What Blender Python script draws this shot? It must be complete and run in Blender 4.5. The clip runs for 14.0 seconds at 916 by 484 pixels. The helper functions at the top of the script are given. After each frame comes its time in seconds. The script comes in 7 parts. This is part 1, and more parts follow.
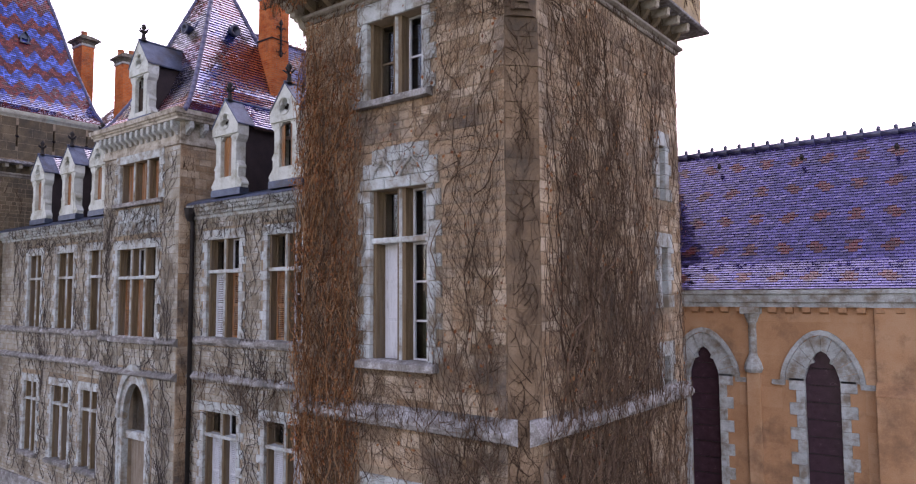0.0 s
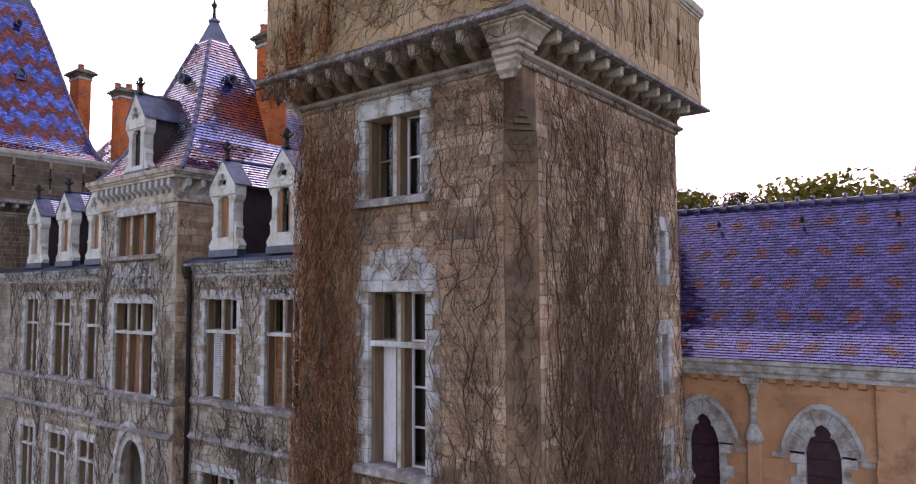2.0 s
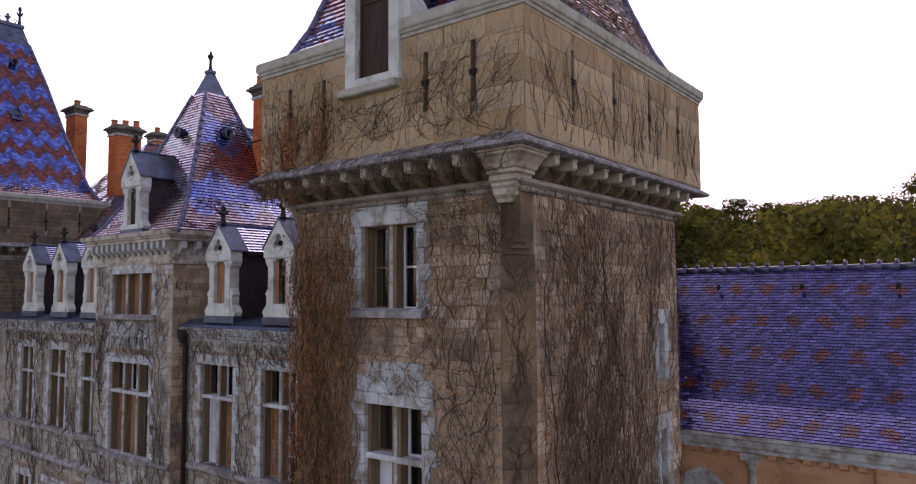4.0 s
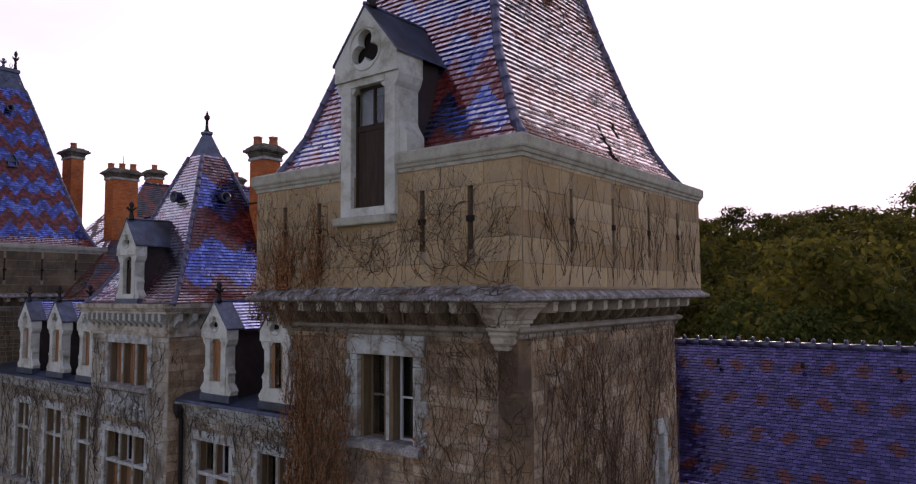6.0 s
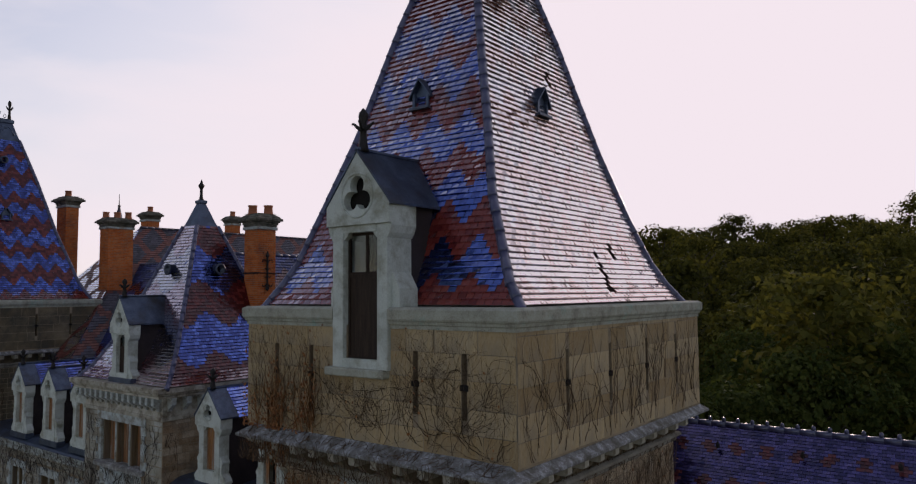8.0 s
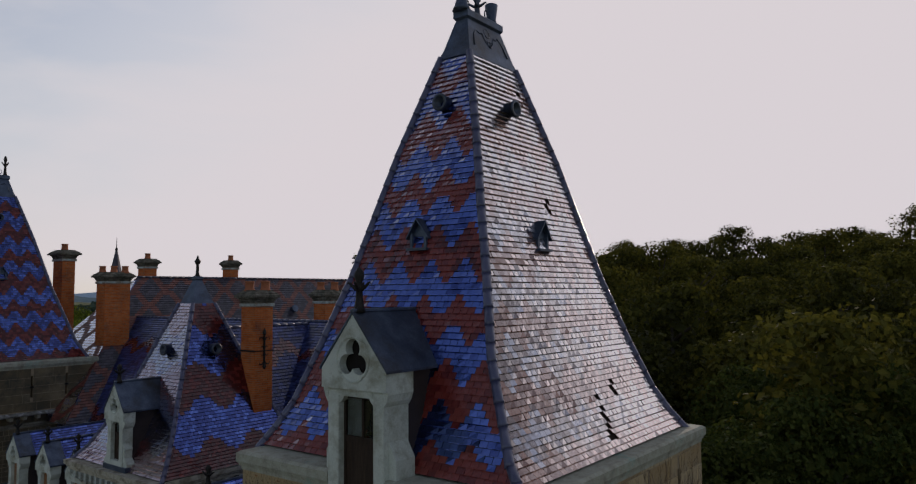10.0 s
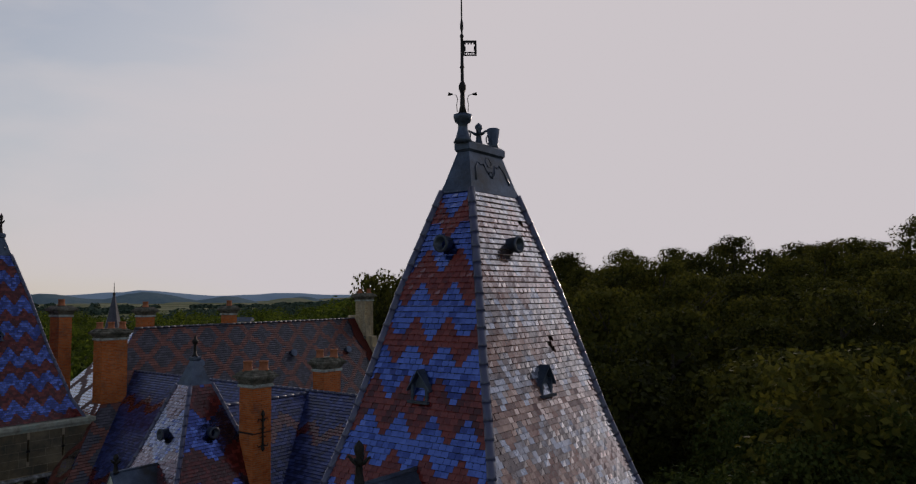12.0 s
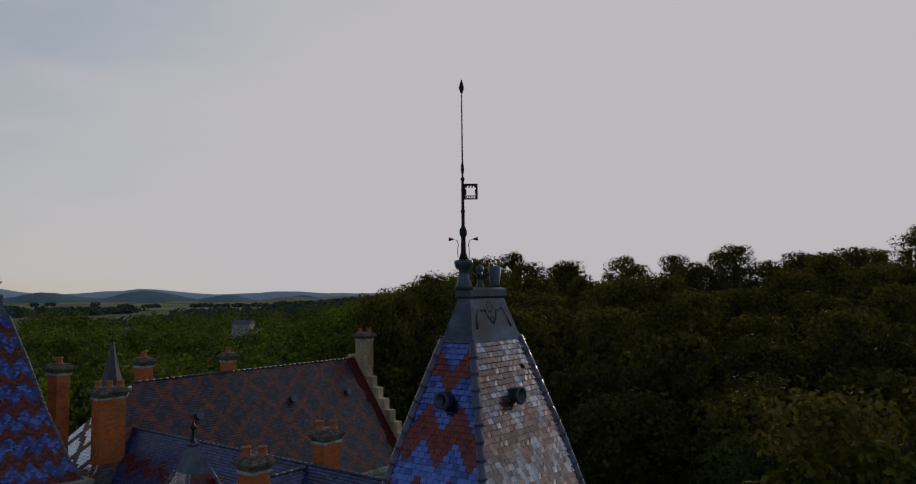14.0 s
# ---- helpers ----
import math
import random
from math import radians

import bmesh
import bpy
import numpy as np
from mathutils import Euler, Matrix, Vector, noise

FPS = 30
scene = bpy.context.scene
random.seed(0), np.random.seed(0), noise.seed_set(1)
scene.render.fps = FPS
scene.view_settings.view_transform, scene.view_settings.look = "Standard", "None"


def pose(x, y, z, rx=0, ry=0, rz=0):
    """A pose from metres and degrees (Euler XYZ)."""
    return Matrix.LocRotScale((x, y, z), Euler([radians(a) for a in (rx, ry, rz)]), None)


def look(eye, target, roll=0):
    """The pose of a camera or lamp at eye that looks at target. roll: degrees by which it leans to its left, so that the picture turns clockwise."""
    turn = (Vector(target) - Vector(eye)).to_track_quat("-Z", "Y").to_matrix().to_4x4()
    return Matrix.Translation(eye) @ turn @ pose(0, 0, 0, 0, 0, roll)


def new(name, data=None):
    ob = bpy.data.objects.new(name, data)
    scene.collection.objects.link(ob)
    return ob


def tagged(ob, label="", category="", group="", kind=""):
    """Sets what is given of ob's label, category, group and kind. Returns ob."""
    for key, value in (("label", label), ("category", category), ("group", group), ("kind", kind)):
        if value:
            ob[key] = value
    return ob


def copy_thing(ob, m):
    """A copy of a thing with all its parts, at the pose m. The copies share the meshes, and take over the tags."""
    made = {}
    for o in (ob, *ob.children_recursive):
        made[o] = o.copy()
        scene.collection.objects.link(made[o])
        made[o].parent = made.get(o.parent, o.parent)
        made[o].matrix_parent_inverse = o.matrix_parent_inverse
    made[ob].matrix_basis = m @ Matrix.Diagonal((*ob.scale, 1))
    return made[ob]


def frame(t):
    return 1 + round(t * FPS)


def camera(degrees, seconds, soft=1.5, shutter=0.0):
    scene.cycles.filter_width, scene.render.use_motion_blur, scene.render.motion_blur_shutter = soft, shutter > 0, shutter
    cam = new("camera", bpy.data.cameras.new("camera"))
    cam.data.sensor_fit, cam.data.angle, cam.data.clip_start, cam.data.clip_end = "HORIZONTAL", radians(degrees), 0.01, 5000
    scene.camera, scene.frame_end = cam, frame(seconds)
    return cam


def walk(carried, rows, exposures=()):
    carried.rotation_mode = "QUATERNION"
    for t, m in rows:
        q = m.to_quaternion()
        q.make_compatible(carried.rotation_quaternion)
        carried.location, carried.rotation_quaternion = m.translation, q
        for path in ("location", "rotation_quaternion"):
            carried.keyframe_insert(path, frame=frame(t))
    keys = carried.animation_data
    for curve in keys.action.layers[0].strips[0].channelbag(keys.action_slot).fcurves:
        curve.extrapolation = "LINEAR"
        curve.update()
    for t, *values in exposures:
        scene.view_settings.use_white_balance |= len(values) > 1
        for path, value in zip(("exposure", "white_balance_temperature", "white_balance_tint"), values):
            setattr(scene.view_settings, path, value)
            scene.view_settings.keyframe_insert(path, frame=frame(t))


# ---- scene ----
cam = camera(65.6, 14.0, 1.2)
METRES, EYE, TILT, LEAN, TURN = 17.0, 8.0, 4.2, 0.3, 38.0
ROWS = [
    (0.0, 0.0, 0.0, 0.0, 0.0, 0.0, -0.0),
    (0.5, -0.0001, 0.0015, 0.0263, -0.03, -0.06, 0.01),
    (1.0, -0.0006, 0.003, 0.0531, -0.07, -0.07, -0.0),
    (1.5, -0.0007, 0.0053, 0.0803, -0.08, -0.07, 0.01),
    (2.0, -0.0005, 0.0068, 0.1072, -0.12, -0.08, 0.01),
    (2.5, 0.0002, 0.0088, 0.1347, -0.14, -0.09, 0.03),
    (3.0, 0.0011, 0.0112, 0.1629, -0.16, -0.1, 0.03),
    (5.5, 0.0017, 0.0231, 0.3173, -0.29, -0.12, 0.06),
    (6.0, 0.0034, 0.0258, 0.3525, -0.3, -0.09, 0.05),
    (6.5, 0.0051, 0.0285, 0.3881, -0.32, -0.08, 0.05),
    (7.0, 0.0067, 0.0319, 0.4234, -0.35, -0.1, 0.09),
    (7.5, 0.0077, 0.0353, 0.4607, -0.37, -0.13, 0.12),
    (8.0, 0.0086, 0.0394, 0.5001, -0.37, -0.14, 0.15),
    (10.5, 0.0105, 0.0611, 0.6942, -0.39, 0.02, 0.21),
    (11.0, 0.0098, 0.0652, 0.7337, -0.43, 0.02, 0.23),
    (11.5, 0.0094, 0.0693, 0.7764, -0.44, 0.03, 0.26),
    (12.0, 0.0088, 0.0746, 0.8188, -0.43, -0.0, 0.29),
    (12.5, 0.0084, 0.0794, 0.8625, -0.45, -0.03, 0.33),
    (13.0, 0.0084, 0.0819, 0.9064, -0.46, -0.07, 0.37),
    (13.5, 0.0094, 0.087, 0.9505, -0.42, -0.12, 0.39),
    (14.0, 0.009, 0.0908, 0.9955, -0.42, -0.18, 0.36),
]
EXPOSURES = [(0.0, 0.66, 6800, 43), (3.0, 0.17, 6800, 45), (6.5, -0.8, 6750, 41), (8.0, -1.25, 6600, 25), (11.0, -1.7, 6550, 18), (12.5, -1.86, 6550, 17), (14, -2.0, 6450, 13)]
walk(cam, [(t, pose(0, 0, EYE, TILT, LEAN, TURN) @ pose(METRES * x, METRES * y, METRES * z, 90 + pitch, roll, yaw)) for t, x, y, z, yaw, pitch, roll in ROWS], EXPOSURES)

# ---- light ----
SUN_AZ, SUN_EL = 17.3, 11.0          # degrees to the left of +y, and above the horizon
world = bpy.data.worlds.new("world")
scene.world = world
world.use_nodes = True
wt = world.node_tree
wt.nodes.clear()
w_out = wt.nodes.new("ShaderNodeOutputWorld")
w_bg = wt.nodes.new("ShaderNodeBackground")
w_sky = wt.nodes.new("ShaderNodeTexSky")
w_sky.sky_type = "NISHITA"
w_sky.sun_disc = False
w_sky.sun_elevation = radians(SUN_EL)
w_sky.sun_rotation = radians(-SUN_AZ)
w_sky.altitude, w_sky.air_density, w_sky.dust_density, w_sky.ozone_density = 250, 1.0, 1.2, 1.6
w_bg.inputs["Strength"].default_value = 1.0
w_bright = wt.nodes.new("ShaderNodeVectorMath")       # the brightness of the sky
w_bright.operation = "SCALE"
w_bright.inputs["Scale"].default_value = 0.32
w_veil = wt.nodes.new("ShaderNodeVectorMath")         # pale haze over the whole sky
w_veil.operation = "ADD"
w_veil.inputs[1].default_value = (0.02, 0.021, 0.027)
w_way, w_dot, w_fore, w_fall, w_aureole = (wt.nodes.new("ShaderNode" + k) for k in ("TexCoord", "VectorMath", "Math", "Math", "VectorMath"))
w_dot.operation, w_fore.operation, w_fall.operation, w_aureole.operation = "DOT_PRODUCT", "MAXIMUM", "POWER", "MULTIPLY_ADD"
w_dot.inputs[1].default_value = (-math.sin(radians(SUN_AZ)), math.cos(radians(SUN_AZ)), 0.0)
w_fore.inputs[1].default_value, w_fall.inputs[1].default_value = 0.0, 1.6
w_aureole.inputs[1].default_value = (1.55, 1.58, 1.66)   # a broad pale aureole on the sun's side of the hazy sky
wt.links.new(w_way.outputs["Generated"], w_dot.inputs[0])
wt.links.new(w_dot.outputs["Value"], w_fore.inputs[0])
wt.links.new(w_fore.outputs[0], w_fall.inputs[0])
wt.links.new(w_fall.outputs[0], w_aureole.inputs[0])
w_split, w_join = wt.nodes.new("ShaderNodeSeparateColor"), wt.nodes.new("ShaderNodeCombineColor")
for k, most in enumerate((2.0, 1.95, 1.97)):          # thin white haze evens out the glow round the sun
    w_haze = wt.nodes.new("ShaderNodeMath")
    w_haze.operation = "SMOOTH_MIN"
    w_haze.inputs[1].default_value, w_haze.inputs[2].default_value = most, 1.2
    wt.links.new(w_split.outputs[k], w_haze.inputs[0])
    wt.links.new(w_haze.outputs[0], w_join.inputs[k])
w_pale = wt.nodes.new("ShaderNodeHueSaturation")
w_pale.inputs["Saturation"].default_value = 0.85
wt.links.new(w_sky.outputs[0], w_pale.inputs["Color"])
wt.links.new(w_pale.outputs[0], w_bright.inputs[0])
wt.links.new(w_bright.outputs[0], w_veil.inputs[0])
w_flat, w_wisp, w_thin, w_cloud = (wt.nodes.new("ShaderNode" + k) for k in ("Mapping", "TexNoise", "MapRange", "VectorMath"))
w_flat.inputs["Scale"].default_value = (2.2, 2.2, 8.0)   # thin flat streaks of high cloud
w_wisp.inputs["Scale"].default_value, w_wisp.inputs["Detail"].default_value, w_wisp.inputs["Distortion"].default_value = 1.6, 6, 0.5
w_thin.inputs[1].default_value, w_thin.inputs[2].default_value = 0.38, 0.68
w_cloud.operation = "MULTIPLY_ADD"
w_cloud.inputs[1].default_value = (0.38, 0.335, 0.24)
wt.links.new(w_way.outputs["Generated"], w_flat.inputs[0])
wt.links.new(w_flat.outputs[0], w_wisp.inputs["Vector"])
wt.links.new(w_wisp.outputs[0], w_thin.inputs[0])
wt.links.new(w_thin.outputs[0], w_cloud.inputs[0])
wt.links.new(w_veil.outputs[0], w_cloud.inputs[2])
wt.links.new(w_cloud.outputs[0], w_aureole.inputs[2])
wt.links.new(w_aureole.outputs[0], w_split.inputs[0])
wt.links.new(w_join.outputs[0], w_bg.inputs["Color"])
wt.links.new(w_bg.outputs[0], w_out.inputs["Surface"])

sun_data = bpy.data.lights.new("sun", "SUN")
sun_data.energy, sun_data.angle, sun_data.color = 3.5, radians(0.6), (1.0, 0.86, 0.70)
sun = new("sun", sun_data)
sd = Vector((-math.sin(radians(SUN_AZ)) * math.cos(radians(SUN_EL)), math.cos(radians(SUN_AZ)) * math.cos(radians(SUN_EL)), math.sin(radians(SUN_EL))))
sun.matrix_basis = look(sd * 100, (0, 0, 0))

# ---- materials ----
def material(name, colors, scale=3.0, rough=0.8, spec=0.3, metal=0.0, bump=0.3, island=0.0, obj_rand=0.0, fine=40.0, stain=None, stain_scale=0.7, stain_amount=0.35, coat=0.0, coat_ior=1.7, stretch=(1, 1, 1), rough_var=0.1):
    """A surface: a ramp of colours over two scales of noise, an uneven tint from piece to piece, stains, relief."""
    m = bpy.data.materials.new(name)
    m.use_nodes = True
    nt = m.node_tree
    n, l = nt.nodes, nt.links
    b = n["Principled BSDF"]
    co = n.new("ShaderNodeTexCoord")
    mp = n.new("ShaderNodeMapping")
    mp.inputs["Scale"].default_value = stretch
    l.new(co.outputs["Object"], mp.inputs[0])
    big = n.new("ShaderNodeTexNoise")
    big.inputs["Scale"].default_value, big.inputs["Detail"].default_value, big.inputs["Roughness"].default_value = scale, 6, 0.62
    l.new(mp.outputs[0], big.inputs["Vector"])
    small = n.new("ShaderNodeTexNoise")
    small.inputs["Scale"].default_value, small.inputs["Detail"].default_value = fine, 4
    l.new(mp.outputs[0], small.inputs["Vector"])
    mix = n.new("ShaderNodeMath")
    mix.operation = "MULTIPLY_ADD"
    mix.inputs[1].default_value = 0.35
    l.new(small.outputs[0], mix.inputs[0])
    sc = n.new("ShaderNodeMath")
    sc.operation = "MULTIPLY"
    sc.inputs[1].default_value = 0.65
    l.new(big.outputs[0], sc.inputs[0])
    l.new(sc.outputs[0], mix.inputs[2])
    last = mix.outputs[0]
    for amount, node, socket in ((island, "ShaderNodeNewGeometry", "Random Per Island"), (obj_rand, "ShaderNodeObjectInfo", "Random")):
        if amount:
            g = n.new(node)
            ma = n.new("ShaderNodeMath")
            ma.operation = "MULTIPLY_ADD"
            ma.inputs[1].default_value = amount
            l.new(g.outputs[socket], ma.inputs[0])
            sub = n.new("ShaderNodeMath")
            sub.operation = "SUBTRACT"
            sub.inputs[1].default_value = amount / 2
            l.new(last, sub.inputs[0])
            l.new(sub.outputs[0], ma.inputs[2])
            last = ma.outputs[0]
    ramp = n.new("ShaderNodeValToRGB")
    e = ramp.color_ramp.elements
    lo, hi = 0.32, 0.68
    for i, c in enumerate(colors):
        p = lo + (hi - lo) * i / max(1, len(colors) - 1)
        if i < 2:
            e[i].position, e[i].color = p, (*c, 1)
        else:
            e.new(p).color = (*c, 1)
    l.new(last, ramp.inputs[0])
    colour = ramp.outputs[0]
    if stain:
        st = n.new("ShaderNodeTexNoise")
        st.inputs["Scale"].default_value, st.inputs["Detail"].default_value, st.inputs["Roughness"].default_value = stain_scale, 8, 0.7
        l.new(mp.outputs[0], st.inputs["Vector"])
        sr = n.new("ShaderNodeValToRGB")
        sr.color_ramp.elements[0].position = 0.62 - stain_amount * 0.4
        sr.color_ramp.elements[1].position = 0.72 - stain_amount * 0.2
        l.new(st.outputs[0], sr.inputs[0])
        mc = n.new("ShaderNodeMixRGB")
        mc.inputs[2].default_value = (*stain, 1)
        l.new(sr.outputs[0], mc.inputs[0])
        l.new(colour, mc.inputs[1])
        colour = mc.outputs[0]
    l.new(colour, b.inputs["Base Color"])
    rv = n.new("ShaderNodeMath")
    rv.operation = "MULTIPLY_ADD"
    rv.inputs[1].default_value = rough_var * 2
    rv.inputs[2].default_value = rough - rough_var
    l.new(last, rv.inputs[0])
    l.new(rv.outputs[0], b.inputs["Roughness"])
    b.inputs["Metallic"].default_value = metal
    b.inputs["Specular IOR Level"].default_value = spec
    b.inputs["Coat Weight"].default_value = coat
    b.inputs["Coat Roughness"].default_value, b.inputs["Coat IOR"].default_value = 0.12, coat_ior
    if bump:
        bp = n.new("ShaderNodeBump")
        bp.inputs["Strength"].default_value, bp.inputs["Distance"].default_value = bump, 0.02
        l.new(mix.outputs[0], bp.inputs["Height"])
        l.new(bp.outputs[0], b.inputs["Normal"])
    return m


M_STONE = material("warm_rubble", [(0.28, 0.18, 0.10), (0.45, 0.335, 0.22), (0.60, 0.50, 0.37)], 2.5, 0.9, 0.2, island=0.26, stain=(0.13, 0.11, 0.09))
M_ASHLAR = material("ashlar", [(0.34, 0.225, 0.10), (0.52, 0.385, 0.205), (0.65, 0.53, 0.345)], 1.3, 0.88, 0.2, island=0.26, obj_rand=0.26, stain=(0.24, 0.20, 0.145), stain_amount=0.5, stain_scale=0.6, stretch=(1.2, 1.2, 0.4))
M_WING = material("pale_rubble", [(0.26, 0.225, 0.16), (0.375, 0.355, 0.285), (0.49, 0.495, 0.45)], 2.5, 0.9, 0.2, island=0.2, stain=(0.17, 0.14, 0.10), stain_amount=0.35)
# dark stone of the far tower; also paints the shade behind cornice brackets
M_DARKSTONE = material("dark_and_shaded_ashlar", [(0.10, 0.075, 0.045), (0.18, 0.14, 0.085), (0.25, 0.20, 0.13)], 1.3, 0.9, 0.2, island=0.2, stain=(0.07, 0.065, 0.05), stain_amount=0.5)
M_MORTAR = material("mortar", [(0.26, 0.195, 0.125), (0.39, 0.315, 0.22)], 4.0, 0.95, 0.1, stain=(0.14, 0.12, 0.09))
M_WHITE = material("pale_limestone", [(0.27, 0.295, 0.28), (0.42, 0.47, 0.455), (0.57, 0.63, 0.62)], 2.2, 0.85, 0.25, island=0.15, stain=(0.22, 0.19, 0.14), stain_amount=0.45, stain_scale=2.6)
M_PALE = material("dormer_stone", [(0.40, 0.43, 0.38), (0.55, 0.59, 0.535), (0.65, 0.695, 0.64)], 1.6, 0.85, 0.25, island=0.08, stain=(0.30, 0.30, 0.23), stain_amount=0.35, stain_scale=1.8)
M_TRIM = material("weathered_moulding", [(0.17, 0.15, 0.115), (0.33, 0.31, 0.26), (0.50, 0.49, 0.45)], 4.0, 0.9, 0.2, bump=0.4, island=0.15, stain=(0.13, 0.11, 0.085), stain_scale=2.0, stain_amount=0.4)
M_CORNER = material("vine_stained_ashlar", [(0.13, 0.085, 0.05), (0.24, 0.165, 0.10), (0.36, 0.27, 0.18)], 2.0, 0.9, 0.2, island=0.2, stain=(0.09, 0.07, 0.05), stain_amount=0.45)
M_CONSOLE = material("cream_moulding", [(0.26, 0.23, 0.17), (0.45, 0.42, 0.34), (0.60, 0.58, 0.51)], 3.0, 0.9, 0.2, bump=0.3, stain=(0.16, 0.13, 0.09), stain_scale=2.5, stain_amount=0.35)
M_LEDGE = material("limed_ledge", [(0.09, 0.083, 0.072), (0.24, 0.24, 0.235), (0.56, 0.59, 0.62)], 7.0, 0.9, 0.2, bump=0.4, stain=(0.12, 0.11, 0.09), stain_scale=3.0, stain_amount=0.4)
M_LICHEN = material("weathered_ledge", [(0.11, 0.10, 0.085), (0.23, 0.22, 0.20), (0.50, 0.51, 0.50)], 5.0, 0.9, 0.2, bump=0.3, island=0.15, stain=(0.12, 0.12, 0.11))
M_COPPERY = material("verdigris_cornice", [(0.20, 0.19, 0.15), (0.36, 0.36, 0.29), (0.46, 0.48, 0.41)], 4.0, 0.85, 0.25, bump=0.4, stain=(0.18, 0.35, 0.31), stain_amount=0.17, stain_scale=0.8)
M_CHAPEL = material("ochre_render", [(0.36, 0.19, 0.09), (0.47, 0.27, 0.14), (0.52, 0.34, 0.20)], 1.2, 0.9, 0.2, island=0.2, stain=(0.24, 0.14, 0.08), stain_amount=0.25)
M_BLUE = material("glazed_blue_tile", [(0.024, 0.05, 0.24), (0.055, 0.11, 0.42), (0.12, 0.21, 0.65)], 6.0, 0.17, 0.5, metal=1.0, bump=0.06, island=0.5, obj_rand=0.5, coat=0.25, coat_ior=1.5, rough_var=0.06)
M_HIP = material("glazed_hip_tile", [(0.03, 0.035, 0.075), (0.05, 0.055, 0.115), (0.075, 0.08, 0.155)], 5.0, 0.4, 0.5, bump=0.08, obj_rand=0.25, island=0.25, coat=0.35)
M_CHAPELRED = material("deep_red_tile", [(0.06, 0.014, 0.018), (0.11, 0.022, 0.024), (0.16, 0.035, 0.036)], 6.0, 0.25, 0.5, metal=0.3, bump=0.08, island=0.4, coat=0.6, coat_ior=1.7)
M_CHAPELTILE = material("violet_roof_tile", [(0.04, 0.032, 0.13), (0.075, 0.06, 0.21), (0.12, 0.10, 0.31)], 6.0, 0.22, 0.5, metal=0.75, bump=0.08, island=0.5, coat=0.7, coat_ior=1.8)
M_RED = material("glazed_red_tile", [(0.07, 0.009, 0.010), (0.135, 0.018, 0.018), (0.21, 0.036, 0.028)], 6.0, 0.24, 0.25, metal=0.0, bump=0.06, island=0.5, obj_rand=0.5, coat=0.35, coat_ior=1.5, rough_var=0.06)
M_CHEEK = material("dark_cheek", [(0.02, 0.016, 0.016), (0.05, 0.035, 0.035)], 3.0, 0.6, 0.3)
M_DECK = material("roof_batten", [(0.03, 0.02, 0.02), (0.06, 0.04, 0.03)], 3.0, 0.9, 0.1)
M_LEAD = material("lead_sheet", [(0.036, 0.05, 0.082), (0.074, 0.10, 0.155), (0.13, 0.168, 0.24)], 3.0, 0.42, 0.5, metal=0.55, bump=0.2, stain=(0.05, 0.05, 0.055))
M_IRON = material("wrought_iron", [(0.015, 0.014, 0.014), (0.04, 0.035, 0.032)], 20.0, 0.6, 0.4, metal=0.5, bump=0.2)
M_BRICK = material("orange_brick", [(0.40, 0.085, 0.020), (0.55, 0.145, 0.036), (0.62, 0.205, 0.066)], 2.0, 0.85, 0.2, island=0.22, stain=(0.20, 0.08, 0.05), stain_amount=0.2)
M_POT = material("terracotta", [(0.30, 0.10, 0.05), (0.46, 0.18, 0.09)], 8.0, 0.8, 0.2)
M_CAPSTONE = material("sooty_cap", [(0.07, 0.062, 0.05), (0.17, 0.155, 0.125), (0.30, 0.28, 0.23)], 4.0, 0.92, 0.15, bump=0.8, stain=(0.06, 0.06, 0.045), stain_amount=0.5, stain_scale=3.0)
M_WOOD = material("grey_wood", [(0.13, 0.10, 0.07), (0.24, 0.20, 0.15), (0.32, 0.28, 0.22)], 3.0, 0.8, 0.2, stretch=(6, 6, 0.6))
M_DARKWOOD = material("dark_oak", [(0.016, 0.009, 0.006), (0.034, 0.02, 0.013), (0.065, 0.042, 0.028)], 3.0, 0.7, 0.3, stretch=(6, 6, 0.6))
M_DULLRED = material("dull_red_tile", [(0.09, 0.024, 0.018), (0.155, 0.045, 0.033), (0.22, 0.075, 0.056)], 3.0, 0.5, 0.4, bump=0.1, island=0.3, coat=0.15)
M_ORANGE = material("rust_board", [(0.13, 0.055, 0.022), (0.30, 0.13, 0.045), (0.38, 0.22, 0.10)], 2.0, 0.75, 0.25, stretch=(9, 9, 0.7), stain=(0.30, 0.27, 0.22), stain_scale=1.2, stain_amount=0.35, island=0.2)
M_CASING = material("ochre_casing", [(0.085, 0.055, 0.028), (0.155, 0.11, 0.06), (0.22, 0.17, 0.10)], 3.0, 0.75, 0.25, stretch=(6, 6, 0.6), stain=(0.16, 0.13, 0.10))
M_WHITEWOOD = material("flaking_white_paint", [(0.40, 0.42, 0.42), (0.58, 0.61, 0.62), (0.70, 0.72, 0.72)], 3.0, 0.7, 0.3, stretch=(5, 5, 0.5), stain=(0.25, 0.23, 0.20), stain_scale=3.0, stain_amount=0.1)
# near-black paint that stands in for the shade inside openings
M_DARK = material("painted_room_shade", [(0.012, 0.010, 0.010), (0.03, 0.026, 0.024)], 1.0, 0.95, 0.1, bump=0)
M_VINE = material("bare_vine", [(0.05, 0.031, 0.02), (0.10, 0.064, 0.041), (0.175, 0.12, 0.08)], 6.0, 0.9, 0.15, island=0.4)
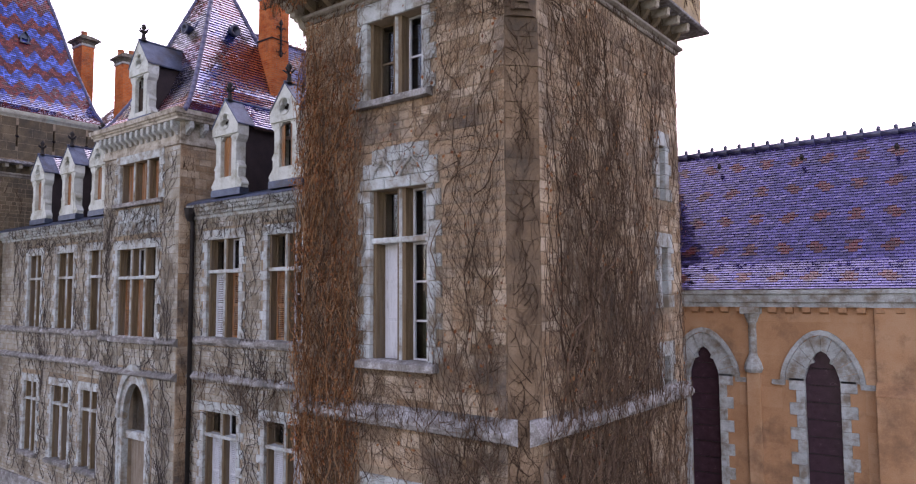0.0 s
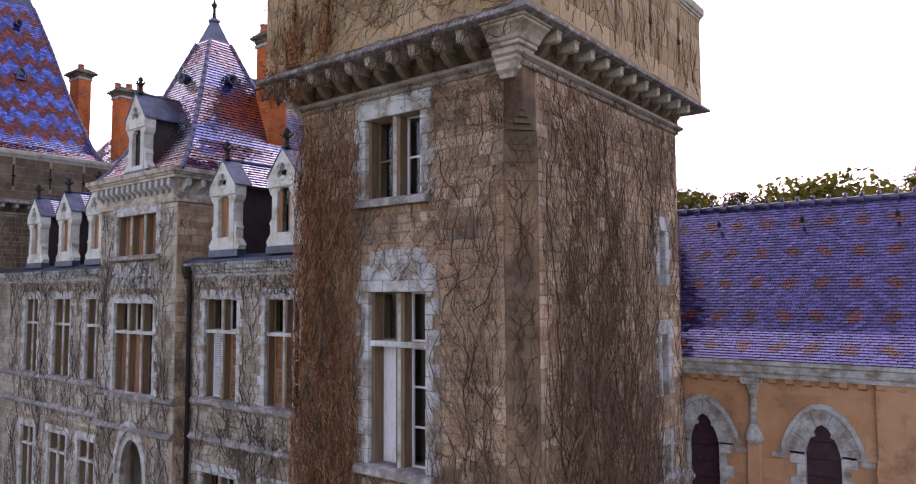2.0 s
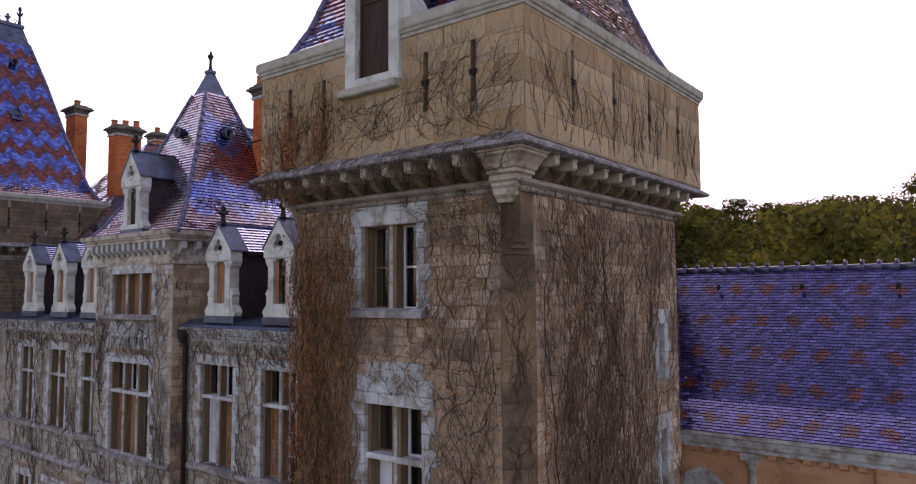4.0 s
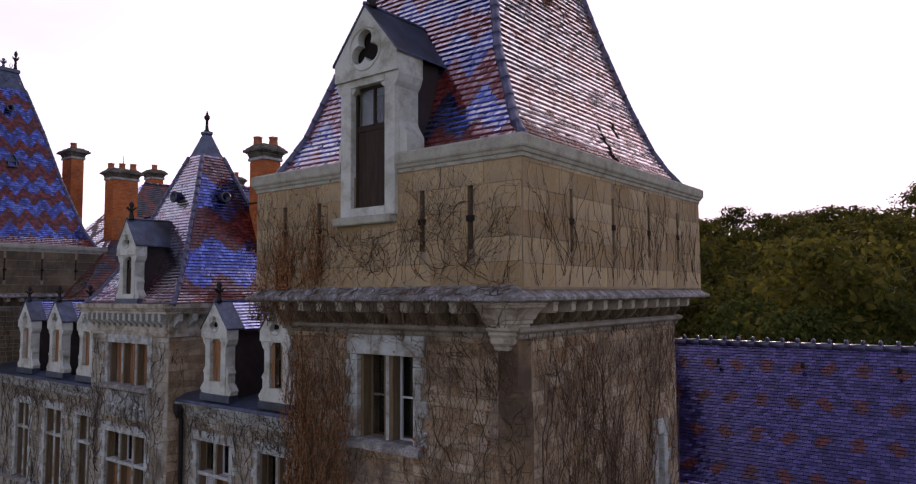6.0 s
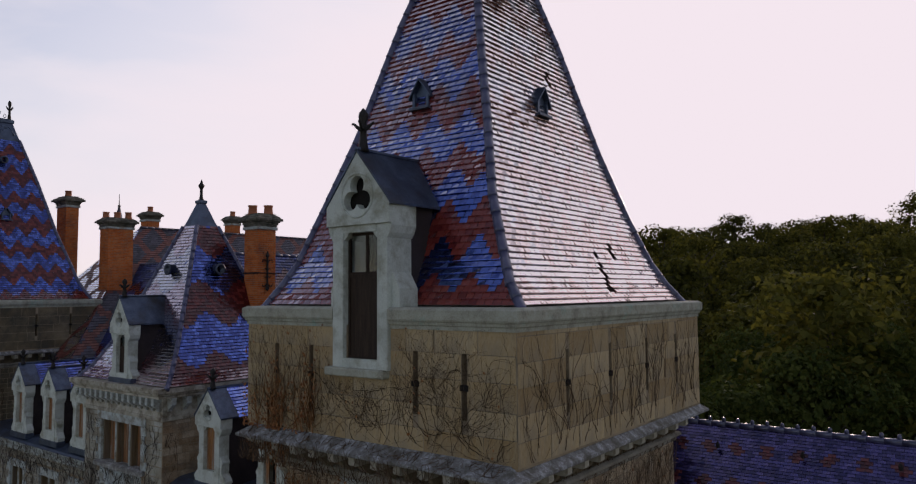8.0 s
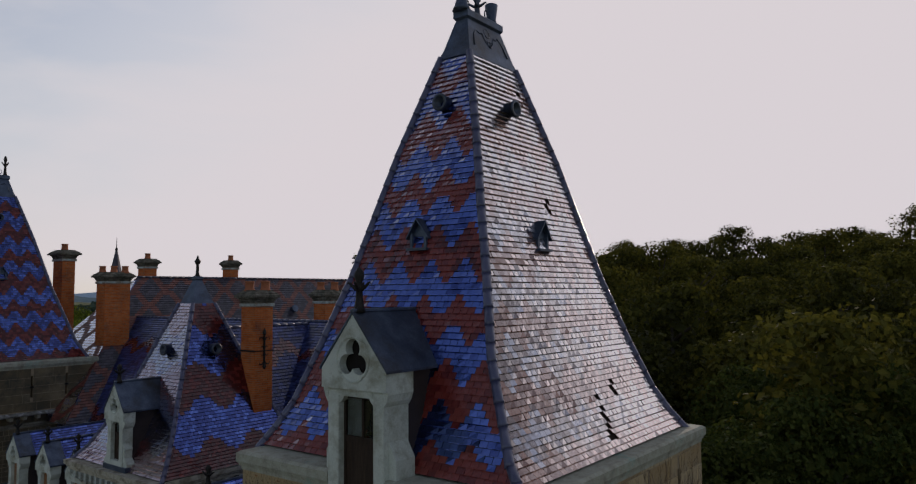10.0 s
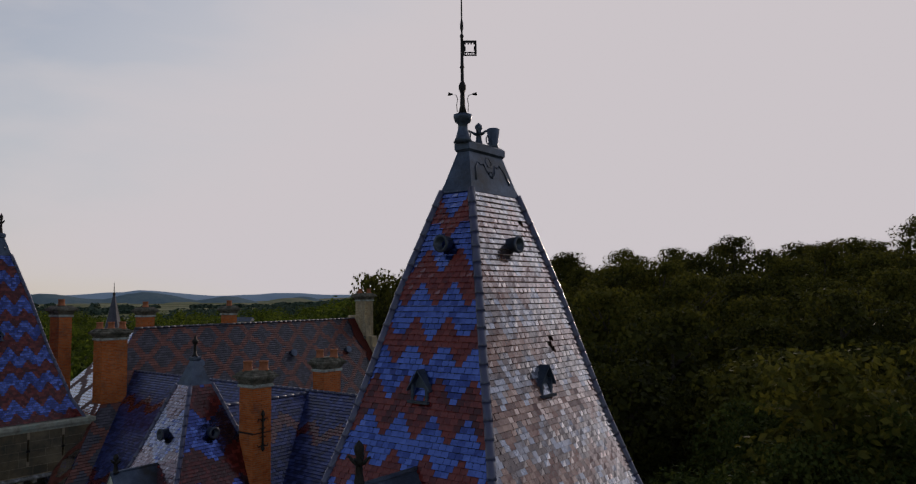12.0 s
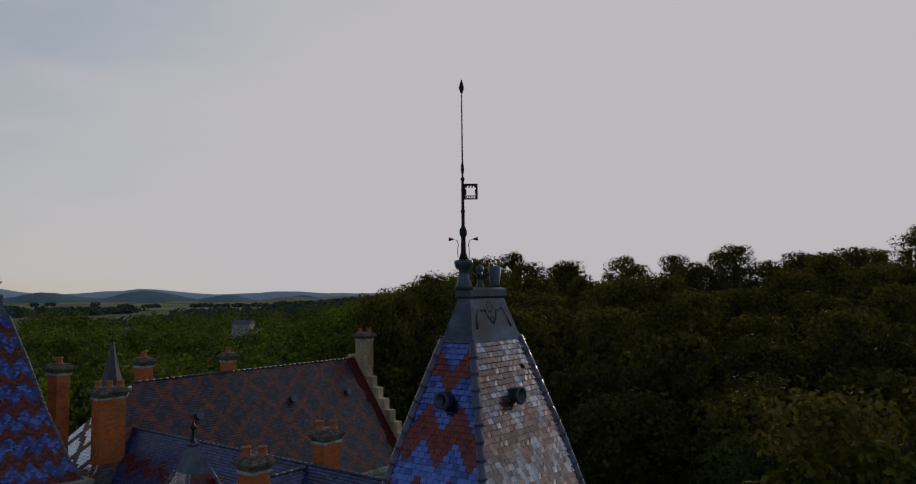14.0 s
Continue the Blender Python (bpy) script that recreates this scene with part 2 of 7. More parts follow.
M_DARKVINE = material("grey_vine", [(0.045, 0.038, 0.033), (0.08, 0.068, 0.06), (0.13, 0.11, 0.095)], 6.0, 0.9, 0.15, island=0.4)
M_RUSTVINE = material("rusty_vine", [(0.085, 0.036, 0.014), (0.20, 0.088, 0.034), (0.36, 0.21, 0.105)], 5.0, 0.9, 0.15, island=0.5)
M_DRYLEAF = material("dry_leaf", [(0.15, 0.052, 0.02), (0.26, 0.098, 0.036), (0.36, 0.17, 0.07)], 5.0, 0.85, 0.2, island=0.45)
M_LEAF = material("leaf", [(0.036, 0.038, 0.006), (0.076, 0.076, 0.011), (0.14, 0.128, 0.02)], 0.35, 0.75, 0.2, bump=0, island=0.35, obj_rand=0.25)
def translucent(m, share):
    """Lets light through a thin leaf."""
    nt = m.node_tree
    b = nt.nodes["Principled BSDF"]
    tr = nt.nodes.new("ShaderNodeBsdfTranslucent")
    mx = nt.nodes.new("ShaderNodeMixShader")
    mx.inputs[0].default_value = share
    nt.links.new(b.inputs["Base Color"].links[0].from_socket, tr.inputs["Color"])
    nt.links.new(b.outputs[0], mx.inputs[1])
    nt.links.new(tr.outputs[0], mx.inputs[2])
    nt.links.new(mx.outputs[0], nt.nodes["Material Output"].inputs["Surface"])
    return m


def glazed(m, least, most, tint, begin=0.36):
    """A bright glaze whose gloss grows towards grazing sight."""
    nt = m.node_tree
    b = nt.nodes["Principled BSDF"]
    lw = nt.nodes.new("ShaderNodeLayerWeight")
    lw.inputs["Blend"].default_value = 0.5
    mr = nt.nodes.new("ShaderNodeMapRange")
    mr.interpolation_type = "SMOOTHSTEP"
    for k, v in ((1, begin), (2, 0.63), (3, least), (4, most)):
        mr.inputs[k].default_value = v
    gl = nt.nodes.new("ShaderNodeBsdfGlossy")
    gl.inputs["Roughness"].default_value = 0.16
    gl.inputs["Color"].default_value = (*tint, 1)
    mx = nt.nodes.new("ShaderNodeMixShader")
    nt.links.new(lw.outputs["Facing"], mr.inputs[0])
    nt.links.new(mr.outputs[0], mx.inputs[0])
    nt.links.new(b.outputs[0], mx.inputs[1])
    nt.links.new(gl.outputs[0], mx.inputs[2])
    nt.links.new(b.inputs["Normal"].links[0].from_socket, gl.inputs["Normal"])
    nt.links.new(mx.outputs[0], nt.nodes["Material Output"].inputs["Surface"])
    return m


M_BLUE, M_RED = glazed(M_BLUE, 0.04, 0.92, (0.95, 0.91, 0.92)), glazed(M_RED, 0.02, 0.9, (0.95, 0.84, 0.90))
# near tower's face to +x: sky reflection painted into paler tile colours
M_SHEENBLUE = glazed(material("sheen_pale_blue_tile", [(0.13, 0.085, 0.085), (0.25, 0.235, 0.28), (0.40, 0.42, 0.53)], 6.0, 0.22, 0.5, metal=0.5, bump=0.06, island=0.75, obj_rand=0.75, coat=0.5, coat_ior=1.5), 0.03, 0.78, (0.97, 0.92, 0.92), 0.45)
M_SHEENRED = glazed(material("sheen_pale_red_tile", [(0.14, 0.045, 0.032), (0.26, 0.105, 0.075), (0.37, 0.21, 0.165)], 6.0, 0.22, 0.5, metal=0.3, bump=0.06, island=0.75, obj_rand=0.75, coat=0.5, coat_ior=1.5), 0.03, 0.72, (0.97, 0.88, 0.88), 0.45)
M_WINGBLUE = material("dull_blue_tile", [(0.014, 0.02, 0.08), (0.028, 0.042, 0.16), (0.06, 0.085, 0.26)], 6.0, 0.36, 0.5, metal=0.2, bump=0.06, island=0.5, coat=0.35, coat_ior=1.6)
M_LEAF = translucent(M_LEAF, 0.4)
M_LEAF_LIGHT = translucent(material("young_leaf", [(0.035, 0.055, 0.01), (0.07, 0.09, 0.016), (0.11, 0.125, 0.024)], 0.35, 0.75, 0.2, bump=0, island=0.35), 0.4)
M_VALLEY = translucent(material("valley_leaf", [(0.016, 0.028, 0.004), (0.07, 0.10, 0.011), (0.21, 0.25, 0.025)], 0.10, 0.75, 0.2, bump=0, island=0.15, fine=0.4), 0.5)
M_BARK = material("bark", [(0.05, 0.04, 0.03), (0.12, 0.10, 0.08)], 8.0, 0.95, 0.1, stretch=(3, 3, 0.5))
M_GRASS = material("meadow", [(0.045, 0.06, 0.016), (0.075, 0.095, 0.028), (0.12, 0.12, 0.045)], 0.05, 0.95, 0.1, fine=0.8, stain=(0.27, 0.26, 0.15), stain_scale=0.0045, stain_amount=0.45)
# bluish haze is painted into the colours of the far woods
M_FARWOODS = material("haze_tint_woods", [(0.045, 0.07, 0.05), (0.075, 0.105, 0.08), (0.11, 0.14, 0.10)], 0.01, 0.95, 0.0, bump=0, fine=0.1, island=0.3)
M_GRAVEL = material("gravel", [(0.22, 0.20, 0.17), (0.36, 0.33, 0.28)], 2.0, 0.95, 0.1, fine=30)
# the blue of distant haze is painted into both hill colours
M_HAZYHILL = material("far_hill", [(0.11, 0.165, 0.195), (0.15, 0.21, 0.24), (0.20, 0.255, 0.27)], 0.004, 0.95, 0.0, bump=0, fine=0.03)
M_HAZE = material("haze_tint_hill", [(0.29, 0.39, 0.50), (0.33, 0.43, 0.54), (0.37, 0.47, 0.57)], 0.003, 0.95, 0.0, bump=0, fine=0.02)
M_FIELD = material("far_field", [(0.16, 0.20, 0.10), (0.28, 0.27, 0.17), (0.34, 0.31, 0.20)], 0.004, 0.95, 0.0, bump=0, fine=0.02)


def glass_material(name, tint, rough):
    m = bpy.data.materials.new(name)
    m.use_nodes = True
    b = m.node_tree.nodes["Principled BSDF"]
    b.inputs["Base Color"].default_value = (*tint, 1)
    b.inputs["Roughness"].default_value = rough
    b.inputs["Transmission Weight"].default_value = 1.0
    b.inputs["IOR"].default_value = 1.45
    return m


M_GLASS = glass_material("old_glass", (0.80, 0.86, 0.90), 0.04)

# ---- builders ----
def wm(ob):
    return (wm(ob.parent) @ ob.matrix_basis) if ob.parent else ob.matrix_basis


def thing(name, label, category, at=(0, 0, 0), group="", kind=""):
    ob = new(name)
    ob.empty_display_size = 0.2
    ob.matrix_basis = Matrix.Translation(at)
    return tagged(ob, label, category, group, kind)


def mesh_of(bm, mats, smooth=False):
    me = bpy.data.meshes.new("mesh")
    bmesh.ops.recalc_face_normals(bm, faces=bm.faces)
    bm.to_mesh(me)
    bm.free()
    for m in mats if isinstance(mats, (list, tuple)) else (mats,):
        me.materials.append(m)
    if smooth:
        for p in me.polygons:
            p.use_smooth = True
    return me


def part(name, bm, mat, parent, label="", at=None, smooth=False, kind=""):
    """One mesh under a thing or a part. at: the pose, in the world, of the mesh's own axes."""
    me = bm if isinstance(bm, bpy.types.Mesh) else mesh_of(bm, mat, smooth)
    ob = new(name, me)
    at = at or Matrix.Identity(4)
    if parent:
        ob.parent = parent
        ob.matrix_basis = wm(parent).inverted() @ at
    else:
        ob.matrix_basis = at
    return tagged(ob, label, "", "", kind)


def box(bm, x0, x1, y0, y1, z0, z1, bevel=0.0):
    v = [bm.verts.new((x, y, z)) for z in (z0, z1) for x, y in ((x0, y0), (x1, y0), (x1, y1), (x0, y1))]
    fs = [bm.faces.new([v[i] for i in f]) for f in ((0, 3, 2, 1), (4, 5, 6, 7), (0, 1, 5, 4), (1, 2, 6, 5), (2, 3, 7, 6), (3, 0, 4, 7))]
    if bevel:
        es = {e for f in fs for e in f.edges}
        bmesh.ops.bevel(bm, geom=list(es), offset=bevel, segments=1, affect="EDGES")
    return bm


def bx(x0, x1, y0, y1, z0, z1, bevel=0.0):
    return box(bmesh.new(), x0, x1, y0, y1, z0, z1, bevel)


def prism(bm, pts, a0, a1, axis="y"):
    """A flat outline pulled along an axis: y (outline in x, z), x (in y, z) or z (in x, y)."""
    def put(p, a):
        return {"y": (p[0], a, p[1]), "x": (a, p[0], p[1]), "z": (p[0], p[1], a)}[axis]
    lo = [bm.verts.new(put(p, a0)) for p in pts]
    hi = [bm.verts.new(put(p, a1)) for p in pts]
    n = len(pts)
    bm.faces.new(lo[::-1])
    bm.faces.new(hi)
    for i in range(n):
        bm.faces.new((lo[i], lo[(i + 1) % n], hi[(i + 1) % n], hi[i]))
    return bm


def lathe(bm, profile, at=(0, 0, 0), seg=12):
    """A turned shape from (radius, height) pairs."""
    rings = []
    for r, z in profile:
        rings.append([bm.verts.new((at[0] + r * math.cos(2 * math.pi * i / seg), at[1] + r * math.sin(2 * math.pi * i / seg), at[2] + z)) for i in range(seg)])
    for a, b in zip(rings, rings[1:]):
        for i in range(seg):
            bm.faces.new((a[i], a[(i + 1) % seg], b[(i + 1) % seg], b[i]))
    bm.faces.new(rings[0][::-1])
    bm.faces.new(rings[-1])
    return bm


def tube(bm, pts, r0, r1=None, seg=6):
    """A round rod along points, tapering from r0 to r1."""
    r1 = r0 if r1 is None else r1
    rings = []
    n = len(pts)
    for k, p in enumerate(pts):
        p = Vector(p)
        d = (Vector(pts[min(k + 1, n - 1)]) - Vector(pts[max(k - 1, 0)])).normalized()
        a = d.orthogonal().normalized()
        b = d.cross(a)
        r = r0 + (r1 - r0) * k / (n - 1)
        rings.append([bm.verts.new(p + (a * math.cos(2 * math.pi * i / seg) + b * math.sin(2 * math.pi * i / seg)) * r) for i in range(seg)])
    for a, b in zip(rings, rings[1:]):
        for i in range(seg):
            bm.faces.new((a[i], a[(i + 1) % seg], b[(i + 1) % seg], b[i]))
    bm.faces.new(rings[0][::-1])
    bm.faces.new(rings[-1])
    return bm


def wall_mesh(u0, u1, z0, z1, thick, openings, cap=True):
    """A wall in its own axes (x along it, y inwards, z up) with rectangular holes right through."""
    us = sorted({u0, u1, *[o[0] for o in openings], *[o[1] for o in openings]})
    zs = sorted({z0, z1, *[o[2] for o in openings], *[o[3] for o in openings]})
    us = [u for u in us if u0 <= u <= u1]
    zs = [z for z in zs if z0 <= z <= z1]
    solid = {}
    for i in range(len(us) - 1):
        for k in range(len(zs) - 1):
            cu, cz = (us[i] + us[i + 1]) / 2, (zs[k] + zs[k + 1]) / 2
            solid[i, k] = not any(o[0] < cu < o[1] and o[2] < cz < o[3] for o in openings)
    bm = bmesh.new()
    vs = {}

    def vert(i, k, d):
        if (i, k, d) not in vs:
            vs[i, k, d] = bm.verts.new((us[i], thick * d, zs[k]))
        return vs[i, k, d]
    for (i, k), s in solid.items():
        if not s:
            continue
        for d in (0, 1):
            bm.faces.new([vert(*c, d) for c in ((i, k), (i + 1, k), (i + 1, k + 1), (i, k + 1))])
        for di, dk, a, b in ((-1, 0, (i, k), (i, k + 1)), (1, 0, (i + 1, k), (i + 1, k + 1)), (0, -1, (i, k), (i + 1, k)), (0, 1, (i, k + 1), (i + 1, k + 1))):
            if not solid.get((i + di, k + dk), False):
                bm.faces.new((vert(*a, 0), vert(*b, 0), vert(*b, 1), vert(*a, 1)))
    return bm


def stones(rng, u0, u1, z0, z1, course, widths, openings, proud=0.012, joint=0.008, ragged=0.3):
    """Rectangles (u0, u1, z0, z1, proud) of coursed masonry that leave the openings free."""
    out = []
    z = z0
    while z < z1 - 0.03:
        h = min(course * rng.uniform(1 - ragged, 1 + ragged), z1 - z)
        blocked = sorted((o[0], o[1]) for o in openings if min(o[3], z + h) - max(o[2], z) > 0.02)
        spans, a = [], u0
        for b0, b1 in blocked:
            if b0 > a:
                spans.append((a, b0))
            a = max(a, b1)
        if a < u1:
            spans.append((a, u1))
        for s0, s1 in spans:
            u = s0
            while u < s1 - 0.02:
                w = min(rng.uniform(*widths), s1 - u)
                if s1 - u - w < widths[0] * 0.5:
                    w = s1 - u
                out.append((u + joint / 2, u + w - joint / 2, z + joint / 2, z + h - joint / 2, proud * rng.uniform(0.5, 1.5)))
                u += w
        z += h
    return out


def stone_mesh(rects, mat, chamfer=0.012):
    """Many dressed stones in one mesh, each an island of its own, face at y = -proud."""
    vs, fs = [], []
    for a, b, c, d, p in rects:
        k = len(vs)
        ch = min(chamfer, (b - a) / 3, (d - c) / 3)
        vs += [(a, 0.01, c), (b, 0.01, c), (b, 0.01, d), (a, 0.01, d), (a + ch, -p, c + ch), (b - ch, -p, c + ch), (b - ch, -p, d - ch), (a + ch, -p, d - ch)]
        fs += [(k + 4, k + 5, k + 6, k + 7), (k, k + 1, k + 5, k + 4), (k + 1, k + 2, k + 6, k + 5), (k + 2, k + 3, k + 7, k + 6), (k + 3, k, k + 4, k + 7)]
    me = bpy.data.meshes.new("mesh")
    me.from_pydata(vs, [], fs)
    me.materials.append(mat)
    return me


def front(y):
    return Matrix.Translation((0, y, 0))


def side(x):
    """A wall that faces +x: its own x runs along the world's y."""
    return Matrix.Translation((x, 0, 0)) @ Matrix.Rotation(math.pi / 2, 4, "Z")


def tile_rows(levels, tile_w, course, pattern, thick=0.03, rng=None, gap=0.007, lost=0.0, holes=()):
    """Tiles of one roof face. levels: (left corner, right corner) pairs from eaves to top, as seen from outside.
    Yields (corners, normal, colour) a tile; corners: low left, low right, high right, high left."""
    rng = rng or random.Random(5)
    sl = [0.0]
    for (a, b), (c, d) in zip(levels, levels[1:]):
        sl.append(sl[-1] + ((Vector(c) + Vector(d)) / 2 - (Vector(a) + Vector(b)) / 2).length)

    def ends(s):
        for i in range(len(sl) - 1):
            if s <= sl[i + 1] or i == len(sl) - 2:
                w = (s - sl[i]) / (sl[i + 1] - sl[i])
                return Vector(levels[i][0]).lerp(Vector(levels[i + 1][0]), w), Vector(levels[i][1]).lerp(Vector(levels[i + 1][1]), w)
    row, s = 0, 0.0
    out = []
    while s < sl[-1] - course * 0.3:
        a, b = ends(s)
        c, d = ends(min(sl[-1], s + course * 1.12))
        wid = (b - a).length
        if wid < 0.05:
            break
        mid, along = (a + b) / 2, (b - a).normalized()
        up = ((c + d) / 2 - mid)
        nrm = along.cross(up).normalized()
        half = wid / 2
        topw = (d - c).length / 2
        u = -math.ceil(half / tile_w + 1) * tile_w + (0.5 * tile_w if row % 2 else 0)
        while u < half:
            lo, hi = max(u, -half), min(u + tile_w, half)
            spot = mid + along * (lo + hi) / 2
            if hi - lo > 0.025 and rng.random() >= lost and not any((spot - h).length < r for h, r in holes):
                lift = thick * rng.uniform(0.93, 1.18)
                tip = rng.gauss(0, 0.0032)
                g = gap / 2
                skew = rng.uniform(-0.004, 0.004)
                l2, h2 = max(lo, -topw), min(hi, topw)
                if h2 <= l2:
                    l2 = h2 = (lo + hi) / 2
                p = [mid + along * (lo + g) + nrm * (lift + tip) + up * skew, mid + along * (hi - g) + nrm * (lift - tip) - up * skew, mid + up + along * (h2 - g) + nrm * 0.002, mid + up + along * (l2 + g) + nrm * 0.002]
                out.append((p, nrm, pattern(row, (lo + hi) / 2), row, hi - lo > tile_w * 0.98 and lo > -topw and hi < topw))
            u += tile_w
        row += 1
        s += course
    return out


def tile_mesh(tiles, mats, thick=0.028):
    vs, fs, mi = [], [], []
    for p, nrm, col, *_ in tiles:
        k = len(vs)
        vs += [tuple(q) for q in p] + [tuple(p[0] - nrm * thick), tuple(p[1] - nrm * thick)]
        fs += [(k, k + 1, k + 2, k + 3), (k + 4, k + 5, k + 1, k), (k + 4, k, k + 3), (k + 5, k + 2, k + 1)]
        mi += [col] * 4
    me = bpy.data.meshes.new("mesh")
    me.from_pydata(vs, [], fs)
    for m in mats:
        me.materials.append(m)
    me.polygons.foreach_set("material_index", mi)
    return me


def hip_levels(rect, face):
    """Corner pairs of one face of a hipped roof given as (z, x0, x1, y0, y1) rows. face: front, right, back, left."""
    out = []
    for z, x0, x1, y0, y1 in rect:
        out.append({"front": ((x0, y0, z), (x1, y0, z)), "right": ((x1, y0, z), (x1, y1, z)), "back": ((x1, y1, z), (x0, y1, z)), "left": ((x0, y1, z), (x0, y0, z))}[face])
    return out


def hip_solid(rect, inset=0.02):
    bm = bmesh.new()
    rings = []
    for z, x0, x1, y0, y1 in rect:
        i = min(inset, (x1 - x0) / 2.2, (y1 - y0) / 2.2)
        rings.append([bm.verts.new(p) for p in ((x0 + i, y0 + i, z - 0.01), (x1 - i, y0 + i, z - 0.01), (x1 - i, y1 - i, z - 0.01), (x0 + i, y1 - i, z - 0.01))])
    for a, b in zip(rings, rings[1:]):
        for i in range(4):
            bm.faces.new((a[i], a[(i + 1) % 4], b[(i + 1) % 4], b[i]))
    bm.faces.new(rings[0][::-1])
    bm.faces.new(rings[-1])
    return bm


def zigzag(period, amp, repeat, red_share, tile_w):
    def f(row, u):
        ph = abs(((u / period) % 1.0) * 2 - 1)
        return 1 if ((row + amp * ph) % repeat) < repeat * red_share else 0
    return f


def ridge_caps(bm, a, b, length=0.33, r=0.075):
    """Half-round cap tiles, each overlapping the next, from a down to b."""
    a, b = Vector(a), Vector(b)
    n = max(1, round((b - a).length / length))
    for i in range(n):
        p, q = a.lerp(b, i / n), a.lerp(b, (i + 1.12) / n)
        tube(bm, [p, q], r * 0.88, r * 1.12, 8)
    return bm


def loft_rect(bm, rows):
    """A solid through level rectangles (z, x0, x1, y0, y1), from the bottom up: one moulded block."""
    rings = [[bm.verts.new(p) for p in ((a, c, z), (b, c, z), (b, d, z), (a, d, z))] for z, a, b, c, d in rows]
    for lo, hi in zip(rings, rings[1:]):
        for i in range(4):
            bm.faces.new((lo[i], lo[(i + 1) % 4], hi[(i + 1) % 4], hi[i]))
    bm.faces.new(rings[0][::-1])
    bm.faces.new(rings[-1])
    return bm

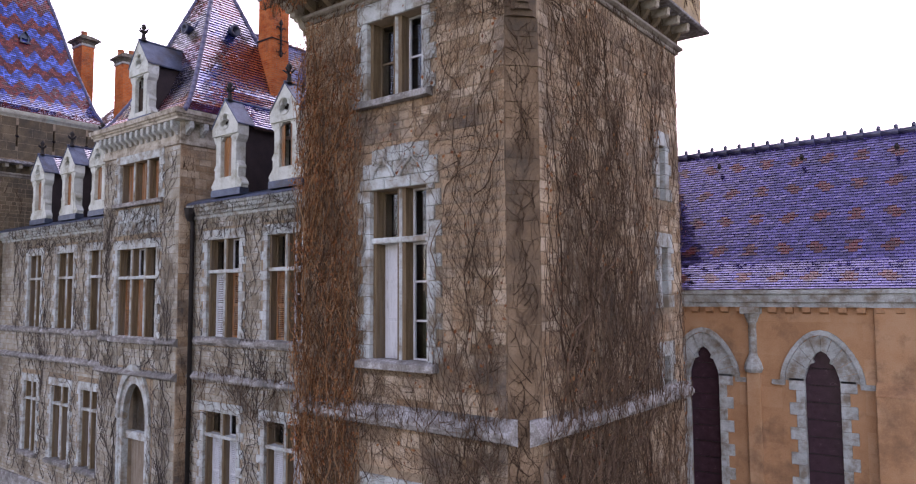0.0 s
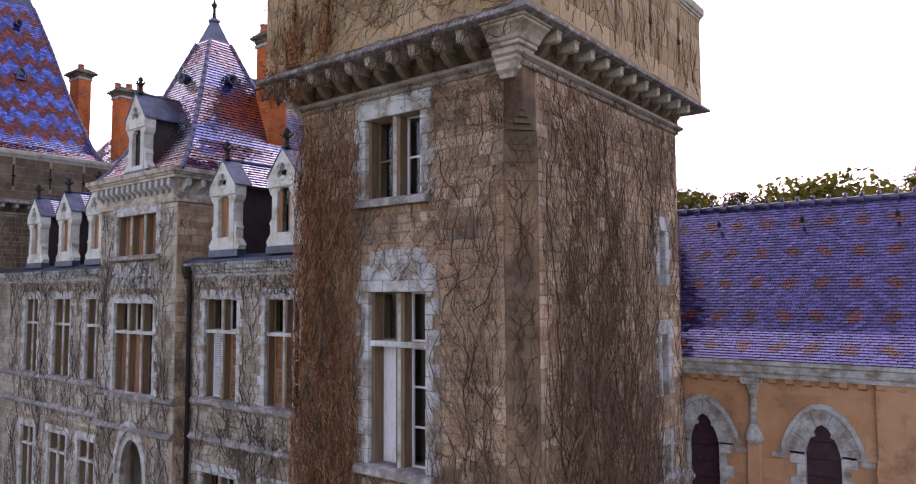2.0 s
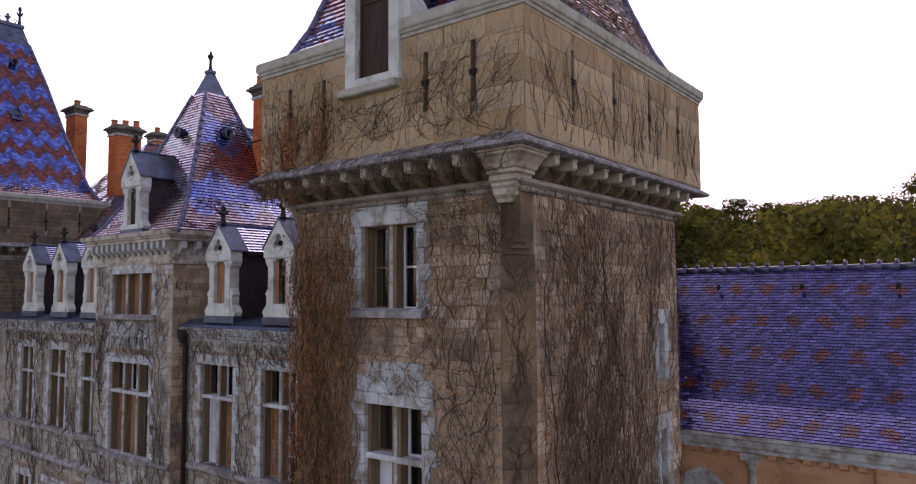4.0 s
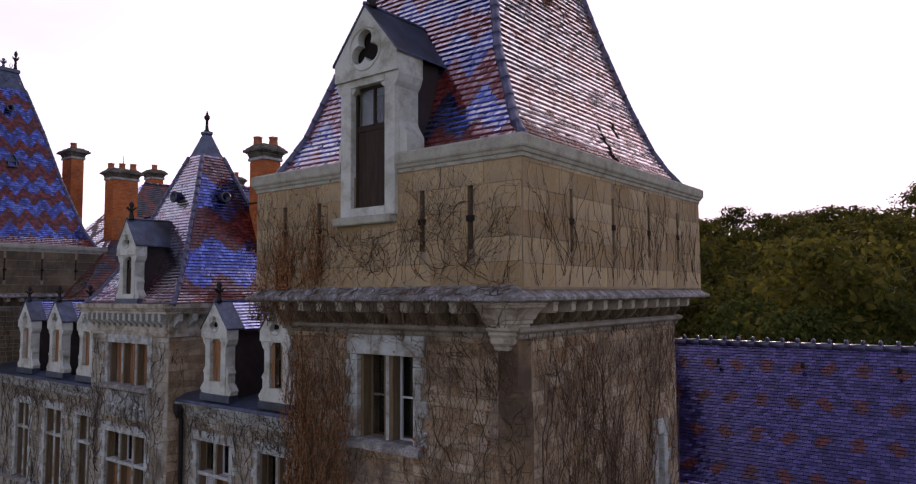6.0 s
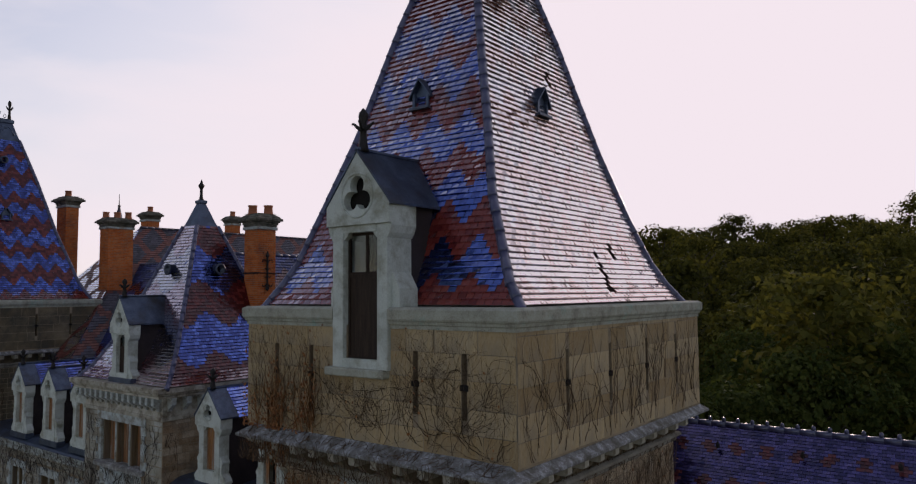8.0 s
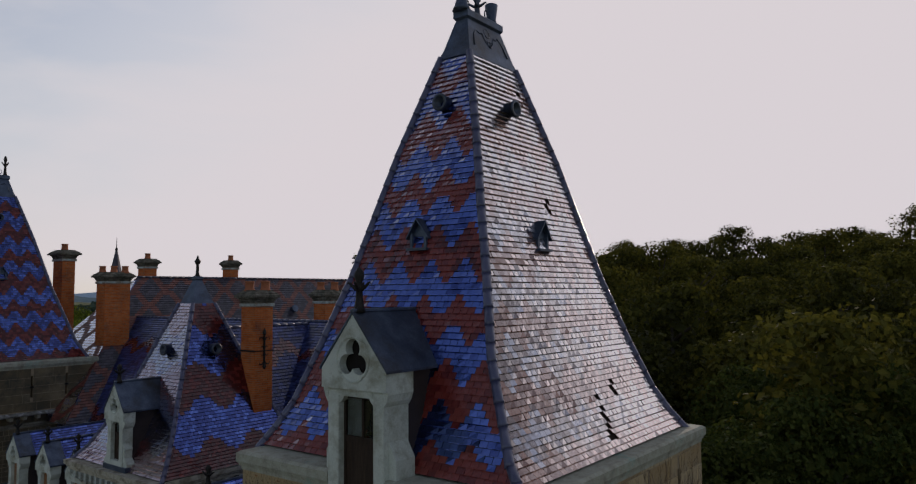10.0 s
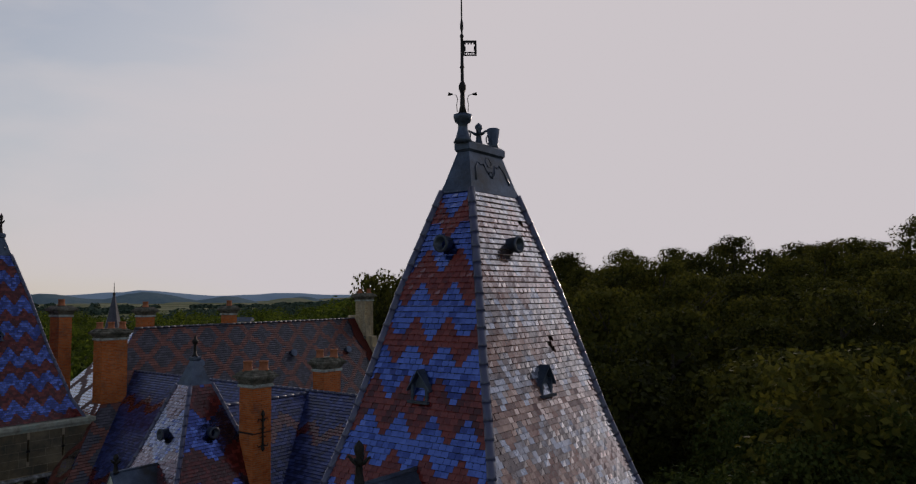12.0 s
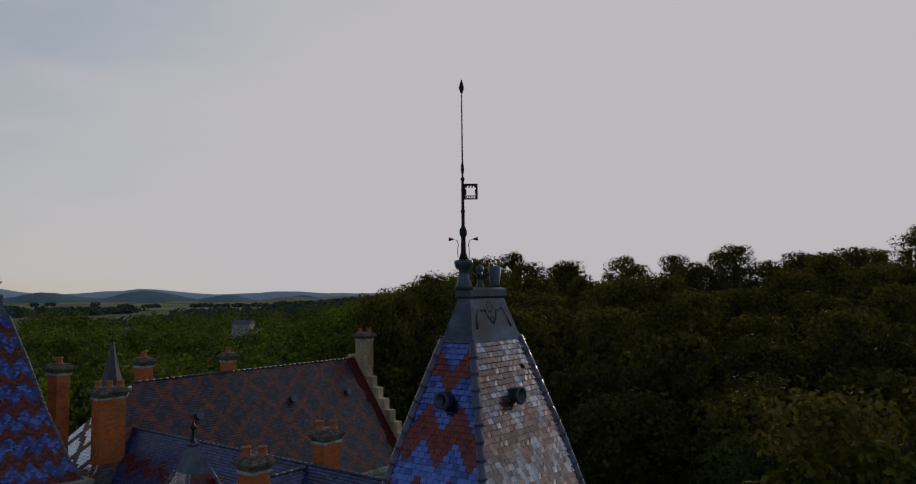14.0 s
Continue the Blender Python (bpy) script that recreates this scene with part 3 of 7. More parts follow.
# ---- parts of buildings ----
def window(parent, at, u0, u1, z0, z1, fills, transom=None, quoins=True, deep=0.32, name="window", sill=True, head=0.3, label=""):
    """A stone cross-window. fills: what stands in each light, from the left: glass, white, board, shutter, dark."""
    rng = random.Random(int(abs(u0) * 100 + z0 * 10))
    w = new(name)
    w.parent = parent
    w.matrix_basis = wm(parent).inverted() @ at @ Matrix.Translation(((u0 + u1) / 2, 0, z0))
    tagged(w, label)
    if quoins:
        for s in (-1, 1):
            z, k = z0, 0
            while z < z1 - 0.05:
                h = min(0.26 * rng.uniform(0.85, 1.2), z1 - z)
                qw = (0.16 if k % 2 else 0.3) * rng.uniform(0.9, 1.1)
                a, b = (u0 - qw, u0 + 0.012) if s < 0 else (u1 - 0.012, u1 + qw)
                part("quoin", bx(a, b, -0.035 - rng.uniform(0, 0.01), 0.12, z + 0.004, z + h - 0.004, 0.01), M_WHITE, w, "", at)
                z, k = z + h, k + 1
        n = 3
        for i in range(n):
            a, b = u0 - 0.25 + (u1 - u0 + 0.5) * i / n, u0 - 0.25 + (u1 - u0 + 0.5) * (i + 1) / n
            part("lintel_stone", bx(a + 0.004, b - 0.004, -0.04 - rng.uniform(0, 0.008), 0.12, z1 + 0.003, z1 + head, 0.012), M_WHITE, w, "", at)
    else:
        for a, b, c, d in ((u0 - 0.12, u0, z0, z1), (u1, u1 + 0.12, z0, z1), (u0 - 0.12, u1 + 0.12, z1 + 0.003, z1 + 0.14)):
            part("surround", bx(a, b, -0.03, 0.12, c, d, 0.01), M_WHITE, w, "", at)
    n = len(fills)
    mw = 0.068
    lw = (u1 - u0 - mw * (n - 1)) / n
    for i in range(1, n):
        a = u0 + i * lw + (i - 1) * mw
        bm = bmesh.new()
        prism(bm, [(a, deep), (a, 0.06), (a + 0.028, 0.02), (a + mw - 0.028, 0.02), (a + mw, 0.06), (a + mw, deep)], z0, z1, "z")
        part("mullion", bm, M_WHITE, w, "", at)
    if sill:
        bm = bmesh.new()
        prism(bm, [(-0.17, z0 - 0.15), (0.2, z0 - 0.15), (0.2, z0 + 0.01), (-0.05, z0 + 0.01), (-0.17, z0 - 0.04)], u0 - 0.22, u1 + 0.22, "x")
        part("sill", bm, M_LICHEN, w, "", at)
    # added near-black box: the room's darkness is painted behind the lights
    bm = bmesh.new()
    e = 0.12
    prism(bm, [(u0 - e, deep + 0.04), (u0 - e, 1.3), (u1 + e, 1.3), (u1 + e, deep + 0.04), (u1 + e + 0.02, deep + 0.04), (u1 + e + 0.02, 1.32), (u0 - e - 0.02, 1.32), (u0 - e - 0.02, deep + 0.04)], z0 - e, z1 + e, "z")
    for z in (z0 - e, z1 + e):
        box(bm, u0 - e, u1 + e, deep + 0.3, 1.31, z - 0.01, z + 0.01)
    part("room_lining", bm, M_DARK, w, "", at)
    spans = [(z0, z1)]
    if transom:
        part("transom", bx(u0, u1, 0.015, deep, transom - 0.05, transom + 0.05, 0.012), M_WHITE, w, "", at)
        spans = [(z0, transom - 0.05), (transom + 0.05, z1)]
    for i, fill in enumerate(fills):
        a = u0 + i * (lw + mw)
        b = a + lw
        if len(fills) > 1:
            for s, e in ((a, a + 0.085), (b - 0.045, b)):
                part("casing", bx(s, e, 0.06, deep - 0.005, z0, z1), M_CASING, w, "", at)
            a, b = a + 0.086, b - 0.046
        for k, (c, d) in enumerate(spans):
            f = fill if k == 0 else "glass"
            if f == "dark":
                continue
            if f in ("glass", "casement"):
                bm = bmesh.new()
                t = 0.032
                y0, y1 = deep - 0.07, deep - 0.02
                box(bm, a, a + t, y0, y1, c, d)
                box(bm, b - t, b, y0, y1, c, d)
                box(bm, a + t, b - t, y0, y1, c, c + t)
                box(bm, a + t, b - t, y0, y1, d - t, d)
                bars = max(0, round((d - c) / 0.75) - 1)
                for j in range(bars):
                    zz = c + (d - c) * (j + 1) / (bars + 1)
                    box(bm, a + t, b - t, y0 + 0.01, y1, zz - 0.016, zz + 0.016)
                part("window_frame", bm, M_WHITEWOOD if i % 2 else M_CASING, w, "", at)
                p = part("pane", bx(a + t, b - t, y1 - 0.016, y1 - 0.010, c + t, d - t), M_GLASS, w, "", at)
                p.visible_shadow = False
            elif f == "white":
                bm = bmesh.new()
                h3 = (d - c) / 3
                for j in range(3):
                    box(bm, a + 0.07, b - 0.02, deep - 0.05, deep - 0.025, c + j * h3 + 0.03, c + (j + 1) * h3 - 0.02, 0.006)
                box(bm, a, b, deep - 0.03, deep + 0.01, c, d)
                part("shutter", bm, M_WHITEWOOD, w, "", at)
            elif f == "board":
                nb = max(2, round((b - a) / 0.14))
                for j in range(nb):
                    part("board", bx(a + (b - a) * j / nb + 0.003, a + (b - a) * (j + 1) / nb - 0.003, deep - 0.06 - rng.uniform(0, 0.01), deep - 0.03, c, d - rng.uniform(0, 0.015)), M_ORANGE, w, "", at)
            elif f in ("shutter", "rust_shutter"):
                bm = bmesh.new()
                t = 0.06
                y0, y1 = deep - 0.06, deep - 0.02
                box(bm, a, a + t, y0, y1, c, d)
                box(bm, b - t, b, y0, y1, c, d)
                for zz in (c, (c + d) / 2 - t / 2, d - t):
                    box(bm, a + t, b - t, y0, y1, zz, zz + t)
                z = c + t
                while z < d - t - 0.03:
                    prism(bm, [(y0 + 0.004, z), (y0 + 0.012, z), (y1, z + 0.035), (y1 - 0.008, z + 0.035)], a + t, b - t, "x")
                    z += 0.055
                part("shutter", bm, M_WHITEWOOD if f == "shutter" else M_ORANGE, w, "", at)
    return w


def trefoil_wall(bm, outline, hole, y0, y1):
    """A gable slab with a hole through it: outline and hole are closed (u, z) loops, hole inside outline."""
    n = 48
    cx = sum(p[0] for p in hole) / len(hole)
    cz = sum(p[1] for p in hole) / len(hole)

    def at_angle(loop, a):
        d = Vector((math.cos(a), math.sin(a)))
        best = None
        for i in range(len(loop)):
            p, q = Vector(loop[i]) - Vector((cx, cz)), Vector(loop[(i + 1) % len(loop)]) - Vector((cx, cz))
            den = d.x * (q.y - p.y) - d.y * (q.x - p.x)
            if abs(den) < 1e-9:
                continue
            t = (p.x * (q.y - p.y) - p.y * (q.x - p.x)) / den
            s = (p.x * d.y - p.y * d.x) / den
            if t > 0 and -1e-6 <= s <= 1 + 1e-6 and (best is None or t > best):
                best = t
        best = best or 0.01
        return cx + d.x * best, cz + d.y * best
    angs = sorted({*[2 * math.pi * i / n for i in range(n)], *[math.atan2(p[1] - cz, p[0] - cx) % (2 * math.pi) for p in outline]})
    lay = []
    for loop in (outline, hole):
        for y in (y0, y1):
            lay.append([bm.verts.new((p[0], y, p[1])) for p in (at_angle(loop, a) for a in angs)])
    of, ob, hf, hb = lay
    m = len(angs)
    for i in range(m):
        j = (i + 1) % m
        for q in ((of[i], of[j], hf[j], hf[i]), (ob[i], hb[i], hb[j], ob[j]), (of[i], ob[i], ob[j], of[j]), (hf[i], hf[j], hb[j], hb[i])):
            bm.faces.new(q)


def trefoil(cx, cz, r):
    pts = []
    for i in range(48):
        a = 2 * math.pi * i / 48
        best = 0
        for k in range(3):
            ca = math.pi / 2 + k * 2 * math.pi / 3
            ox, oz, rr = 0.55 * r * math.cos(ca), 0.55 * r * math.sin(ca), 0.52 * r
            dd = math.cos(a) * ox + math.sin(a) * oz
            disc = dd * dd - (ox * ox + oz * oz - rr * rr)
            if disc > 0:
                best = max(best, dd + math.sqrt(disc))
        pts.append((cx + math.cos(a) * best, cz + math.sin(a) * best))
    return pts


def finial(bm, at, h, leaves=4):
    """A cast crocketed finial: a turned stem, a bud and curling leaves."""
    lathe(bm, [(0.11, 0), (0.085, 0.1 * h), (0.06, 0.3 * h), (0.055, 0.48 * h), (0.085, 0.52 * h), (0.06, 0.58 * h), (0.05, 0.66 * h), (0.085, 0.78 * h), (0.075, 0.88 * h), (0.02, 0.98 * h), (0.005, h)], at, 8)
    for k in range(leaves):
        a = 2 * math.pi * k / leaves + 0.4
        c, s = math.cos(a), math.sin(a)
        tube(bm, [(at[0] + c * r, at[1] + s * r, at[2] + z * h) for r, z in ((0.03, 0.5), (0.09, 0.54), (0.15, 0.62), (0.19, 0.66), (0.21, 0.62))], 0.04, 0.012, 5)
    return bm


def dormer(parent, at, uc, z0, width, wall_top, apex, win, fill, roof_back, roof_eave_back, foil_r, fin_h=0.55, shoulder=0.16, scroll=True, scroll_z=None, thick=0.34, tiled=False):
    """A stone dormer: a gabled front with a trefoil over its window, cheeks, a lead roof with a finial.
    win: (u0, u1, z0, z1) of its light, relative to uc in u."""
    hw = width / 2
    a, b, c, d = win
    bm = bmesh.new()
    box(bm, uc - hw, uc + a, 0, thick, z0, wall_top, 0.012)
    box(bm, uc + b, uc + hw, 0, thick, z0, wall_top, 0.012)
    if c > z0 + 0.02:
        box(bm, uc + a, uc + b, 0.01, thick, z0, c)
    box(bm, uc + a, uc + b, 0.0, thick, d, wall_top)
    # rounded upper corners of the light
    for s, e in ((a, 1), (b, -1)):
        prism(bm, [(uc + s, d), (uc + s + e * 0.11, d), (uc + s + e * 0.085, d - 0.05), (uc + s + e * 0.03, d - 0.1), (uc + s, d - 0.12)], 0.03, thick - 0.05)
    ob = part("dormer", bm, M_PALE, parent, "pale stone dormer with trefoil gable", at)
    bm = bmesh.new()
    out = [(uc - hw - shoulder, wall_top), (uc + hw + shoulder, wall_top), (uc + hw + shoulder, wall_top + 0.26 * (apex - wall_top)), (uc, apex), (uc - hw - shoulder, wall_top + 0.26 * (apex - wall_top))]
    cz = wall_top + 0.40 * (apex - wall_top)
    trefoil_wall(bm, out, trefoil(uc, cz, foil_r), -0.05, 0.1)
    box(bm, uc - hw - shoulder, uc + hw + shoulder, 0.1, thick, wall_top, wall_top + 0.2 * (apex - wall_top))
    for s in (-1, 1):
        box(bm, min(uc + s * (hw + shoulder), uc + s * (hw + shoulder - 0.12)), max(uc + s * (hw + shoulder), uc + s * (hw + shoulder - 0.12)), 0.1, thick, wall_top + 0.2 * (apex - wall_top), wall_top + 0.26 * (apex - wall_top))
    part("gable", bm, M_PALE, ob, "", at)
    bm = bmesh.new()
    ring = [(uc + foil_r * 1.18 * math.cos(t), cz + foil_r * 1.18 * math.sin(t)) for t in [2 * math.pi * i / 32 for i in range(33)]]
    tube(bm, [(p[0], -0.055, p[1]) for p in ring], 0.022, 0.022, 6)
    part("roundel", bm, M_PALE, ob, "", at)
    # near-black board paints the shade seen through the trefoil
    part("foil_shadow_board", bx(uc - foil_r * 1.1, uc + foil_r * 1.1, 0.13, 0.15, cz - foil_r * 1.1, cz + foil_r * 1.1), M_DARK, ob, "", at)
    # corbel under each shoulder
    for s in (-1, 1):
        u = uc + s * hw
        part("corbel", prism(bmesh.new(), [(u, wall_top), (u + s * shoulder, wall_top), (u + s * shoulder, wall_top - 0.04), (u + s * shoulder * 0.6, wall_top - 0.16), (u, wall_top - 0.24)], 0.0, thick), M_PALE, ob, "", at)
    # roof
    e = wall_top + 0.26 * (apex - wall_top)
    bm = bmesh.new()
    back, eave_back = (0.55, 0.55) if tiled else (roof_back, roof_eave_back)
    for s in (-1, 1):
        u1 = uc + s * (hw + shoulder + 0.04)
        v = [bm.verts.new(p) for p in ((uc, -0.07, apex + 0.05), (u1, -0.07, e + 0.02), (u1, eave_back, e + 0.02), (uc, back, apex + 0.05))]
        w = [bm.verts.new((q.co.x, q.co.y, q.co.z - 0.045)) for q in v]
        bm.faces.new(v)
        bm.faces.new(w[::-1])
        for i in range(4):
            bm.faces.new((v[i], v[(i + 1) % 4], w[(i + 1) % 4], w[i]))
    tube(bm, [(uc, -0.07, apex + 0.05), (uc, roof_back, apex + 0.05)], 0.04, 0.04, 6)
    part("dormer_roof", bm, M_LEAD, ob, "grey lead sheet roof", at)
    if tiled:
        for s in (-1, 1):
            u1 = uc + s * (hw + shoulder + 0.06)
            lo, hi = [(u1, 0.5, e - 0.02), (u1, roof_eave_back, e - 0.02)][::s], [(uc, 0.5, apex + 0.03), (uc, roof_back, apex + 0.03)][::s]
            bm = bmesh.new()
            v = [bm.verts.new((p[0], p[1], p[2] - 0.03)) for p in (*lo, *hi[::-1])]
            w = [bm.verts.new((q.co.x, q.co.y, q.co.z - 0.04)) for q in v]
            bm.faces.new(v)
            bm.faces.new(w[::-1])
            for i in range(4):
                bm.faces.new((v[i], v[(i + 1) % 4], w[(i + 1) % 4], w[i]))
            deck = part("roof_slope", bm, M_DECK, ob, "", at)
            part("tiling", tile_mesh(tile_rows([tuple(lo), tuple(hi)], 0.18, 0.12, lambda row, u: 0, rng=random.Random(3)), (M_BLUE, M_RED)), None, ob, "", at, False, "stuff")
    bm = bmesh.new()
    for s in (-1, 1):
        u = uc + s * (hw - 0.1)
        box(bm, min(u, u + s * 0.09), max(u, u + s * 0.09), thick, roof_eave_back, z0, e)
    part("cheek", bm, M_CHEEK, ob, "", at)
    part("finial", finial(bmesh.new(), (uc, 0.1, apex + 0.02), fin_h), M_IRON, ob, "", at, True)
    if scroll:
        zb = scroll_z or z0
        h = wall_top - zb
        for s in (-1, 1):
            u = uc + s * hw
            if scroll_z:
                part("sloped_foot", prism(bmesh.new(), [(u, zb), (u + s * 0.16, zb), (u + s * 0.16, zb + 0.22 * h), (u, zb + 0.42 * h)], 0.12, thick - 0.04), M_PALE, ob, "", at)
                continue
            part("stepped_foot", prism(bmesh.new(), [(u, zb), (u + s * 0.22, zb), (u + s * 0.22, zb + 0.13 * h), (u + s * 0.26, zb + 0.14 * h), (u + s * 0.26, zb + 0.17 * h), (u + s * 0.09, zb + 0.28 * h), (u + s * 0.09, zb + 0.42 * h), (u + s * 0.13, zb + 0.43 * h), (u + s * 0.13, zb + 0.46 * h), (u, zb + 0.55 * h)], 0.03, thick - 0.06), M_PALE, ob, "", at)
        if not scroll_z:
            part("lead_flashing", bx(uc - hw - 0.23, uc + hw + 0.23, -0.012, 0.3, z0 - 0.05, z0 + 0.16, 0.006), M_LEAD, ob, "blue-grey lead flashing", at)
    # window in it
    t = 0.045
    y0 = 0.13
    a, b = uc + a, uc + b
    if fill == "board":
        for j in range(4):
            part("board", bx(a + (b - a) * j / 4 + 0.003, a + (b - a) * (j + 1) / 4 - 0.003, y0, y0 + 0.03, c, d), M_ORANGE, ob, "", at)
    else:
        bm = bmesh.new()
        box(bm, a, a + t, y0, y0 + 0.05, c, d)
        box(bm, b - t, b, y0, y0 + 0.05, c, d)
        box(bm, a + t, b - t, y0, y0 + 0.05, d - t, d)
        box(bm, a + t, b - t, y0, y0 + 0.05, c, c + t)
        zm = c + (d - c) * 0.66
        box(bm, a + t, b - t, y0, y0 + 0.05, zm - 0.05, zm + 0.05)
        box(bm, (a + b) / 2 + 0.02, (a + b) / 2 + 0.06, y0, y0 + 0.05, zm, d - t)
        part("window_frame", bm, M_DARKWOOD, ob, "", at)
        p = part("pane", bx(a + t, b - t, y0 + 0.02, y0 + 0.026, zm + 0.05, d - t), M_GLASS, ob, "", at)
        p.visible_shadow = False
        if fill == "casement":
            bm = bmesh.new()
            for s in (a - 0.02, b + 0.02 - 0.16):
                box(bm, s, s + 0.16, y0 - 0.05, y0 - 0.02, c + 0.02, d - 0.05)
            part("shutter", bm, M_ORANGE, ob, "rusty orange shutter", at)
        else:
            part("lower_panel", bx(a + t, b - t, y0 + 0.015, y0 + 0.035, c + t, zm - 0.05), M_DARKWOOD, ob, "", at)
    # added near-black board paints the darkness behind the dormer window
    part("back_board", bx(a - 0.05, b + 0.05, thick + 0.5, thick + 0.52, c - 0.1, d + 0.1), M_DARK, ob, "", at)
    return ob


def hip_roof(parent, rect, tile_w, course, pattern, mats, cap_r, name="roof", label="", faces=("front", "right", "back", "left"), lost=0.0, apart=None, holes=(), sheen_mats=None):
    """A hipped roof: boarding, tiles as real pieces, cap tiles down the hips. The face to +x can take its own
    materials, paled by painted-in sky sheen. apart: (face, z0, z1) whose whole tiles are pieces of their own.
    """
    roof = part(name, hip_solid(rect), M_DECK, parent, label)
    every = mats
    for k, f in enumerate(faces):
        mats = sheen_mats if sheen_mats and f == "right" else every
        tiles = tile_rows(hip_levels(rect, f), tile_w, course, pattern, rng=random.Random(11 + k), lost=lost, holes=holes)
        if apart:
            mine = [t for t in tiles if any(f == g and z0 < t[0][0].z < z1 for g, z0, z1 in apart) and t[4]]
            single = set(map(id, mine[:150]))
            tile_singles.append((roof, [t for t in tiles if id(t) in single], mats, tile_w, course))
            tiles = [t for t in tiles if id(t) not in single]
        part("tiling", tile_mesh(tiles, mats), None, roof, "", None, False, "stuff")
    cap = mesh_of(tube(bmesh.new(), [(0, 0, 0.0), (0, 0, -0.31), (0, 0, -0.36)], cap_r * 0.95, cap_r * 1.12, 10), M_HIP, True)
    for i, j in ((1, 3), (2, 3), (1, 4), (2, 4)):
        for lo, hi in zip(rect, rect[1:]):
            a, b = Vector((hi[i], hi[j], hi[0])), Vector((lo[i], lo[j], lo[0]))
            n = max(1, round((b - a).length / 0.33))
            q = (b - a).to_track_quat("-Z", "Y").to_matrix().to_4x4()
            for k in range(n):
                part("hip_tile", cap, None, roof, "", Matrix.Translation(a.lerp(b, k / n)) @ q)
    return roof


tile_singles = []


def chimney(x0, x1, y0, y1, z0, z1, pots, label, cramp=False, bricks=M_BRICK, foot=0.55):
    """A brick chimney on a stone foot, with a moulded cap and clay pots. x0..y1: the cap's outline; z1: the cap's top."""
    th = thing("chimney", label, "chimney", ((x0 + x1) / 2, (y0 + y1) / 2, z0), "roof chimneys")
    i = 0.13 * (x1 - x0)
    rng = random.Random(int(abs(x0) * 10))
    sx0, sx1, sy0, sy1 = x0 + i, x1 - i, y0 + i, y1 - i
    part("brick_shaft", bx(sx0 + 0.012, sx1 - 0.012, sy0 + 0.012, sy1 - 0.012, z0, z1 - 0.3), M_MORTAR, th)
    rows = []
    n = int((z1 - 0.3 - z0) / 0.075)
    for at, w0, w1, nm in ((front(sy0 + 0.012), sx0, sx1, "front"), (side(sx1 - 0.012), sy0, sy1, "side")):
        rects = []
        for k in range(n):
            u = w0 - (0.11 if k % 2 else 0)
            while u < w1 - 0.01:
                a, b = max(u, w0), min(u + 0.22, w1)
                if b - a > 0.02:
                    rects.append((a + 0.004, b - 0.004, z0 + k * 0.075 + 0.004, z0 + (k + 1) * 0.075 - 0.004, 0.012 * rng.uniform(0.7, 1.2)))
                u += 0.22
        part("brickwork", stone_mesh(rects, bricks, 0.004), None, th, "", at, False, "stuff")
    bm = bmesh.new()
    rows = []
    for e, a, b in ((0.0, 0.34, 0.28), (-0.03, 0.27, 0.2), (-0.08, 0.19, 0.15), (-i - 0.01, 0.14, 0.06), (-i + 0.06, 0.02, -0.01), (0.04, -0.09, -0.12)):
        rows += [(z1 - v, sx0 + e - 0.03, sx1 - e + 0.03, sy0 + e - 0.03, sy1 - e + 0.03) for v in (a, b)]
    loft_rect(bm, rows)
    part("cap", bm, M_CAPSTONE, th, "sooty moulded stone cap")
    part("cap_fillet", bx(sx0 - 0.055, sx1 + 0.055, sy0 - 0.055, sy1 + 0.055, z1 - 0.46, z1 - 0.35, 0.015), M_WHITE, th, "pale stone band under the cap")
    for k in range(pots):
        px = sx0 + (sx1 - sx0) * (k + 0.5) / pots
        py = sy0 + (sy1 - sy0) * (k + 0.5) / pots
        part("pot", lathe(bmesh.new(), [(0.2, 0), (0.19, 0.1), (0.16, 0.13), (0.145, 0.33), (0.165, 0.35), (0.165, 0.4), (0.12, 0.4), (0.11, 0.2)], (px, py, z1 + 0.04), 12), M_POT, th, "", None, True)
    part("foot", bx(sx0 - 0.06, sx1 + 0.06, sy0 - 0.06, sy1 + 0.06, z0 - 0.2, z0 + foot, 0.03), M_CAPSTONE, th)
    if cramp:
        bm = bmesh.new()
        cx, y, zc = (sy0 + sy1) / 2, -0.03, z1 - 2.0
        tube(bm, [(cx, y, zc - 0.62), (cx, y, zc + 0.62)], 0.04, 0.04, 6)
        tube(bm, [(sy0 - 0.01, y, zc), (sy1 + 0.01, y, zc)], 0.022, 0.022, 6)
        for v in (-1, 1):
            lathe(bm, [(0.02, -0.06), (0.075, 0.02), (0.06, 0.1), (0.01, 0.2)], (cx, y, zc + v * 0.58), 6)
            for s in (-1, 1):
                tube(bm, [(cx, y, zc + v * 0.34), (cx + s * 0.09, y, zc + v * 0.46), (cx + s * 0.19, y, zc + v * 0.47), (cx + s * 0.22, y, zc + v * 0.38)], 0.03, 0.016, 5)
                tube(bm, [(cx, y, zc + v * 0.08), (cx + s * 0.10, y, zc + v * 0.17), (cx + s * 0.16, y, zc + v * 0.10)], 0.022, 0.01, 5)
        part("wall_cramp", bm, M_IRON, th, "black iron cross cramp", side(sx1))
        part("iron_strap", bx(sx0 - 0.02, sx1 + 0.02, sy0 - 0.03, sy0 - 0.005, zc - 0.03, zc + 0.03), M_IRON, th)
    return th

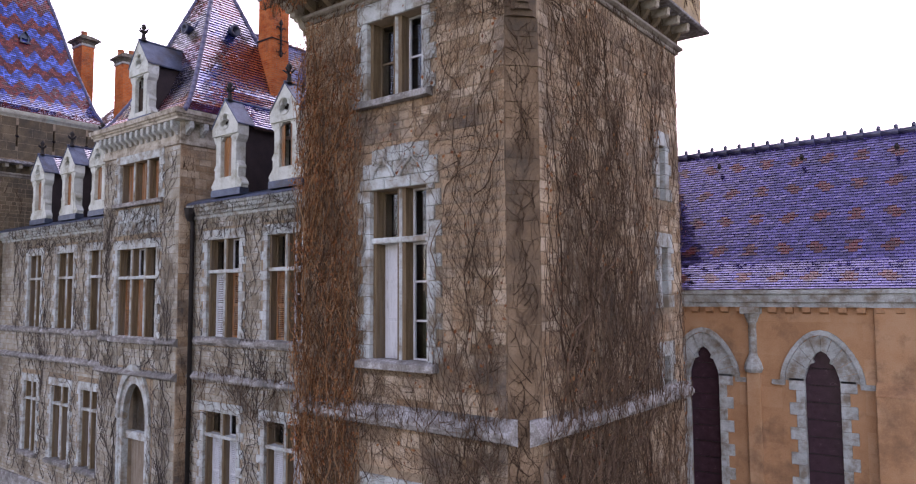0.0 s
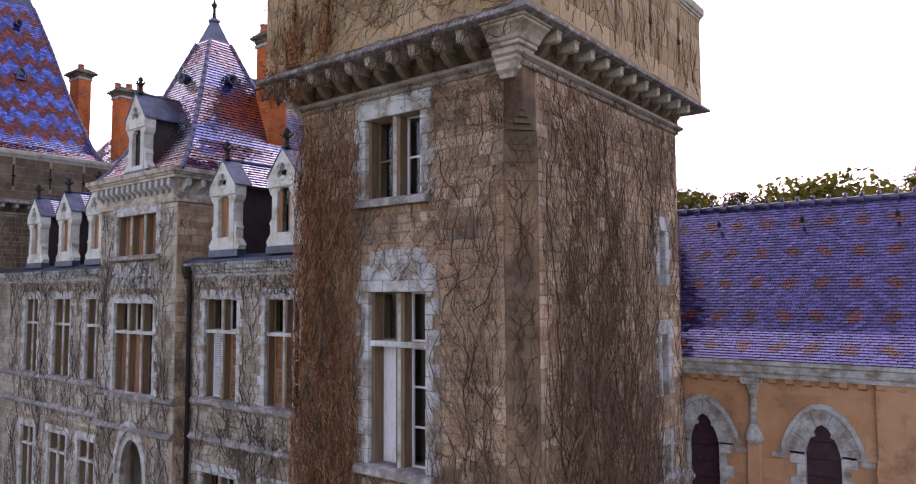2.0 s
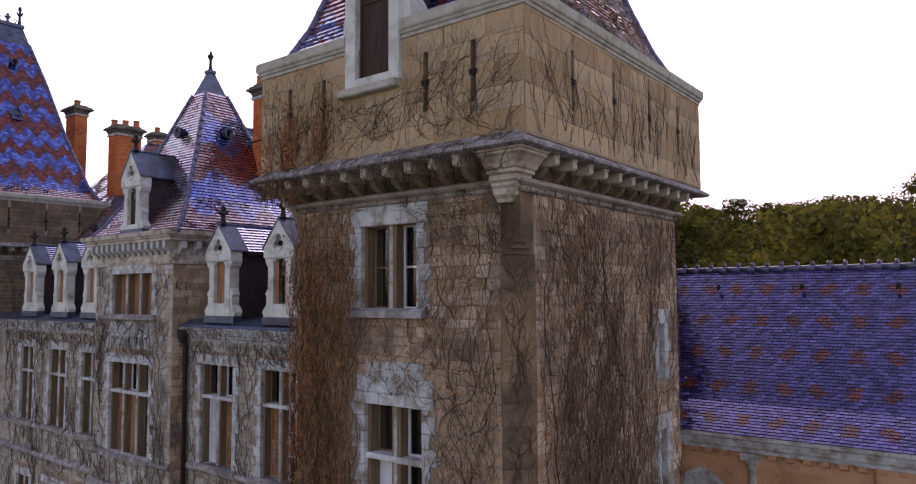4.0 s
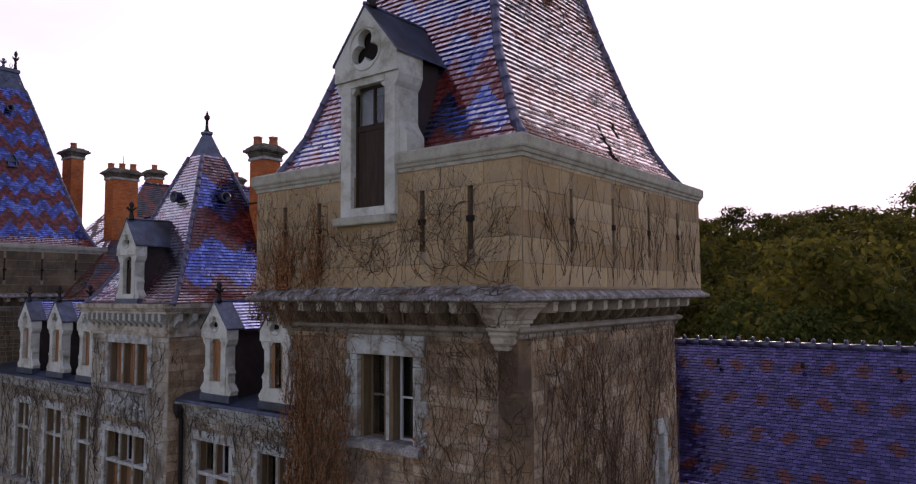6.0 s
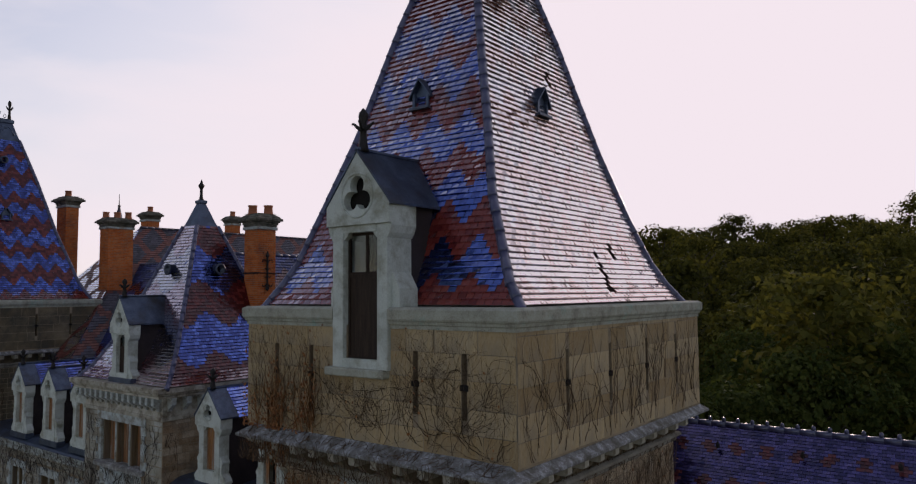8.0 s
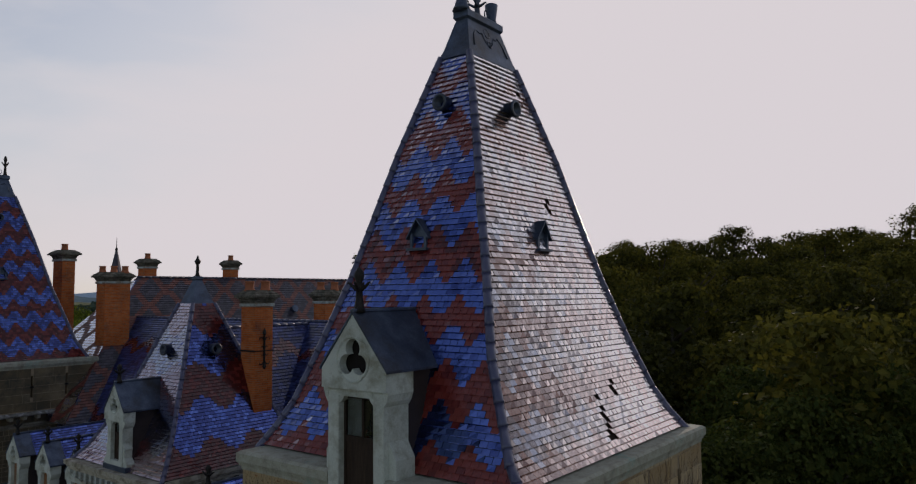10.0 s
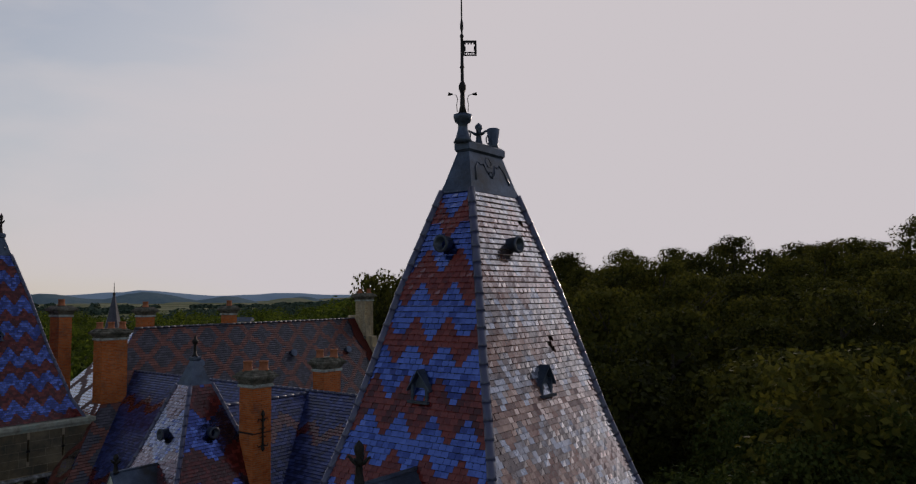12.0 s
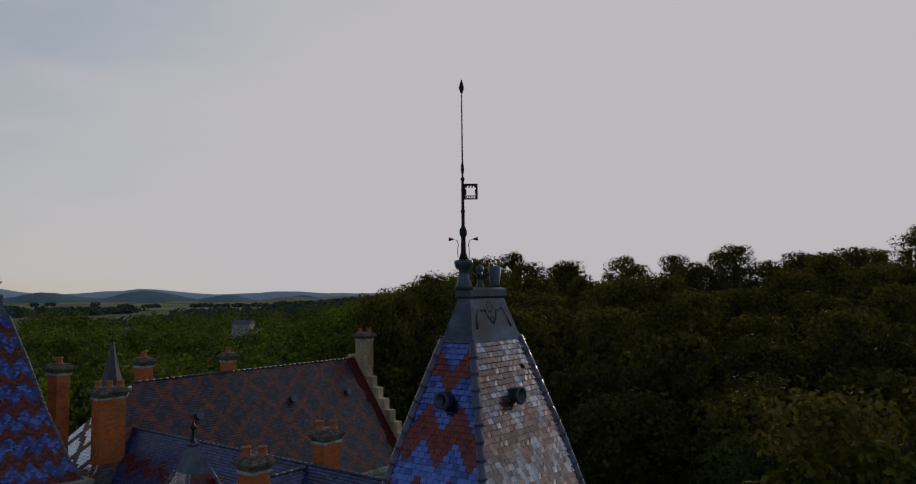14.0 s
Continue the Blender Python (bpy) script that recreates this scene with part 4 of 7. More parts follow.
# ---- corner towers ----
def tower(ox, near):
    """A corner tower, with its plan moved by ox along x."""
    th = thing("corner_tower", "vine-covered stone corner tower with chevron-tiled steep roof" if near else "far stone corner tower with chevron-tiled steep roof", "tower", (ox - 8.4, 12.2, 0), "corner towers")
    fy, sx = 9.03, ox - 5.75
    rng = random.Random(21 if near else 22)
    w1 = (ox - 9.03, ox - 7.68, 6.87, 9.85)
    w2 = (ox - 9.12, ox - 7.79, 11.5, 12.95)
    w0 = (ox - 9.0, ox - 7.7, 2.0, 4.6)
    ops = [w0, w1, w2]
    part("wall", wall_mesh(ox - 10.85, ox - 6.1, 0, 13.4, 0.55, ops), M_MORTAR, th, "", front(fy))
    sops = [(14.15, 14.5, 9.95, 11.1), (14.15, 14.5, 7.7, 8.95), (14.15, 14.5, 5.9, 6.7)]
    part("wall", wall_mesh(9.4, 15.3, 0, 13.4, 0.55, sops), M_MORTAR, th, "", side(sx))
    part("wall", bx(ox - 10.85, ox - 10.3, 9.6, 15.3, 0, 13.4), M_MORTAR, th)
    part("wall", bx(ox - 10.3, ox - 6.3, 14.75, 15.3, 0, 13.4), M_MORTAR, th)
    part("chamfer", prism(bmesh.new(), [(ox - 6.1, 9.04), (ox - 5.76, 9.4), (ox - 6.3, 9.58), (ox - 6.1, 9.58)], 0, 12.37, "z"), M_MORTAR, th)
    z = 0.0
    while z < 12.32:
        h = min(rng.uniform(0.22, 0.4), 12.35 - z)
        g = rng.uniform(0.0, 0.012)
        part("corner_stone", prism(bmesh.new(), [(ox - 6.12 - g, 9.03 - g), (ox - 6.095 + g, 9.02 - g), (ox - 5.74 + g, 9.395 - g), (ox - 5.74 + g, 9.42), (ox - 6.12, 9.42)], z + 0.004, z + h - 0.004, "z"), M_CORNER if near else M_DARKSTONE, th)
        z += h
    bm = bmesh.new()
    box(bm, ox - 6.1, ox - 5.75, 9.03, 9.4, 12.62, 13.4)
    for k, s in enumerate((0.1, 0.2, 0.28)):
        prism(bm, [(ox - 6.1, 9.03), (ox - 6.1 + s, 9.03 + 0.002), (ox - 5.75, 9.4 - s), (ox - 5.75, 9.4)], 12.35 + k * 0.09, 12.44 + k * 0.09, "z")
    part("chamfer_stop", bm, M_CORNER if near else M_DARKSTONE, th)
    # facing stones
    keep = [(a - 0.3, b + 0.3, c - 0.15, d + 0.36) for a, b, c, d in ops]
    r = stones(rng, ox - 10.85, ox - 6.1, 0, 13.32, 0.19, (0.16, 0.42), keep)
    if near:
        stone_singles.append((th, front(fy), [q for q in r if 8.4 < q[2] < 10.6], M_STONE))
        r = [q for q in r if not 8.4 < q[2] < 10.6]
    part("masonry", stone_mesh(r, M_STONE if near else M_DARKSTONE), None, th, "", front(fy), False, "stuff")
    keep = [(a - 0.3, b + 0.3, c - 0.1, d + 0.3) for a, b, c, d in sops]
    part("masonry", stone_mesh(stones(rng, 9.42, 15.3, 0, 13.32, 0.19, (0.16, 0.42), keep), M_STONE if near else M_DARKSTONE), None, th, "", side(sx), False, "stuff")
    # low string course
    bm = bmesh.new()
    prof = [(0.02, 5.72), (-0.14, 5.78), (-0.2, 5.86), (-0.2, 5.92), (-0.03, 6.12), (0.02, 6.12)]
    prism(bm, [(fy + a, z) for a, z in prof], ox - 10.95, ox - 5.95, "x")
    part("string_course", bm, M_LICHEN, th)
    bm = bmesh.new()
    prism(bm, [(sx - a, z) for a, z in prof], 9.1, 15.4, "y")
    part("string_course", bm, M_LICHEN, th)
    # windows
    window(th, front(fy), *w0, ("shutter", "shutter"), 3.9)
    window(th, front(fy), *w1, ("white", "glass"), 8.95, head=0.2)
    window(th, front(fy), *w2, ("glass", "glass"), None, head=0.35)
    for o in sops:
        window(th, side(sx), *o, ("dark",), None, name="window", sill=False)
    # carved head over the tall window: two courses of uneven pale blocks under a cusped ogee
    cx = (w1[0] + w1[1]) / 2
    head = part("window_head", prism(bmesh.new(), [(cx - 0.66, 10.03), (cx + 0.66, 10.03), (cx + 0.62, 10.38), (cx + 0.36, 10.5), (cx - 0.36, 10.5), (cx - 0.62, 10.38)], -0.012, 0.05), M_WHITE, th, "carved white stone window head", front(fy))
    for k, (z0, z1, cuts) in enumerate(((10.06, 10.33, (-0.86, -0.5, -0.12, 0.2, 0.56, 0.9)), (10.335, 10.6, (-0.64, -0.3, 0.05, 0.36, 0.7)))):
        for a, b in zip(cuts, cuts[1:]):
            g = rng.uniform(-0.03, 0.03)
            part("head_block", bx(cx + a + 0.005, cx + b - 0.005, -0.03 - rng.uniform(0, 0.014), 0.05, z0, z1 + (g if k else 0), 0.012), M_WHITE, head, "", front(fy))
    for c in (-0.34, 0.34):
        for s in (-1, 1):
            part("ogee_rib", tube(bmesh.new(), [(cx + c, -0.05, 10.42), (cx + c + s * 0.06, -0.055, 10.3), (cx + c + s * 0.18, -0.055, 10.22), (cx + c + s * 0.27, -0.05, 10.05)], 0.028, 0.028, 6), M_WHITE, head, "", front(fy))
    # corbelled cornice
    x0, x1, y0, y1 = ox - 11.45, ox - 5.2, 8.3, 16.05
    rows = [(z, ox - 10.85 - a, ox - 5.75 + a, fy - a, 15.3 + a) for a, z in ((0.04, 13.31), (0.06, 13.34), (0.06, 13.38), (0.10, 13.40), (0.14, 13.43), (0.14, 13.48), (0.09, 13.51))]
    part("moulding", loft_rect(bmesh.new(), rows), M_TRIM, th)
    # shade under the ledge is painted: core and bracket bodies in dark stone
    bm = bmesh.new()
    box(bm, ox - 10.9, ox - 5.7, 8.98, 15.35, 13.4, 13.9)
    part("cornice_core", bm, M_DARKSTONE, th)
    br = bmesh.new()
    prism(br, [(0.46, 0.05), (0.36, 0.09), (0.27, 0.16), (0.22, 0.25), (0.62, 0.25), (0.62, 0.02), (0.52, 0.02)], -0.06, 0.06, "x")
    br = mesh_of(br, M_DARKSTONE)
    blk = mesh_of(prism(bmesh.new(), [(0.05, 0.27), (0.035, 0.28), (0.035, 0.37), (0.02, 0.39), (0.02, 0.44), (0.6, 0.44), (0.6, 0.25), (0.07, 0.25)], -0.07, 0.07, "x"), M_CONSOLE)
    def bracket(at):
        b = part("bracket", br, None, th, "", at)
        part("bracket_block", blk, None, b, "", at)
    spots = [(ox - 10.5 + 0.497 * i, 8.42, 0) for i in range(9)]
    for u, yy, r in spots:
        bracket(Matrix.Translation((u, yy, 13.45)))
    for i in range(11):
        bracket(Matrix.Translation((ox - 5.3, 9.45 + 0.56 * i, 13.45)) @ Matrix.Rotation(math.pi / 2, 4, "Z"))
    for i in range(11):
        bracket(Matrix.Translation((ox - 11.35, 9.45 + 0.56 * i, 13.45)) @ Matrix.Rotation(-math.pi / 2, 4, "Z"))
    for s in (0, 1):
        rows = []
        for e, z in ((0.5, 13.2), (0.44, 13.24), (0.44, 13.34), (0.38, 13.36), (0.38, 13.42), (0.34, 13.44), (0.3, 13.52), (0.22, 13.62), (0.16, 13.66), (0.16, 13.7), (0.12, 13.71), (0.12, 13.76)):
            rows.append((13.42 + (z - 13.2) * 0.82, (ox - 6.12, x0 + e)[s], (x1 - e, ox - 10.85)[s], y0 + e, 9.2))
        part("corner_console", loft_rect(bmesh.new(), rows), M_CONSOLE, th)
        rows = [(z, (ox - 6.12 + e, x0 + e)[s], (x1 - e, ox - 10.85)[s], y0 + e, 9.2) for e, z in ((0.66, 13.14), (0.64, 13.2), (0.57, 13.25), (0.55, 13.34), (0.5, 13.38), (0.5, 13.42))]
        part("corner_corbel", loft_rect(bmesh.new(), [(z, (ox - 6.12, a)[s], (b, ox - 10.85)[s], c, d) for z, a, b, c, d in rows]), M_CONSOLE, th)
    bm = bmesh.new()
    rings = []
    for e, z in ((0.07, 13.87), (0.05, 13.88), (0.02, 13.885), (0.0, 13.90), (0.0, 13.945), (0.02, 13.955), (0.27, 14.13)):
        rings.append([bm.verts.new(p) for p in ((x0 + e, y0 + e, z), (x1 - e, y0 + e, z), (x1 - e, y1 - e, z), (x0 + e, y1 - e, z))])
    for a, b in zip(rings, rings[1:]):
        for i in range(4):
            bm.faces.new((a[i], a[(i + 1) % 4], b[(i + 1) % 4], b[i]))
    bm.faces.new(rings[0][::-1])
    bm.faces.new(rings[-1])
    part("ledge", bm, M_LEDGE, th, "lichened sloping ledge")
    # parapet with arrow slits
    px0, px1, py0, py1 = ox - 11.42, ox - 5.33, 8.55, 15.86
    slits = [ox - 10.56, ox - 9.62, ox - 7.2, ox - 6.25]
    dorm = (ox - 8.73, ox - 7.95, 15.45, 16.0)
    fops = [(u - 0.048, u + 0.048, 14.66, 15.64) for u in slits] + [dorm]
    part("parapet", wall_mesh(px0, px1, 14.05, 16.0, 0.4, fops), M_MORTAR, th, "", front(py0))
    sl2 = [9.98, 11.48, 13.03, 14.52]
    rops = [(u - 0.048, u + 0.048, 14.66, 15.64) for u in sl2]
    part("parapet", wall_mesh(py0 + 0.4, py1, 14.05, 16.0, 0.4, rops), M_MORTAR, th, "", side(px1))
    part("parapet", bx(px0, px0 + 0.4, py0 + 0.4, py1, 14.05, 16.0), M_MORTAR, th)
    part("parapet", bx(px0 + 0.4, px1 - 0.4, py1 - 0.4, py1, 14.05, 16.0), M_MORTAR, th)
    for at, u0, u1, ops in ((front(py0), px0, px1, fops), (side(px1), py0, py1, rops)):
        r = stones(rng, u0, u1, 14.08, 15.98, 0.38, (0.55, 1.2), ops, 0.005, 0.005, 0.12)
        if near:
            stone_singles.append((th, at, r, M_ASHLAR))
        else:
            part("masonry", stone_mesh(r, M_DARKSTONE, 0.008), None, th, "", at, False, "stuff")
        for a, b, c, d in ops:
            if b - a < 0.2:
                # near-black bar painted for the shaded cross opening of the slit
                part("slit_crossbar", bx(a - 0.03, b + 0.03, -0.014, 0.05, 15.08, 15.17), M_DARK, th, "", at)
    # eaves cornice
    ex0, ex1, ey0, ey1 = ox - 11.5, ox - 5.24, 8.45, 15.95
    for a0, a1, b0 in ((ex0, ox - 8.99, ey0), (ox - 7.71, ex1, ey0), (ox - 8.99, ox - 7.71, 9.3)):
        rows = [(z, a0 + (e if a0 == ex0 else 0), a1 - (e if a1 == ex1 else 0), b0 + e, ey1 - e) for e, z in ((0.07, 15.96), (0.07, 16.02), (0.045, 16.03), (0.03, 16.08), (0.012, 16.09), (0.0, 16.12), (0.0, 16.26), (0.06, 16.3))]
        part("eaves_cornice", loft_rect(bmesh.new(), rows), M_COPPERY, th, "pale stone eaves with green copper stain")
    # roof
    cx, cy = ox - 8.555, 12.295
    prof = [(16.32, 2.97, 3.24), (16.7, 2.68, 3.08), (17.15, 2.44, 2.87), (18.13, 2.05, 2.6), (19.57, 1.62, 2.11), (20.75, 1.30, 1.80), (22.0, 0.98, 1.46), (24.05, 0.36, 0.83)]
    rect = [(z, cx - a, cx + a, cy - b, cy + b) for z, a, b in prof]
    # gaps where tiles have slipped off the flank
    slipped = [(Vector((-6.09 + 0.6 * (17.07 - z), y, z)), 0.085) for y, z in ((12.60, 17.10), (12.58, 17.0), (12.60, 16.9), (12.55, 16.78), (12.52, 16.66), (12.5, 16.55), (12.36, 16.45))]
    slipped += [(Vector((x, y, z)), 0.085) for x, y, z in ((-6.16, 13.33, 17.33), (-6.10, 13.42, 17.2), (-8.0, 12.86, 23.38), (-7.28, 12.9, 20.9), (-7.30, 12.97, 21.0), (-7.25, 12.93, 20.78))]
    # the near tower's +x tiles carry the sky sheen in their colour
    roof = hip_roof(th, rect, 0.155, 0.112, zigzag(0.78, 4.5, 11, 0.5, 0.155), (M_BLUE, M_RED), 0.08, "roof", "steep hipped roof of blue and red glazed tiles in chevrons", apart=(("front", 19.6, 20.6), ("right", 19.6, 20.3)) if near else None, holes=slipped if near else (), sheen_mats=(M_SHEENBLUE, M_SHEENRED) if near else None)
    # lead cap with moulded sides
    bm = bmesh.new()
    rings = []
    for z, a, b in ((24.0, 0.40, 0.88), (24.2, 0.335, 0.79), (24.85, 0.15, 0.60), (24.9, 0.19, 0.64), (25.03, 0.19, 0.64), (25.08, 0.13, 0.59)):
        rings.append([bm.verts.new(p) for p in ((cx - a, cy - b, z), (cx + a, cy - b, z), (cx + a, cy + b, z), (cx - a, cy + b, z))])
    for a, b in zip(rings, rings[1:]):
        for i in range(4):
            bm.faces.new((a[i], a[(i + 1) % 4], b[(i + 1) % 4], b[i]))
    bm.faces.new(rings[0][::-1])
    bm.faces.new(rings[-1])
    part("ridge_cap", bm, M_LEAD, th, "grey lead ridge cap with raised tracery")
    bm = bmesh.new()
    for y in (-1, 1):
        pts = [(0.60, 24.26), (0.52, 24.52), (0.38, 24.66), (0.30, 24.60), (0.20, 24.62), (0.12, 24.45), (0.0, 24.36)]
        tube(bm, [(cx + 0.335 - (z - 24.2) * 0.315 + 0.005, cy + y * u, z) for u, z in pts], 0.025, 0.025, 5)
    for zc, r in ((24.68, 0.1), (24.42, 0.07)):
        tube(bm, [(cx + 0.335 - (zc + r * math.sin(t) - 24.2) * 0.315 + 0.005, cy + r * math.cos(t), zc + r * math.sin(t)) for t in [i * math.pi / 8 for i in range(17)]], 0.02, 0.02, 5)
    part("tracery", bm, M_LEAD, th, "", None, True)
    fy0, fy1 = cy - 0.6, cy + 0.48
    bm = bmesh.new()
    lathe(bm, [(0.2, 0), (0.15, 0.1), (0.1, 0.28), (0.1, 0.38), (0.16, 0.42), (0.19, 0.52), (0.19, 0.57), (0.08, 0.6)], (cx, fy0, 25.04), 12)
    part("spire_base", bm, M_LEAD, th, "", None, True)
    bm = bmesh.new()
    if near:
        lathe(bm, [(0.13, 0), (0.10, 0.1), (0.145, 0.44), (0.11, 0.46), (0.05, 0.45)], (cx, fy1, 25.06), 12)
        part("vent_pipe", bm, M_LEAD, th, "", None, True)
    else:
        finial(bm, (cx, fy1, 25.05), 1.0)
        part("ridge_finial", bm, M_IRON, th, "", None, True)
    bm = bmesh.new()
    finial(bm, (cx, cy - 0.05, 25.05), 0.5, 4)
    part("fleur", bm, M_LEAD, th, "", None, True)
    for yy in (fy0 + 0.2, fy1 - 0.2):
        bm = bmesh.new()
        tube(bm, [(cx, yy + 0.06 * math.cos(t), 25.24 + 0.09 * math.sin(t)) for t in [i * math.pi / 6 for i in range(13)]], 0.016, 0.016, 5)
        part("loop", bm, M_LEAD, th, "", None, True)
    # spire with vane
    if near:
        z = 25.62
        bm = bmesh.new()
        lathe(bm, [(0.10, 0), (0.055, 0.16), (0.045, 0.45), (0.075, 0.52), (0.075, 0.6), (0.05, 0.66), (0.035, 0.68), (0.033, 0.95), (0.05, 0.98), (0.033, 1.02), (0.028, 1.6), (0.045, 1.63), (0.02, 1.68), (0.018, 1.74), (0.035, 1.8), (0.033, 1.9), (0.016, 1.98), (0.012, 3.38), (0.03, 3.42), (0.055, 3.5), (0.03, 3.6), (0.003, 3.68)], (cx, fy0, z), 10)
        part("spire", bm, M_IRON, th, "dark iron spire rod", None, True)
        bm = bmesh.new()
        va = Vector((0.788, 0.616, 0))
        vn = Vector((-0.616, 0.788, 0))

        def vbox(a, b, c, d):
            q = [bm.verts.new(Vector((cx, fy0, 0)) + va * u + vn * w + Vector((0, 0, zz))) for w in (-0.008, 0.008) for u, zz in ((a, c), (b, c), (b, d), (a, d))]
            for f in ((0, 1, 2, 3), (7, 6, 5, 4), (0, 4, 5, 1), (1, 5, 6, 2), (2, 6, 7, 3), (3, 7, 4, 0)):
                bm.faces.new([q[i] for i in f])
        zb = z + 1.22
        vbox(0.02, 0.30, zb, zb + 0.025)
        vbox(0.02, 0.30, zb + 0.275, zb + 0.32)
        vbox(0.02, 0.055, zb, zb + 0.32)
        vbox(0.265, 0.30, zb, zb + 0.32)
        for k in range(5):
            vbox(0.06 + k * 0.045, 0.08 + k * 0.045, zb, zb + 0.065)
        vbox(0.05, 0.27, zb + 0.065, zb + 0.08)
        for k in range(4):
            vbox(0.055 + k * 0.06, 0.085 + k * 0.06, zb + 0.24, zb + 0.28)
        vbox(0.05, 0.075, zb + 0.1, zb + 0.2)
        vbox(0.245, 0.27, zb + 0.1, zb + 0.2)
        part("vane", bm, M_IRON, th, "pierced square iron weather vane")
        for k in range(4):
            a = math.radians(38 + 90 * k)
            c, s = math.cos(a), math.sin(a)
            bm = bmesh.new()
            tube(bm, [(cx + c * r, fy0 + s * r, z + h) for r, h in ((0.11, 0.05), (0.12, 0.2), (0.10, 0.32), (0.13, 0.40), (0.22, 0.42))], 0.008, 0.008, 5)
            tube(bm, [(cx + c * r, fy0 + s * r, z + h) for r, h in ((0.2, 0.425), (0.25, 0.42), (0.29, 0.43))], 0.015, 0.04, 6)
            part("flower_arm", bm, M_IRON, th, "", None, True)
    # roof vents: gabled below, round above
    def slope(z):
        for (za, aa, ba), (zb, ab, bb) in zip(prof, prof[1:]):
            if za <= z <= zb:
                w = (z - za) / (zb - za)
                return aa + (ab - aa) * w, ba + (bb - ba) * w
        return prof[-1][1:]
    for at in (Matrix.Translation((cx, cy - slope(20.15)[1], 20.05)), Matrix.Translation((cx + slope(20.15)[0], cy - 0.03, 20.05)) @ Matrix.Rotation(math.pi / 2, 4, "Z")):
        bm = bmesh.new()
        for s in (-1, 1):
            v = [bm.verts.new(p) for p in ((0, -0.12, 0.56), (s * 0.27, -0.10, 0.2), (s * 0.25, 0.16, 0.22), (0, 0.34, 0.56))]
            w = [bm.verts.new((q.co.x, q.co.y, q.co.z - 0.04)) for q in v]
            bm.faces.new(v)
            bm.faces.new(w[::-1])
            for i in range(4):
                bm.faces.new((v[i], v[(i + 1) % 4], w[(i + 1) % 4], w[i]))
            box(bm, min(s * 0.14, s * 0.2), max(s * 0.14, s * 0.2), -0.06, 0.25, -0.02, 0.3)
        prism(bm, [(-0.2, 0.2), (0.2, 0.2), (0.0, 0.5)], 0.0, 0.03)
        box(bm, -0.24, 0.24, -0.13, 0.1, -0.05, 0.0)
        v = part("roof_vent", bm, M_LEAD, roof, "gabled lead roof vent", at)
    for at in (Matrix.Translation((cx + 0.02, cy - slope(23.0)[1] - 0.02, 22.95)), Matrix.Translation((cx + slope(23.0)[0] + 0.02, cy + 0.02, 22.95)) @ Matrix.Rotation(math.pi / 2, 4, "Z")):
        bm = bmesh.new()
        ring = [(math.cos(i * math.pi / 8), math.sin(i * math.pi / 8)) for i in range(16)]
        lay = [[bm.verts.new((r * c, y, r * s)) for c, s in ring] for r, y in ((0.15, 0.3), (0.15, -0.17), (0.175, -0.17), (0.175, -0.22), (0.12, -0.22), (0.12, 0.1))]
        for a, b in zip(lay, lay[1:]):
            for i in range(16):
                bm.faces.new((a[i], a[(i + 1) % 16], b[(i + 1) % 16], b[i]))
        bm.faces.new(lay[-1])
        part("round_vent", bm, M_LEAD, roof, "round lead roof vent", at, True)
    # dormer through the eaves
    dormer(th, front(8.46), ox - 8.35, 15.29, 1.27, 17.66, 18.88, (-0.385, 0.405, 15.45, 17.54), "panel", 1.6, 1.3, 0.31, 0.75, 0.1, True, 16.3, thick=0.6)
    part("dormer_sill", bx(ox - 9.11, ox - 7.74, 8.38, 8.7, 15.16, 15.30, 0.02), M_COPPERY, th, "green-stained stone sill")
    return th


stone_singles = []

near_tower = tower(0.0, True)
far_tower = tower(-29.6, False)
far_tower.matrix_basis = Matrix.Translation((0, 1.15, 0.05)) @ far_tower.matrix_basis


